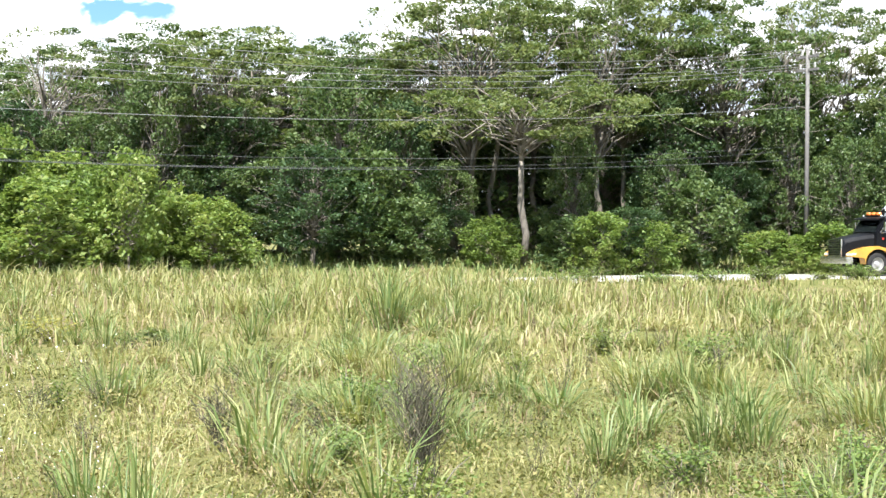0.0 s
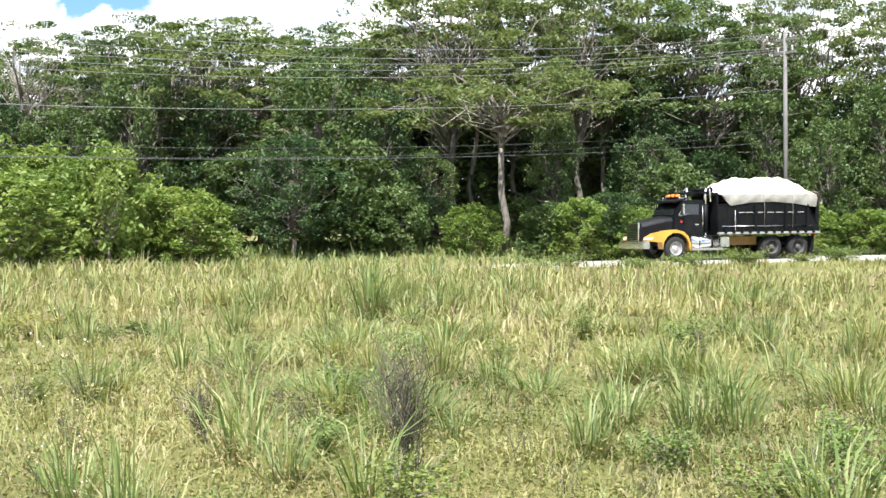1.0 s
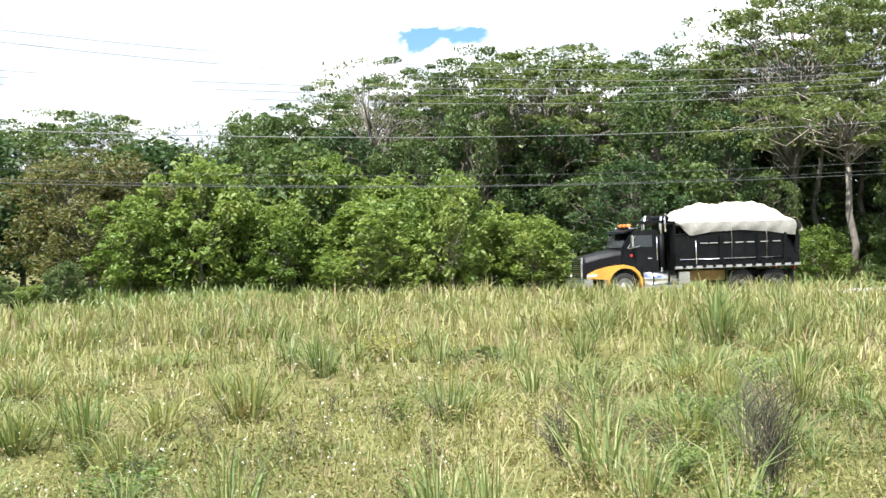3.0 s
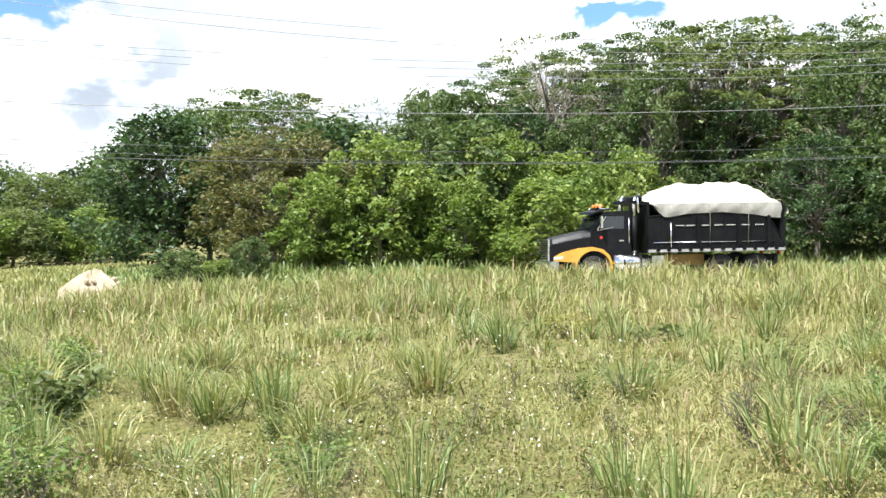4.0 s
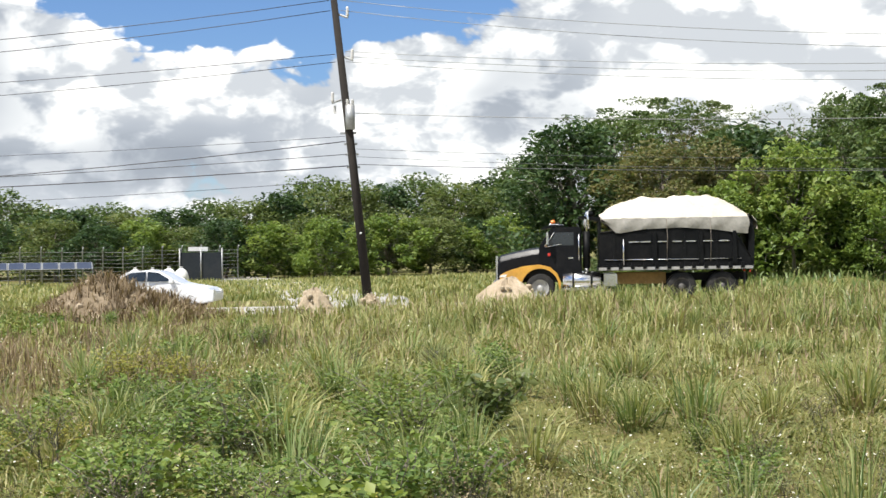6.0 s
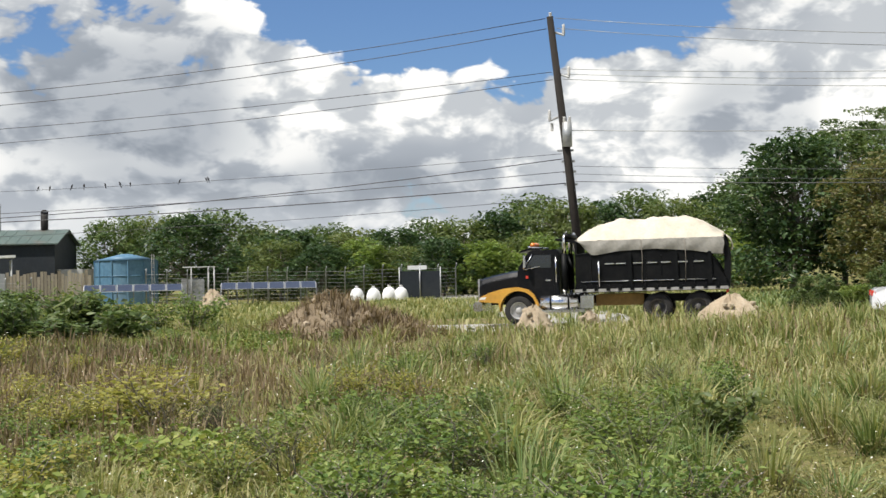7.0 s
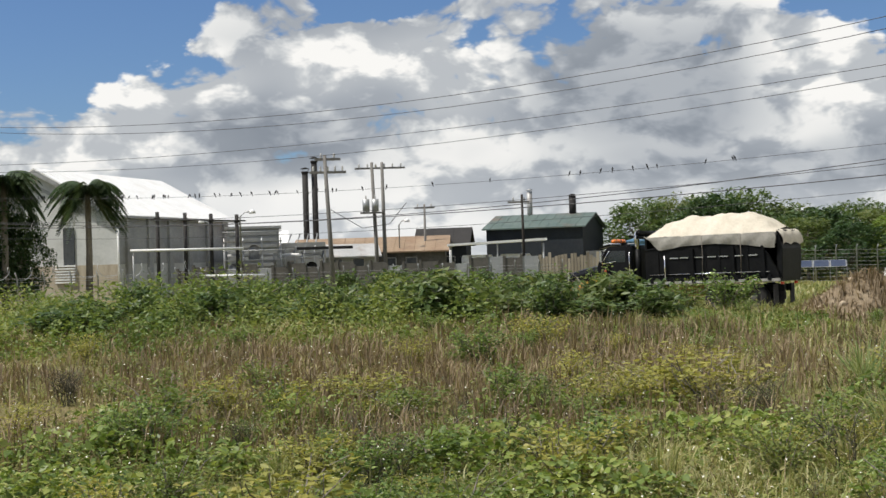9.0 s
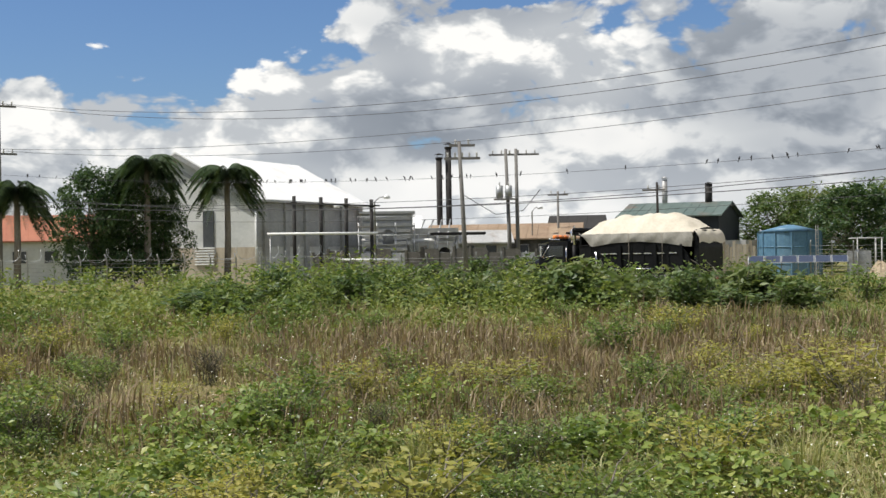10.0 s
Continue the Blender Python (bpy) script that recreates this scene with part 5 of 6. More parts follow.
def build_works():
    build_warehouse()
    # dark shed with a green and rusty roof and two chimneys
    s = gabled("shed", "dark industrial shed with a rusty green metal roof", placed(31.4, 131, 17, 0), -4.0, 5.2, -4.5, 4.5, 4.9, 6.15, "x", "wall_dark", "roof_green", over=0.35)
    c = tubed("chimney", [(-0.9, 0, 5.9), (-0.9, 0, 8.5)], 0.26, "tin", s, "pale metal chimney", 12)
    tubed("cap", [(-0.9, 0, 8.6), (-0.9, 0, 8.75)], [0.38, 0.05], "tin", c, sides=12)
    c = tubed("chimney", [(3.3, 0, 5.9), (3.3, 0, 7.9)], 0.34, "stack_black", s, "black chimney", 12)
    tubed("cap", [(3.3, 0, 7.95), (3.3, 0, 8.1)], [0.44, 0.1], "stack_black", c, sides=12)
    boxed("side_lean_to", (5.2, 7.4, -3.5, 3.5, -0.5, 2.6), "tin", s)
    # open pipe-rack canopy with horizontal drums before the shed
    m = placed(33.2, 108, 33)
    can = empty("canopy", m)
    tagged(can, "low open steel canopy on posts before the shed", "canopy")
    bm = bmesh.new()
    prism(bm, [(-3.9, 3.55), (3.9, 3.8), (3.9, 3.98), (-3.9, 3.72)], -1.5, 1.5)
    part("roof_sheet", bm, "roof_white", can, "white roof sheet")
    for x in (-3.7, 0, 2.0, 3.6):
        for y in (-1.3, 1.3):
            tubed("post", [(x, y, -0.4), (x, y, 3.6)], 0.07, "metal_grey", can, sides=6)
    for x in (-1.6, 1.4):
        xx, yy = (m @ Vector((x, 0, 0))).xy
        dr = empty("drum_tank", m @ Matrix.Translation((x, 0, 0)))
        tagged(dr, "horizontal white drum tank on a cradle", "tank", "drum tanks")
        tubed("barrel", [(-1.25, 0, 2.2), (-1.15, 0, 2.2), (1.15, 0, 2.2), (1.25, 0, 2.2)], [0.4, 0.62, 0.62, 0.4], "white_paint", dr, sides=16)
        for k in (-0.8, 0.8):
            boxed("cradle", (k - 0.1, k + 0.1, -0.5, 0.5, -0.4, 1.75), "concrete_old", dr)
    # blue tank
    t = empty("water_tank", placed(26.8, 112, 0))
    tagged(t, "large round blue water tank with a shallow dome", "water tank")
    tubed("shell", [(0, 0, -0.4), (0, 0, 3.45)], 2.42, "tank_blue", t, sides=40, smooth=False)
    tubed("dome", [(0, 0, 3.46), (0, 0, 3.85), (0, 0, 3.98)], [2.52, 0.9, 0.3], "tank_blue", t, "pale blue dome", 40)
    for z in (0.9, 2.2, 3.38):
        tubed("hoop", [(0, 0, z), (0, 0, z + 0.07)], 2.46, "tank_blue", t, sides=40)
    for a in range(0, 360, 30):
        x, y = 2.46 * math.cos(radians(a)), 2.46 * math.sin(radians(a))
        boxed("stave", (x - 0.04, x + 0.04, y - 0.04, y + 0.04, -0.3, 3.4), "tank_blue", t)
    bm = bmesh.new()
    for dx in (-0.2, 0.2):
        tube(bm, [(2.62, dx - 0.6, 0), (2.62, dx - 0.6, 3.9)], 0.035, 5)
    for k in range(11):
        tube(bm, [(2.62, -0.8, 0.3 + k * 0.32), (2.62, -0.4, 0.3 + k * 0.32)], 0.025, 4)
    part("ladder", bm, "tin", t)
    # long low sheds with rusty roofs
    for az, d, w, dp, ev, rd, roof, wall, turn in ((38.4, 122, 13, 9, 3.0, 4.25, "roof_rust", "concrete_old", 34), (42.2, 126, 8, 8, 2.9, 3.9, "roof_rust", "wall_grey", 40), (40.4, 114, 8, 5, 2.7, 3.6, "tin", "wall_grey", 44), (35.4, 126, 4.4, 6, 3.6, 5.0, "stack_black", "wall_dark", 30), (43.6, 134, 7, 8, 3.9, 5.4, "roof_white", "wall_pale", 42)):
        g = gabled("works_building", "low weathered factory shed with a rusty sheet roof", placed(az, d, turn, 0), -w / 2, w / 2, -dp / 2, dp / 2, ev, rd, "x", wall, roof)
        window_row(g, -w / 2 + 0.6, int(w / 1.9), 1.8, 1.0, 0.8, -dp / 2, 1.7)
    # grey louvred block
    b = empty("louvred_block", placed(43.3, 112, 43, 0))
    tagged(b, "grey two-storey louvred plant block with pipes", "building")
    boxed("body", (-2.2, 1.9, -2, 2, -0.5, 5.1), "wall_grey", b)
    boxed("flat_roof", (-2.4, 2.1, -2.2, 2.2, 5.1, 5.3), "tin", b)
    for k in range(9):
        boxed("louvre", (-2.0, 1.7, -2.14, -2.02, 0.6 + k * 0.5, 0.85 + k * 0.5), "tin", b)
    boxed("annex", (2.1, 5.6, -1.6, 2.4, -0.5, 3.9), "tin", b)
    for k in range(4):
        tubed("pipe", [(2.3 + k * 0.8, -1.8, 0.3), (2.3 + k * 0.8, -1.8, 3.2), (2.9 + k * 0.7, -1.0, 4.6)], 0.07, "metal_grey", b, sides=6)
    # two tall black stacks
    for az, z, r in ((41.17, 10.8, 0.27), (40.78, 11.75, 0.27)):
        st = empty("smokestack", placed(az, 125, 0))
        tagged(st, "tall slim black steel smokestack", "smokestack", "smokestacks")
        tubed("pipe", [(0, 0, -0.3), (0, 0, z)], r, "stack_black", st, sides=12)
        tubed("rim", [(0, 0, z - 0.05), (0, 0, z + 0.12)], r * 1.25, "stack_black", st, sides=12)
        tubed("hat", [(0, 0, z + 0.35), (0, 0, z + 0.5)], [r * 1.7, 0.05], "stack_black", st, sides=12)
        for a in (40, 160, 280):
            tubed("stay", [(0.3 * math.cos(radians(a)), 0.3 * math.sin(radians(a)), z), (0.35 * math.cos(radians(a)), 0.35 * math.sin(radians(a)), z + 0.38)], 0.02, "stack_black", st, sides=4)
    # small red-roofed house
    g = gabled("house", "small cream house with a terracotta roof behind the trees", placed(56.9, 124, 57, 0), -4.5, 4.5, -3, 3, 3.6, 5.6, "x", "wall_pale", "roof_red")
    window_row(g, -3.6, 3, 2.6, 1.2, 1.1, -3, 1.5)


def build_work_poles():
    p, tip, foot = utility_pole("pale timber power pole with a crossarm of insulators and lamps", 40.06, 79, 8.35, 0.26, "pole_grey", 0.15)
    dx, dy = tip.x - foot.x, tip.y - foot.y
    for z, ln, n in ((8.1, 1.5, 2), (7.35, 2.1, 5)):
        a = crossarm(p, z - foot.z, ln, 40, "pole_grey", n, 0.15)
        a.location = (dx * 0.95, dy * 0.95, 0)
    tubed("cable_loop", [(dx * 0.6, dy * 0.6, 5.6), (1.4, 1.0, 4.4), (2.6, 2.0, 4.6), (3.4, 2.6, 5.8)], 0.02, "cable", p, sides=4)
    for az, top, lean in ((38.21, 9.8, 0.16), (37.9, 9.8, 0.04)):
        p, tip, foot = utility_pole("grey timber pole of a twin-pole transformer stand", az, 105, top, lean, "pole_grey", 0.17)
        a = crossarm(p, top - 0.45 - foot.z, 2.6, 38, "pole_grey", 4, -0.3 if lean > 0.1 else 0.4)
    t = empty("transformer_bank", placed(38.35, 104.4, 38, 0))
    tagged(t, "pair of grey transformer cans fixed high on the poles", "transformer")
    for x in (-0.55, 0.15):
        c = tubed("can", [(x, 0, 6.0), (x, 0, 6.95)], 0.27, "metal_grey", t, sides=12)
        insulator(c, x, 0, 6.95)
    boxed("platform", (-1.0, 0.8, -0.3, 0.5, 5.85, 5.97), "pole_grey", t)
    tubed("post", [(0.1, 0.5, -0.3), (0.1, 0.5, 5.9)], 0.1, "pole_grey", t)
    p, tip, foot = utility_pole("slim dark utility pole with a small crossarm", 36.21, 120, 7.1, 0, "pole_grey", 0.13)
    crossarm(p, 6.8 - foot.z, 1.8, 36, "pole_grey", 3)
    p, tip, foot = utility_pole("slim dark utility pole with a small crossarm", 32.08, 100, 6.75, 0.03, "pole_dark", 0.12)
    crossarm(p, 6.2 - foot.z, 1.6, 32, "pole_grey", 2, -0.3)
    # row of dark posts joined by pipes
    f = empty("post_frame", placed(45.6, 95, 45.6))
    tagged(f, "row of dark steel posts joined by a pipe rail", "frame")
    for k, x in enumerate((-2.75, -0.9, 0.85, 2.6)):
        tubed("post", [(x, 0, -0.4), (x, 0, 6.35 - 0.1 * k)], 0.13, "stack_black", f, sides=8)
        boxed("knuckle", (x - 0.2, x + 0.2, -0.2, 0.2, 5.8 - 0.1 * k, 5.95 - 0.1 * k), "stack_black", f)
    tubed("top_pipe", [(-3.3, -0.2, 5.85), (3.2, -0.2, 5.6)], 0.05, "stack_black", f, sides=6)
    tubed("white_pipe", [(-4.6, -0.3, 3.75), (3.0, -0.3, 3.7)], 0.09, "white_paint", f, sides=8)
    tubed("low_pipe", [(0.2, -0.3, 1.9), (4.4, -0.3, 1.8)], 0.1, "white_paint", f, sides=8)
    tubed("pipe_prop", [(-4.4, -0.3, -0.3), (-4.4, -0.3, 3.7)], 0.06, "metal_grey", f, sides=6)
    # yard lamps
    for az, d, h, arm in ((43.9, 100, 6.4, 0.9), (37.3, 118, 6.0, 0.7), (45.1, 104, 5.9, -0.7), (60.3, 88, 5.2, -1.2)):
        s = empty("yard_lamp", placed(az, d, az))
        tagged(s, "slim pole lamp with a curved arm in the yard", "lamp post", "yard lamps")
        tubed("mast", [(0, 0, -0.3), (0, 0, h - 0.4), (arm * 0.4, 0, h - 0.05), (arm, 0, h)], 0.06, "metal_grey", s, sides=6)
        tubed("lamp_head", [(arm, 0, h - 0.16), (arm, 0, h + 0.02), (arm, 0, h + 0.14)], [0.24, 0.22, 0.06], "white_paint", s, sides=10)


def build_fences():
    # weathered concrete and tin yard wall, panel by panel
    x0, y0 = ground_point(46.5, 103)
    x1, y1 = ground_point(31.5, 97)
    w = empty("yard_wall")
    tagged(w, "stained old concrete yard wall with patches of tin sheet", "wall", kind="structure")
    n = 22
    rng = random.Random(4)
    ang = math.atan2(y1 - y0, x1 - x0)
    step = math.hypot(x1 - x0, y1 - y0) / n
    for k in range(n):
        t = (k + 0.5) / n
        m = Matrix.Translation((x0 + (x1 - x0) * t, y0 + (y1 - y0) * t, -0.4)) @ Matrix.Rotation(ang, 4, "Z")
        h = 2.35 + rng.uniform(-0.15, 0.35)
        bm = bmesh.new()
        box(bm, -step / 2 + 0.01, step / 2 - 0.01, -0.08, 0.08, 0, h)
        p = part("panel", bm, rng.choice(["concrete_old", "concrete_old", "concrete_old", "concrete_old", "wall_grey"]), w)
        p.matrix_basis = m
        bm = bmesh.new()
        box(bm, -0.09, 0.09, -0.14, 0.14, 0, h + 0.15)
        q = part("pier", bm, "concrete_old", w)
        q.matrix_basis = m @ Matrix.Translation((-step / 2, 0, 0))
    # pale picket stretch
    f = empty("picket_fence", placed(29.9, 97, 29.9, -0.3))
    tagged(f, "pale weathered close-boarded timber fence", "fence")
    for k in range(26):
        h = 2.5 + 0.25 * math.sin(k * 2.7) * math.sin(k * 1.1)
        boxed("board", (-2.9 + k * 0.225, -2.9 + k * 0.225 + 0.20, -0.03 - 0.02 * (k % 2), 0.0, 0, h), "timber_pale", f)
    boxed("rail", (-2.9, 2.95, 0.0, 0.06, 0.7, 0.8), "timber_pale", f)
    # wire fences: posts, strands and coils of barbed wire
    for az0, d0, az1, d1, h, posts, coil in ((61, 92, 45.5, 90, 2.1, 15, True), (26, 98, 13.2, 103, 2.3, 16, False), (46, 90, 30.5, 94, 1.9, 15, False)):
        f = empty("wire_fence")
        tagged(f, "tall wire fence on metal posts" + (" topped with coiled barbed wire" if coil else ""), "fence", "wire fences")
        a, b = Vector(ground_point(az0, d0)), Vector(ground_point(az1, d1))
        pts = [a.lerp(b, k / posts) for k in range(posts + 1)]
        for p in pts:
            z = float(ground_z(p.x, p.y))
            tubed("post", [(p.x, p.y, z - 0.3), (p.x, p.y, z + h), (p.x + 0.15, p.y - 0.25, z + h + 0.35)], 0.05, "metal_grey", f, sides=5)
        for k in range(9):
            z = 0.15 + (h - 0.15) * k / 8
            tubed("strand", [(p.x, p.y, float(ground_z(p.x, p.y)) + z) for p in pts], 0.012, "metal_grey", f, sides=3)
        if coil:
            L = (b - a).length
            d = (b - a).normalized()
            bm = bmesh.new()
            path = []
            for k in range(520):
                u = k / 519
                c = a + d * (L * u)
                th = u * L * 4.6
                path.append((c.x + d.x * 0.0, c.y + 0.42 * math.cos(th), float(ground_z(c.x, c.y)) + h + 0.3 + 0.42 * math.sin(th)))
            tube(bm, path, 0.014, 3)
            part("coil", bm, "metal_grey", f)
    # solar panels in two low rows
    for az, d, n in ((26.5, 94, 6), (21.0, 94, 6)):
        r = empty("solar_array", placed(az, d, az, 0.5))
        tagged(r, "low row of framed blue solar panels on a ground rack", "solar panels", "solar arrays")
        for k in range(n):
            x = (k - n / 2) * 1.08
            p = empty("panel")
            p.parent = r
            p.matrix_basis = Matrix.Translation((x, 0, 0.62)) @ Matrix.Rotation(radians(24), 4, "X")
            boxed("frame", (0, 1.04, -0.55, 0.55, -0.03, 0.0), "metal_grey", p)
            boxed("cell_sheet", (0.05, 0.99, -0.5, 0.5, 0.0, 0.012), "panel_blue", p)
        for k in range(n + 1):
            tubed("leg", [((k - n / 2) * 1.08, 0.35, -1.0), ((k - n / 2) * 1.08, 0.35, 0.72)], 0.035, "metal_grey", r, sides=5)
    # screened enclosure and small white tanks
    e = empty("enclosure", placed(14.7, 101, 14.7, -0.1))
    tagged(e, "grey mesh-screened equipment enclosure", "enclosure")
    for x0, x1, y0, y1 in ((-1.5, 1.5, -1.2, -1.15), (-1.5, 1.5, 1.15, 1.2), (-1.5, -1.45, -1.15, 1.15), (1.45, 1.5, -1.15, 1.15)):
        boxed("screen", (x0, x1, y0, y1, 0, 2.0), "wall_dark", e)
    for x in (-1.5, 0, 1.5):
        tubed("post", [(x, -1.25, -0.2), (x, -1.25, 2.3)], 0.05, "metal_grey", e, sides=6)
    boxed("roof_unit", (-0.9, 0.5, -0.6, 0.6, 2.1, 2.4), "white_paint", e)
    for k, az in enumerate((17.35, 16.65, 16.0, 15.5)):
        t = empty("gas_tank", placed(az, 97, 0))
        tagged(t, "small domed white tank on the grass", "tank", "small white tanks")
        tubed("shell", [(0, 0, -0.2), (0, 0, 0.6), (0, 0, 0.95), (0, 0, 1.12)], [0.5, 0.5, 0.36, 0.1], "white_paint", t, sides=18)
        tubed("collar", [(0, 0, 1.1), (0, 0, 1.24)], 0.12, "tin", t, sides=10)
    c = empty("cabinet_rack", placed(24.0, 99, 24.0))
    tagged(c, "grey outdoor plant cabinet inside a pipe frame", "cabinet")
    boxed("body", (-1.0, 0.6, -0.5, 0.5, 0, 2.0), "metal_grey", c)
    for x in (-0.3, 0.9, 1.3):
        tubed("pipe", [(x, -0.6, -0.2), (x, -0.6, 2.9)], 0.05, "tin", c, sides=6)
    tubed("top_pipe", [(-0.9, -0.6, 2.85), (1.4, -0.6, 2.85)], 0.05, "tin", c, sides=6)


def build_pipe_rack():
    """Scaffold-like plant of posts, decks and pipes between the warehouse and the low sheds."""
    r = empty("pipe_rack", placed(42.7, 104, 42.7))
    tagged(r, "grey open plant rack crowded with pipes and decks", "pipe rack")
    for x in (-3.4, -2.0, -0.6, 0.8, 2.4, 4.0):
        for y in (-0.8, 0.8):
            tubed("post", [(x, y, -0.4), (x, y, 4.6 if x < 1 else 3.5)], 0.06, "metal_grey", r, sides=6)
    for z, x0, x1 in ((1.5, -3.5, 4.1), (2.9, -3.5, 4.1), (4.3, -3.5, 0.9)):
        boxed("deck", (x0, x1, -0.9, 0.9, z, z + 0.08), "tin", r)
        tubed("guard_rail", [(x0, -0.92, z + 0.75), (x1, -0.92, z + 0.75)], 0.035, "metal_grey", r, sides=5)
    for k, (x, z, ln) in enumerate(((-3.0, 1.9, 4.0), (-2.2, 2.2, 5.2), (-3.2, 3.3, 3.4), (0.6, 3.25, 3.2))):
        tubed("pipe", [(x, -0.5 + 0.2 * k, z), (x + ln, -0.5 + 0.2 * k, z), (x + ln + 0.2, -0.5 + 0.2 * k, z - 0.9)], 0.11, "white_paint" if k % 2 else "tin", r, sides=8)
    for x, z in ((-2.7, 1.58), (-1.2, 2.98), (1.6, 1.58), (3.1, 1.58)):
        tubed("vessel", [(x, 0, z), (x, 0, z + 0.9), (x, 0, z + 1.1)], [0.42, 0.42, 0.15], "stack_black" if x > 2 else "metal_grey", r, sides=12)
    for x in (-3.4, -0.6):
        tubed("brace", [(x, -0.85, 0.0), (x + 1.4, -0.85, 1.5)], 0.03, "metal_grey", r, sides=4)
    boxed("dark_roof", (2.0, 6.2, -1.0, 1.2, 3.6, 3.8), "stack_black", r, "dark sagging sheet roof")


build_works()
build_pipe_rack()
build_work_poles()
build_fences()


def build_driveway():
    """A gravel track that leaves the road and bends away to the left across the lawn."""
    verts, faces = [], []
    n = 40
    for i in range(n + 1):
        t = i / n
        az, d = 8.0 + 5.6 * t ** 0.7, 53 + 62 * t
        x, y = ground_point(az, d)
        for o in (-2.2, -1.0, 1.0, 2.2):
            verts.append((x + o, y + 0.3 * o, float(ground_z(x + o, y + 0.3 * o)) + 0.06))
    for i in range(n):
        for j in range(3):
            a = i * 4 + j
            faces.append((a, a + 1, a + 5, a + 4))
    tagged(mesh_object("driveway", verts, faces, "road", None, True), "pale gravel track bending across the lawn", "track", kind="structure")


build_driveway()

# ---------------------------------------------------------------- palms


def palm(az, d, height, seed, label):
    rng = np.random.default_rng(seed)
    x, y = ground_point(az, d)
    p = empty("palm_tree", Matrix.Translation((x, y, float(ground_z(x, y)))))
    tagged(p, label, "palm tree", "palm trees")
    crown = height - 2.1
    tubed("trunk", [(0, 0, -0.3), (0.08, 0.05, crown * 0.5), (0.1, 0, crown), (0.1, 0, crown + 0.4)], [0.27, 0.22, 0.2, 0.12], "bark", p, sides=12)
    vs, fs, n0 = [], [], 0
    for k in range(60):
        a = k * 2.4 + rng.uniform(-0.2, 0.2)
        rise = rng.uniform(-0.9, 1.1)
        ln = rng.uniform(2.3, 3.0)
        c, s = math.cos(a), math.sin(a)
        for i in range(34):
            t = (i + 1) / 34
            r = ln * t
            z = crown + 0.35 + rise * r - (0.32 + 0.16 * rise) * r * r
            spine = np.array([0.1 + c * r, s * r, z])
            for sd in (-1, 1):
                l = 0.75 * math.sin(math.pi * min(0.97, 0.12 + 0.85 * t)) * rng.uniform(0.8, 1.1)
                tip = spine + np.array([-s * sd * l * 0.75 + c * l * 0.5, c * sd * l * 0.75 + s * l * 0.5, -l * rng.uniform(0.35, 0.8)])
                w = np.array([c, s, 0]) * 0.10
                vs += [spine - w, spine + w, tip]
                fs.append((n0, n0 + 1, n0 + 2))
                n0 += 3
    array_object("frond_crown", np.array(vs), np.array(fs), "leaf_palm", p)
    return p


palm(50.05, 98, 9.9, 1, "palm with drooping dark green fronds by the warehouse")
palm(58.4, 95, 8.6, 2, "palm with drooping dark green fronds by the fence")
palm(53.3, 97, 10.6, 3, "tall palm rising out of a dark tree")
dense.plant(55.4, 97, 8.6, 6.4, label="dark dense tree beside the warehouse fence")
dense.plant(53.9, 98, 8.6, 6.0, 200, label="dark dense tree beside the warehouse fence")
dense.plant(52.6, 99, 6.6, 4.0, 90, label="dark dense tree beside the warehouse fence")

# ---------------------------------------------------------------- heaps of marl

surface("earth", [(0.13, 0.10, 0.066), (0.21, 0.165, 0.11), (0.33, 0.27, 0.19)], 1.2, 0.95, bump=0.9, bump_scale=10, spec=0.1)


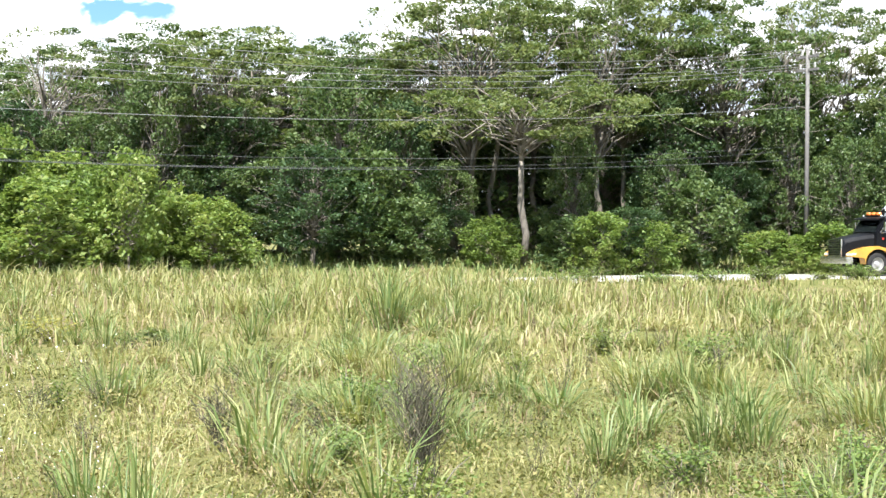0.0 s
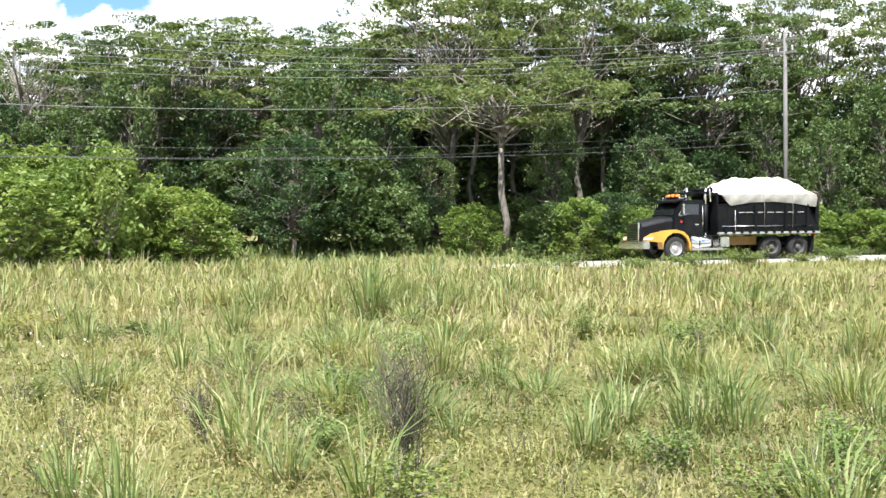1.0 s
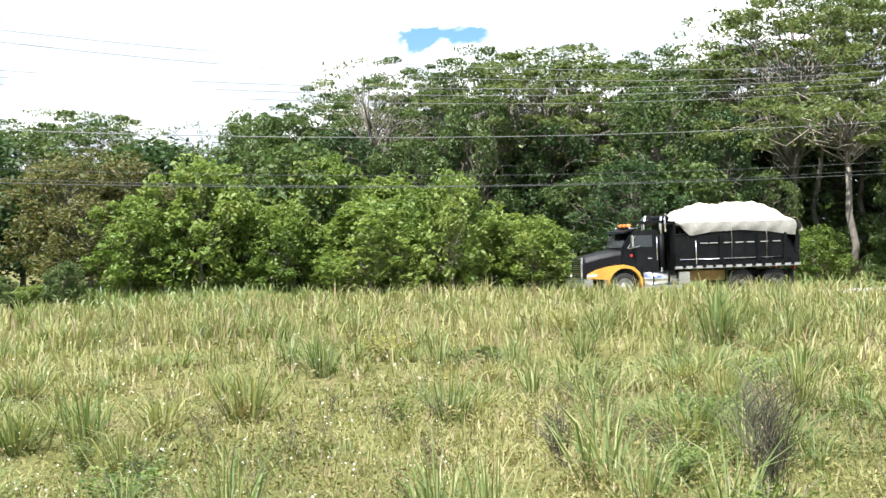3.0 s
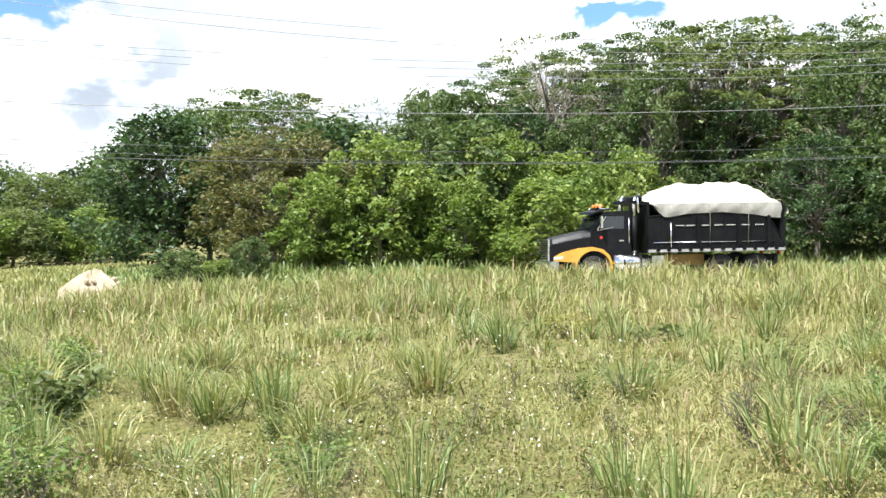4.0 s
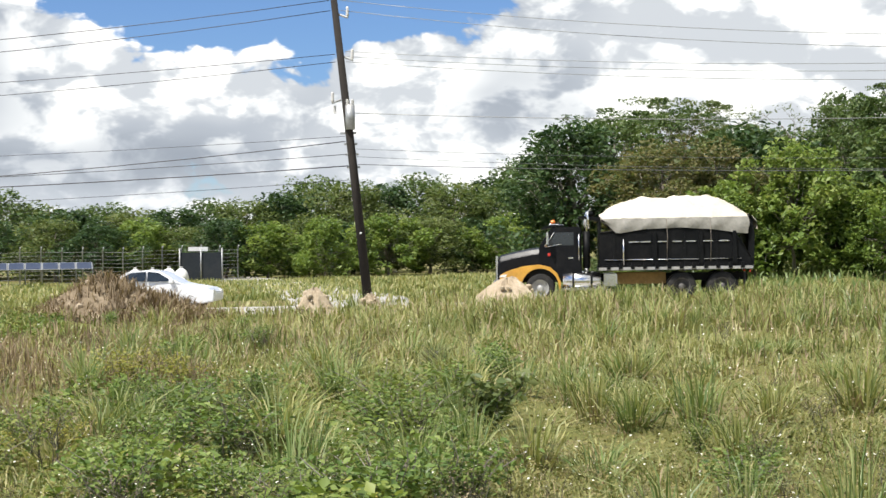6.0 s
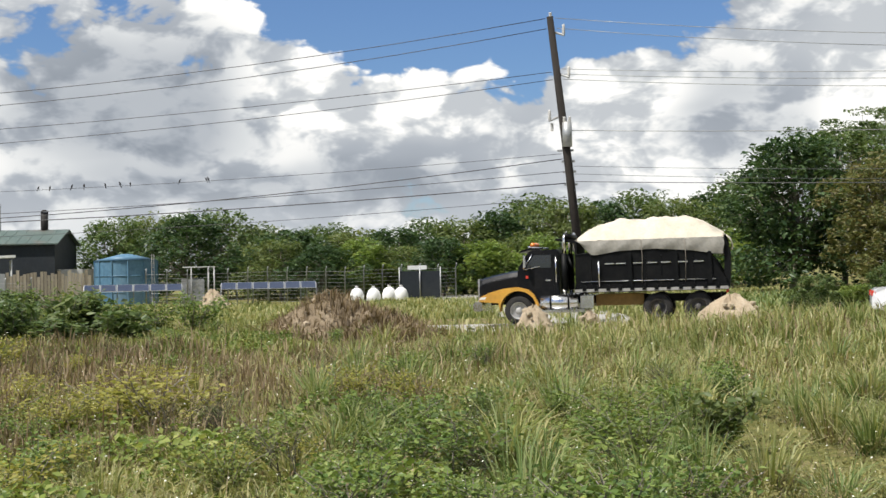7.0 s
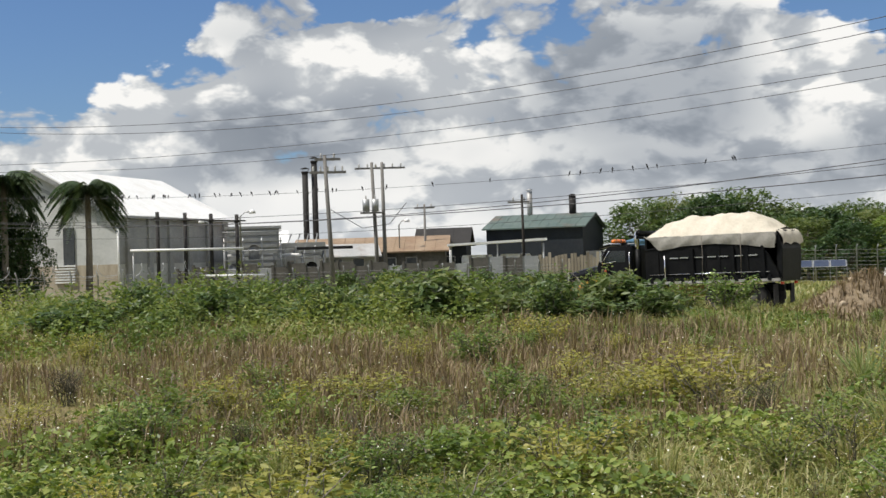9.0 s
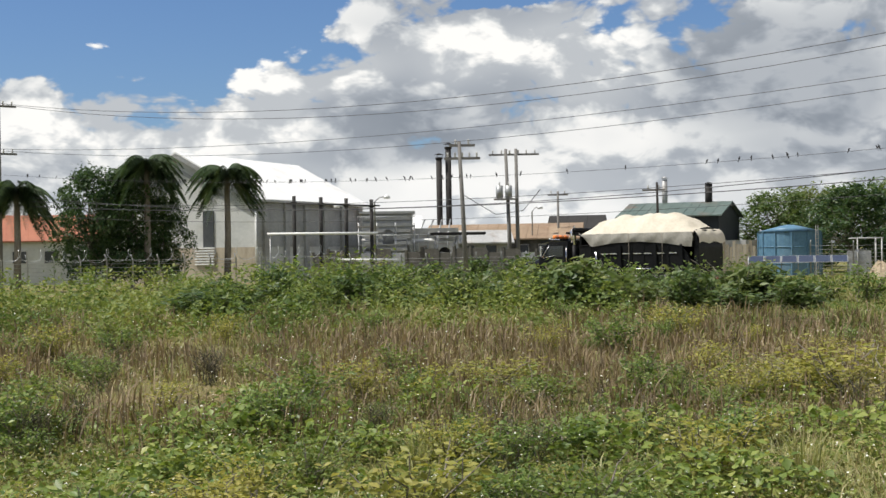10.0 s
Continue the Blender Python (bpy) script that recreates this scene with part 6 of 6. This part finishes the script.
def mound(az, d, height, width, seed, weedy=False, label="heap of pale marl beside the road"):
    rng = np.random.default_rng(seed)
    x, y = ground_point(az, d)
    n, m = 28, 12
    verts = [(0, 0, height)]
    ph = rng.uniform(0, 6.28, 6)
    for j in range(1, m + 1):
        r = j / m
        for i in range(n):
            a = 2 * math.pi * i / n
            lump = 1 + 0.16 * math.sin(2 * a + ph[0]) + 0.10 * math.sin(5 * a + ph[1]) + 0.05 * math.sin(9 * a + ph[2])
            rr = r * width / 2 * lump
            z = height * (math.cos(r * math.pi) * 0.5 + 0.5) * (1 + 0.05 * math.sin(3 * a + 9 * r + ph[3])) + rng.normal() * 0.045 * height * (1 - 0.5 * r) - 0.12 * r
            verts.append((rr * math.cos(a), rr * math.sin(a) * 0.8, z))
    faces = [(0, 1 + i, 1 + (i + 1) % n) for i in range(n)]
    for j in range(m - 1):
        for i in range(n):
            a, b = 1 + j * n + i, 1 + j * n + (i + 1) % n
            faces.append((a, a + n, b + n, b))
    h = mesh_object("marl_mound", verts, faces, "earth" if weedy else "marl", None, False)
    h.matrix_basis = Matrix.Translation((x, y, float(ground_z(x, y))))
    tagged(h, label, "heap", "marl heaps")
    if weedy:
        k = 2600
        r, a = np.sqrt(rng.random(k)) * 0.5 * width, rng.uniform(0, 6.28, k)
        q = np.clip(r / (width / 2), 0, 1)
        root = np.stack([r * np.cos(a), 0.8 * r * np.sin(a), height * (np.cos(q * np.pi) * 0.5 + 0.5) - 0.1], -1)
        keep = (root[:, 1] < 0.3) | (q > 0.4)
        root = root[keep]
        k = len(root)
        v, f = blade_mesh(rng, root, rng.uniform(0.2, 0.55, k), rng.uniform(0, 6.28, k), rng.uniform(0.2, 0.9, k), rng.uniform(0.02, 0.045, k))
        array_object("dry_growth", v, f, "brown_stalk", h)["label"] = "dry brown weeds"
    # loose stones on the heap
    for k in range(14):
        a, r = rng.uniform(0, 6.28), rng.uniform(0.1, 0.42) * width
        s = rng.uniform(0.05, 0.13)
        bm = bmesh.new()
        bmesh.ops.create_icosphere(bm, subdivisions=1, radius=s)
        for v in bm.verts:
            v.co *= rng.uniform(0.75, 1.2)
        st = part("stone", bm, "marl", h)
        q = min(1.0, r / (width / 2))
        st.location = (r * math.cos(a), 0.8 * r * math.sin(a), height * (math.cos(q * math.pi) * 0.5 + 0.5) + s * 0.1)


mound(1.95, 42.3, 0.95, 3.2, 1)
mound(10.0, 42.0, 0.85, 1.7, 2)
mound(7.7, 41.8, 0.62, 1.3, 3)
mound(18.3, 38.5, 1.1, 5.0, 4, weedy=True, label="broad weedy heap of stony earth beside the road")
mound(16.3, 39.5, 0.7, 4.0, 5, weedy=True, label="broad weedy heap of stony earth beside the road")
mound(23.3, 91, 1.2, 3.0, 6, label="heap of pale earth on the far lawn")

# ---------------------------------------------------------------- tufts and weeds of the field
foliage("weed_leaf", [(0.08, 0.14, 0.04), (0.13, 0.20, 0.05), (0.19, 0.26, 0.065), (0.29, 0.33, 0.11)], 0.35, 0.4, patch=0.1)


def tuft_model(seed, blades, mat, label):
    rng = np.random.default_rng(seed)
    root = np.zeros((blades, 3))
    root[:, :2] = rng.normal(size=(blades, 2)) * 0.085
    a = np.arctan2(root[:, 1], root[:, 0]) + rng.normal(size=blades) * 0.5
    v, f = blade_mesh(rng, root, rng.uniform(0.4, 1.1, blades), a, rng.uniform(0.08, 1.1, blades) ** 1.3, rng.uniform(0.010, 0.020, blades))
    t = empty("grass_tuft")
    array_object("blade_clump", v, f, mat, t)
    n = blades // 3
    r2 = np.zeros((n, 3))
    r2[:, :2] = rng.normal(size=(n, 2)) * 0.11
    v, f = blade_mesh(rng, r2, rng.uniform(0.2, 0.6, n), rng.uniform(0, 6.28, n), rng.uniform(0.5, 1.2, n), rng.uniform(0.010, 0.02, n))
    array_object("dead_clump", v, f, "dry_grass", t)["label"] = "dead straw-coloured blades"
    tagged(t, label, "grass tuft", "tall grass tufts")
    return Stand(t, 1.0, 1.0)


def weed_model(seed, mat, n_stem, leaves, label, name="weed_bush", size=0.11):
    rng = np.random.default_rng(seed)
    w = empty(name)
    bm = bmesh.new()
    pts = []
    for k in range(n_stem):
        a, lean = rng.uniform(0, 6.28), rng.uniform(0.1, 0.95)
        h = rng.uniform(0.55, 1.0)
        tip = Vector((math.cos(a) * lean * h, math.sin(a) * lean * h, h))
        limb(bm, rng, (rng.normal() * 0.05, rng.normal() * 0.05, -0.05), tip, 0.012, 0.004, 0.05, 4)
        t = rng.random(leaves) ** 0.7
        c = np.outer(t, np.array(tip)) + rng.normal(size=(leaves, 3)) * 0.085
        c[:, 2] = np.maximum(0.04, c[:, 2])
        pts.append(c)
    part("stalk", bm, "twig", w)
    v, f = leaf_cards(rng, np.concatenate(pts), size, 0.5)
    array_object("foliage", v, f, mat, w)
    tagged(w, label, "weed", "field weeds")
    return Stand(w, 1.0, 1.0)

surface("dead_wood", [(0.045, 0.042, 0.028), (0.085, 0.078, 0.05), (0.16, 0.14, 0.095)], 4, 0.9, bump=0.2)


def dead_model(seed, stems=16, twigs=10, label="dead brown bush with wiry upright stems"):
    rng = np.random.default_rng(seed)
    w = empty("dead_bush")
    bm = bmesh.new()
    for k in range(stems):
        a, lean = rng.uniform(0, 6.28), rng.uniform(0.03, 0.42)
        h = rng.uniform(0.6, 1.0)
        base = Vector((rng.normal() * 0.04, rng.normal() * 0.04, -0.05))
        tip = Vector((math.cos(a) * lean * h, math.sin(a) * lean * h, h))
        limb(bm, rng, base, tip, 0.007, 0.003, 0.05, 4)
        for j in range(twigs):
            t = rng.uniform(0.35, 1.0)
            p = base.lerp(tip, t)
            b = rng.uniform(0, 6.28)
            l = rng.uniform(0.08, 0.28)
            limb(bm, rng, p, p + Vector((math.cos(b) * l, math.sin(b) * l, l * 0.8)), 0.004, 0.0015, 0.05, 3)
    part("stalk", bm, "dead_wood", w, "dry brown stems")
    c = rng.normal(size=(90, 3)) * [0.14, 0.14, 0.2] + [0, 0, 0.65]
    v, f = leaf_cards(rng, c, 0.03)
    array_object("dry_foliage", v, f, "dry_grass", w)
    tagged(w, label, "bush", "field weeds")
    return Stand(w, 1.0, 1.0)


GREEN_TUFT = "tall tuft of long arching green grass blades"
tufts = [tuft_model(70 + i, 80, "tall_grass", GREEN_TUFT) for i in range(4)] + [tuft_model(80, 130, "grass", "tuft of long yellowing grass blades in the field")]
weeds = [weed_model(90, "weed_leaf", 16, 60, "leafy green weed growing in the rough field", size=0.085), weed_model(91, "herb", 16, 60, "leafy green weed growing in the rough field", size=0.08), weed_model(92, "leaf_top", 11, 45, "broad-leaved weed in the rough field", size=0.16)]
bushy = weed_model(97, "leaf_mid", 15, 60, "dark green leafy bush standing out of the weeds", size=0.13)
yellow = weed_model(93, "yellow_herb", 14, 60, "spreading weed with yellow-green leaves", size=0.08)
dead = dead_model(95)
wiry = dead_model(96, 7, 5, "small tangle of wiry brown stems")


def by_xy(stand, x, y, h, w=None, **kw):
    stand.plant(math.degrees(math.atan2(-x, y)), math.hypot(x, y), h, w, **kw)


def build_field_plants():
    for i, (x, y, h, w) in enumerate([(3.4, 9.7, 0.75, 0.9), (5.2, 10.0, 0.7, 0.9), (7.5, 9.1, 0.72, 0.8), (9.2, 9.5, 0.95, 1.1), (8.7, 10.1, 0.8, 1.0), (13.3, 22.3, 1.5, 1.5), (13.6, 22.5, 1.35, 1.3), (13.1, 12.0, 0.75, 1.0), (18.6, 28.2, 1.0, 1.4), (17.7, 23.9, 0.9, 1.3), (0.4, 11.3, 0.35, 0.5), (3.5, 9.0, 0.95, 1.0), (0.2, 25.8, 0.8, 1.1), (-4.7, 14.8, 0.7, 0.9), (-2.0, 24.1, 0.7, 1.0), (0.7, 19.1, 0.5, 0.8), (-4.6, 13.8, 0.55, 0.9), (15.0, 22.6, 0.9, 1.2), (12.0, 24.5, 0.9, 1.3)]):
        by_xy(tufts[i % 4], x, y, h, w)
    for i, (x, y, h, w) in enumerate([(-0.8, 15.8, 0.75, 0.8), (0.5, 18.2, 0.4, 0.8), (-0.9, 20.2, 0.6, 1.0), (-27.6, 33.0, 1.35, 1.6), (-25.0, 33.5, 1.2, 1.5), (-21.5, 36.0, 1.25, 1.4), (-19.6, 36.2, 0.9, 1.2), (-30.0, 29.6, 1.7, 2.0), (-31.0, 28.2, 1.5, 1.8), (-28.6, 30.0, 1.5, 2.0), (-24.6, 32.5, 1.0, 1.4), (-22.8, 31.5, 1.1, 1.6), (-23.5, 34.5, 1.45, 1.8), (-20.4, 36.6, 1.35, 1.6), (-18.6, 30.1, 0.95, 1.4), (-20.9, 33.0, 0.9, 1.3), (-13.5, 20.0, 0.8, 0.9), (-26.5, 31.0, 1.2, 1.8), (-33.5, 26.5, 1.2, 1.6), (-17.5, 36.5, 1.0, 1.4), (8.2, 20.6, 0.5, 0.7), (14.5, 17.5, 0.45, 0.7), (-16.0, 36.0, 1.2, 1.5)]):
        by_xy(weeds[i % 2] if i % 5 else weeds[2], x, y, h, w)
    by_xy(yellow, -7.5, 16.1, 0.75, 1.4)
    by_xy(yellow, -8.3, 16.6, 0.6, 1.2)
    by_xy(yellow, 7.2, 23.1, 0.45, 0.8)
    by_xy(yellow, -12.5, 15.5, 0.5, 1.2)
    by_xy(dead, 5.85, 9.3, 1.2, 0.85)
    by_xy(dead, 6.0, 9.45, 1.05, 0.9)
    by_xy(dead, 5.3, 11.8, 0.6, 0.8)
    by_xy(dead, -12.5, 8.1, 0.45, 0.6)
    # the rest of the field, tufts thick on the right and weeds on the left
    rng = np.random.default_rng(17)
    x, y = scatter(rng, 230, 12, 50, -54, 20, 0.12)
    for i, (a, b) in enumerate(zip(x, y)):
        d = math.hypot(a, b)
        if a > -13 + b * 0.1 and d > 12.5 and not (a > 21 and d > 30):
            by_xy(tufts[int(rng.integers(0, 5))], a, b, rng.uniform(0.28, 0.9), rng.uniform(0.6, 1.5))
    x, y = scatter(rng, 90, 11.5, 40, 2, 64, 0.25)
    for i, (a, b) in enumerate(zip(x, y)):
        k = int(rng.integers(0, 8))
        st = dead if k == 7 else yellow if k == 6 else tufts[4] if k == 5 else weeds[k % 2]
        h = rng.uniform(0.32, 0.65)
        by_xy(st, a, b, h, h * rng.uniform(1.0, 1.6))
    # dark leafy weeds that stand out of the sward by the road
    for az, d, h, w in ((28.8, 37, 1.45, 1.8), (29.5, 36, 1.0, 1.4), (35.3, 35, 1.6, 2.2), (33.2, 34, 1.0, 1.5), (36.6, 34, 1.4, 1.8), (34.3, 36, 1.3, 1.7)):
        weeds[2].plant(az, d, h, w)
    for k in range(13):
        by_xy(weeds[k % 2], 30 + k * 1.75, 38.6 - 0.12 * k + 0.8 * math.sin(k * 2.3), 0.5 + 0.2 * math.sin(k * 1.7), 1.6)
    for k in range(17):
        az = 26.5 + k * 1.55 + 0.5 * math.sin(k * 3.1)
        bushy.plant(az, 35.0 + 2.2 * math.sin(k * 1.9) - max(0.0, az - 44) * 0.1, 1.0 + 0.35 * math.sin(k * 2.3), 1.6 + 0.5 * math.sin(k * 1.3))
    # rank growth along the foot of the yard wall
    for k in range(16):
        bushy.plant(30.5 + k * 1.02 + 0.3 * math.sin(k * 2.7), 89 + 2 * math.sin(k * 1.6), 1.5 + 0.6 * math.sin(k * 2.9), 2.8 + 0.7 * math.sin(k * 1.1), label="rank green bush at the foot of the yard wall")
    # wiry stems, small weeds and arching tufts over the broken sward close by
    x, y = scatter(rng, 150, 9, 26, -54, 14, 0.5)
    for i, (a, b) in enumerate(zip(x, y)):
        k = i % 5
        st = wiry if k in (0, 3, 4) else weeds[i % 2] if k == 1 else tufts[i % 5]
        h = rng.uniform(0.3, 0.6) if k != 2 else rng.uniform(0.5, 0.95)
        by_xy(st, a, b, h, h * rng.uniform(0.9, 1.5))
    x, y = scatter(rng, 110, 9, 30, 4, 64, 0.4)
    for i, (a, b) in enumerate(zip(x, y)):
        st = (wiry, weeds[0], weeds[1], wiry, yellow)[i % 5]
        h = rng.uniform(0.32, 0.72)
        by_xy(st, a, b, h, h * rng.uniform(1.0, 1.6))


build_field_plants()


def build_far_grass():
    rng = np.random.default_rng(23)
    for name, n, a0, a1, d0, d1, h, mat, label in (("meadow_grass", 34000, 0, 48, 53, 97, 0.42, "grass", "yellowish meadow grass beyond the road"), ("verge_grass", 30000, -58, 2, 49, 78, 0.5, "tall_grass", "green verge grass below the trees")):
        d = np.sqrt(rng.uniform(d0 ** 2, d1 ** 2, n))
        a = np.radians(rng.uniform(a0, a1, n))
        x, y = -d * np.sin(a), d * np.cos(a)
        keep = y > road_y(x) + 6.2
        x, y = x[keep], y[keep]
        k = len(x)
        root = np.stack([x, y, ground_z(x, y) - 0.02], -1)
        v, f = blade_mesh(rng, root, h * rng.uniform(0.4, 1.2, k), rng.uniform(0, 6.28, k), rng.uniform(0.2, 0.8, k), rng.uniform(0.04, 0.10, k))
        tagged(array_object(name, v, f, mat), label, "grass", kind="stuff")


build_far_grass()

# ---------------------------------------------------------------- the oncoming car (front at x = 0, tail towards -x)
surface("car_white", [(0.60, 0.61, 0.62), (0.70, 0.71, 0.72), (0.74, 0.75, 0.76)], 1.0, 0.25, bump=0.02, coat=0.6)


def build_car():
    c = empty("car")
    tagged(c, "white sedan driving the other way along the road", "car")
    side = [(0.0, 0.30), (0.02, 0.62), (-0.18, 0.78), (-1.15, 0.95), (-1.3, 1.0), (-2.0, 1.40), (-2.5, 1.46), (-3.2, 1.40), (-3.85, 1.06), (-4.35, 1.02), (-4.45, 0.85), (-4.45, 0.32), (-3.9, 0.22), (-0.4, 0.22)]
    bm = bmesh.new()
    prism(bm, side, -0.86, 0.86)
    for v in bm.verts:
        if v.co.z > 1.05:
            v.co.y *= 0.82
    body = part("body", bm, "car_white", c, bevel=0.04)
    for s in (-1, 1):
        a = s * 0.80
        for outline in ([(-1.5, 1.04), (-2.06, 1.36), (-2.45, 1.40), (-2.45, 1.04)], [(-2.53, 1.04), (-2.53, 1.40), (-3.1, 1.35), (-3.55, 1.06)]):
            bm = bmesh.new()
            prism(bm, outline, s * 0.70, s * 0.875)
            for v in bm.verts:
                if v.co.z > 1.2:
                    v.co.y *= 0.855
            part("side_window", bm, "glass_dark", c)
        boxed("mirror", (-1.62, -1.45, min(s * 0.85, s * 1.02), max(s * 0.85, s * 1.02), 0.98, 1.12), "car_white", c, bevel=0.02)
        boxed("headlight", (-0.22, 0.015, min(s * 0.5, s * 0.84), max(s * 0.5, s * 0.84), 0.58, 0.72), "lamp_clear", c, bevel=0.02)
        boxed("tail_lamp", (-4.47, -4.3, min(s * 0.55, s * 0.84), max(s * 0.55, s * 0.84), 0.75, 0.95), "lamp_red", c, bevel=0.02)
        boxed("door_handle", (-2.45, -2.28, min(s * 0.86, s * 0.89), max(s * 0.86, s * 0.89), 0.86, 0.89), "chrome", c)
    wheels = []
    for x in (-0.85, -3.45):
        for s in (-1, 1):
            wheels.append((wheel_mesh(c, "wheel", x, s * 0.76, 0.31, 0.2, s), x, s * 0.76))
    return c, wheels


car, car_wheels = build_car()


def car_motion():
    """The car comes from the left and passes behind the truck."""
    speed = 20.0
    x68 = 3.55
    rows = []
    for i in range(0, 101):
        tt = i / 10
        x = x68 + speed * (tt - 6.8)
        yaw = math.atan(road_slope(x))
        rows.append((tt, Matrix.Translation((x, float(road_y(x)) + 3.6, float(road_z(x)) - 0.085)) @ Matrix.Rotation(yaw, 4, "Z")))
    walk(car, rows)
    for w, x, y in car_wheels:
        walk(w, [(i / 30, Matrix.Translation((x, y, 0.31)) @ Matrix.Rotation(speed * i / 30 / 0.31, 4, "Y")) for i in range(301)])


motions()
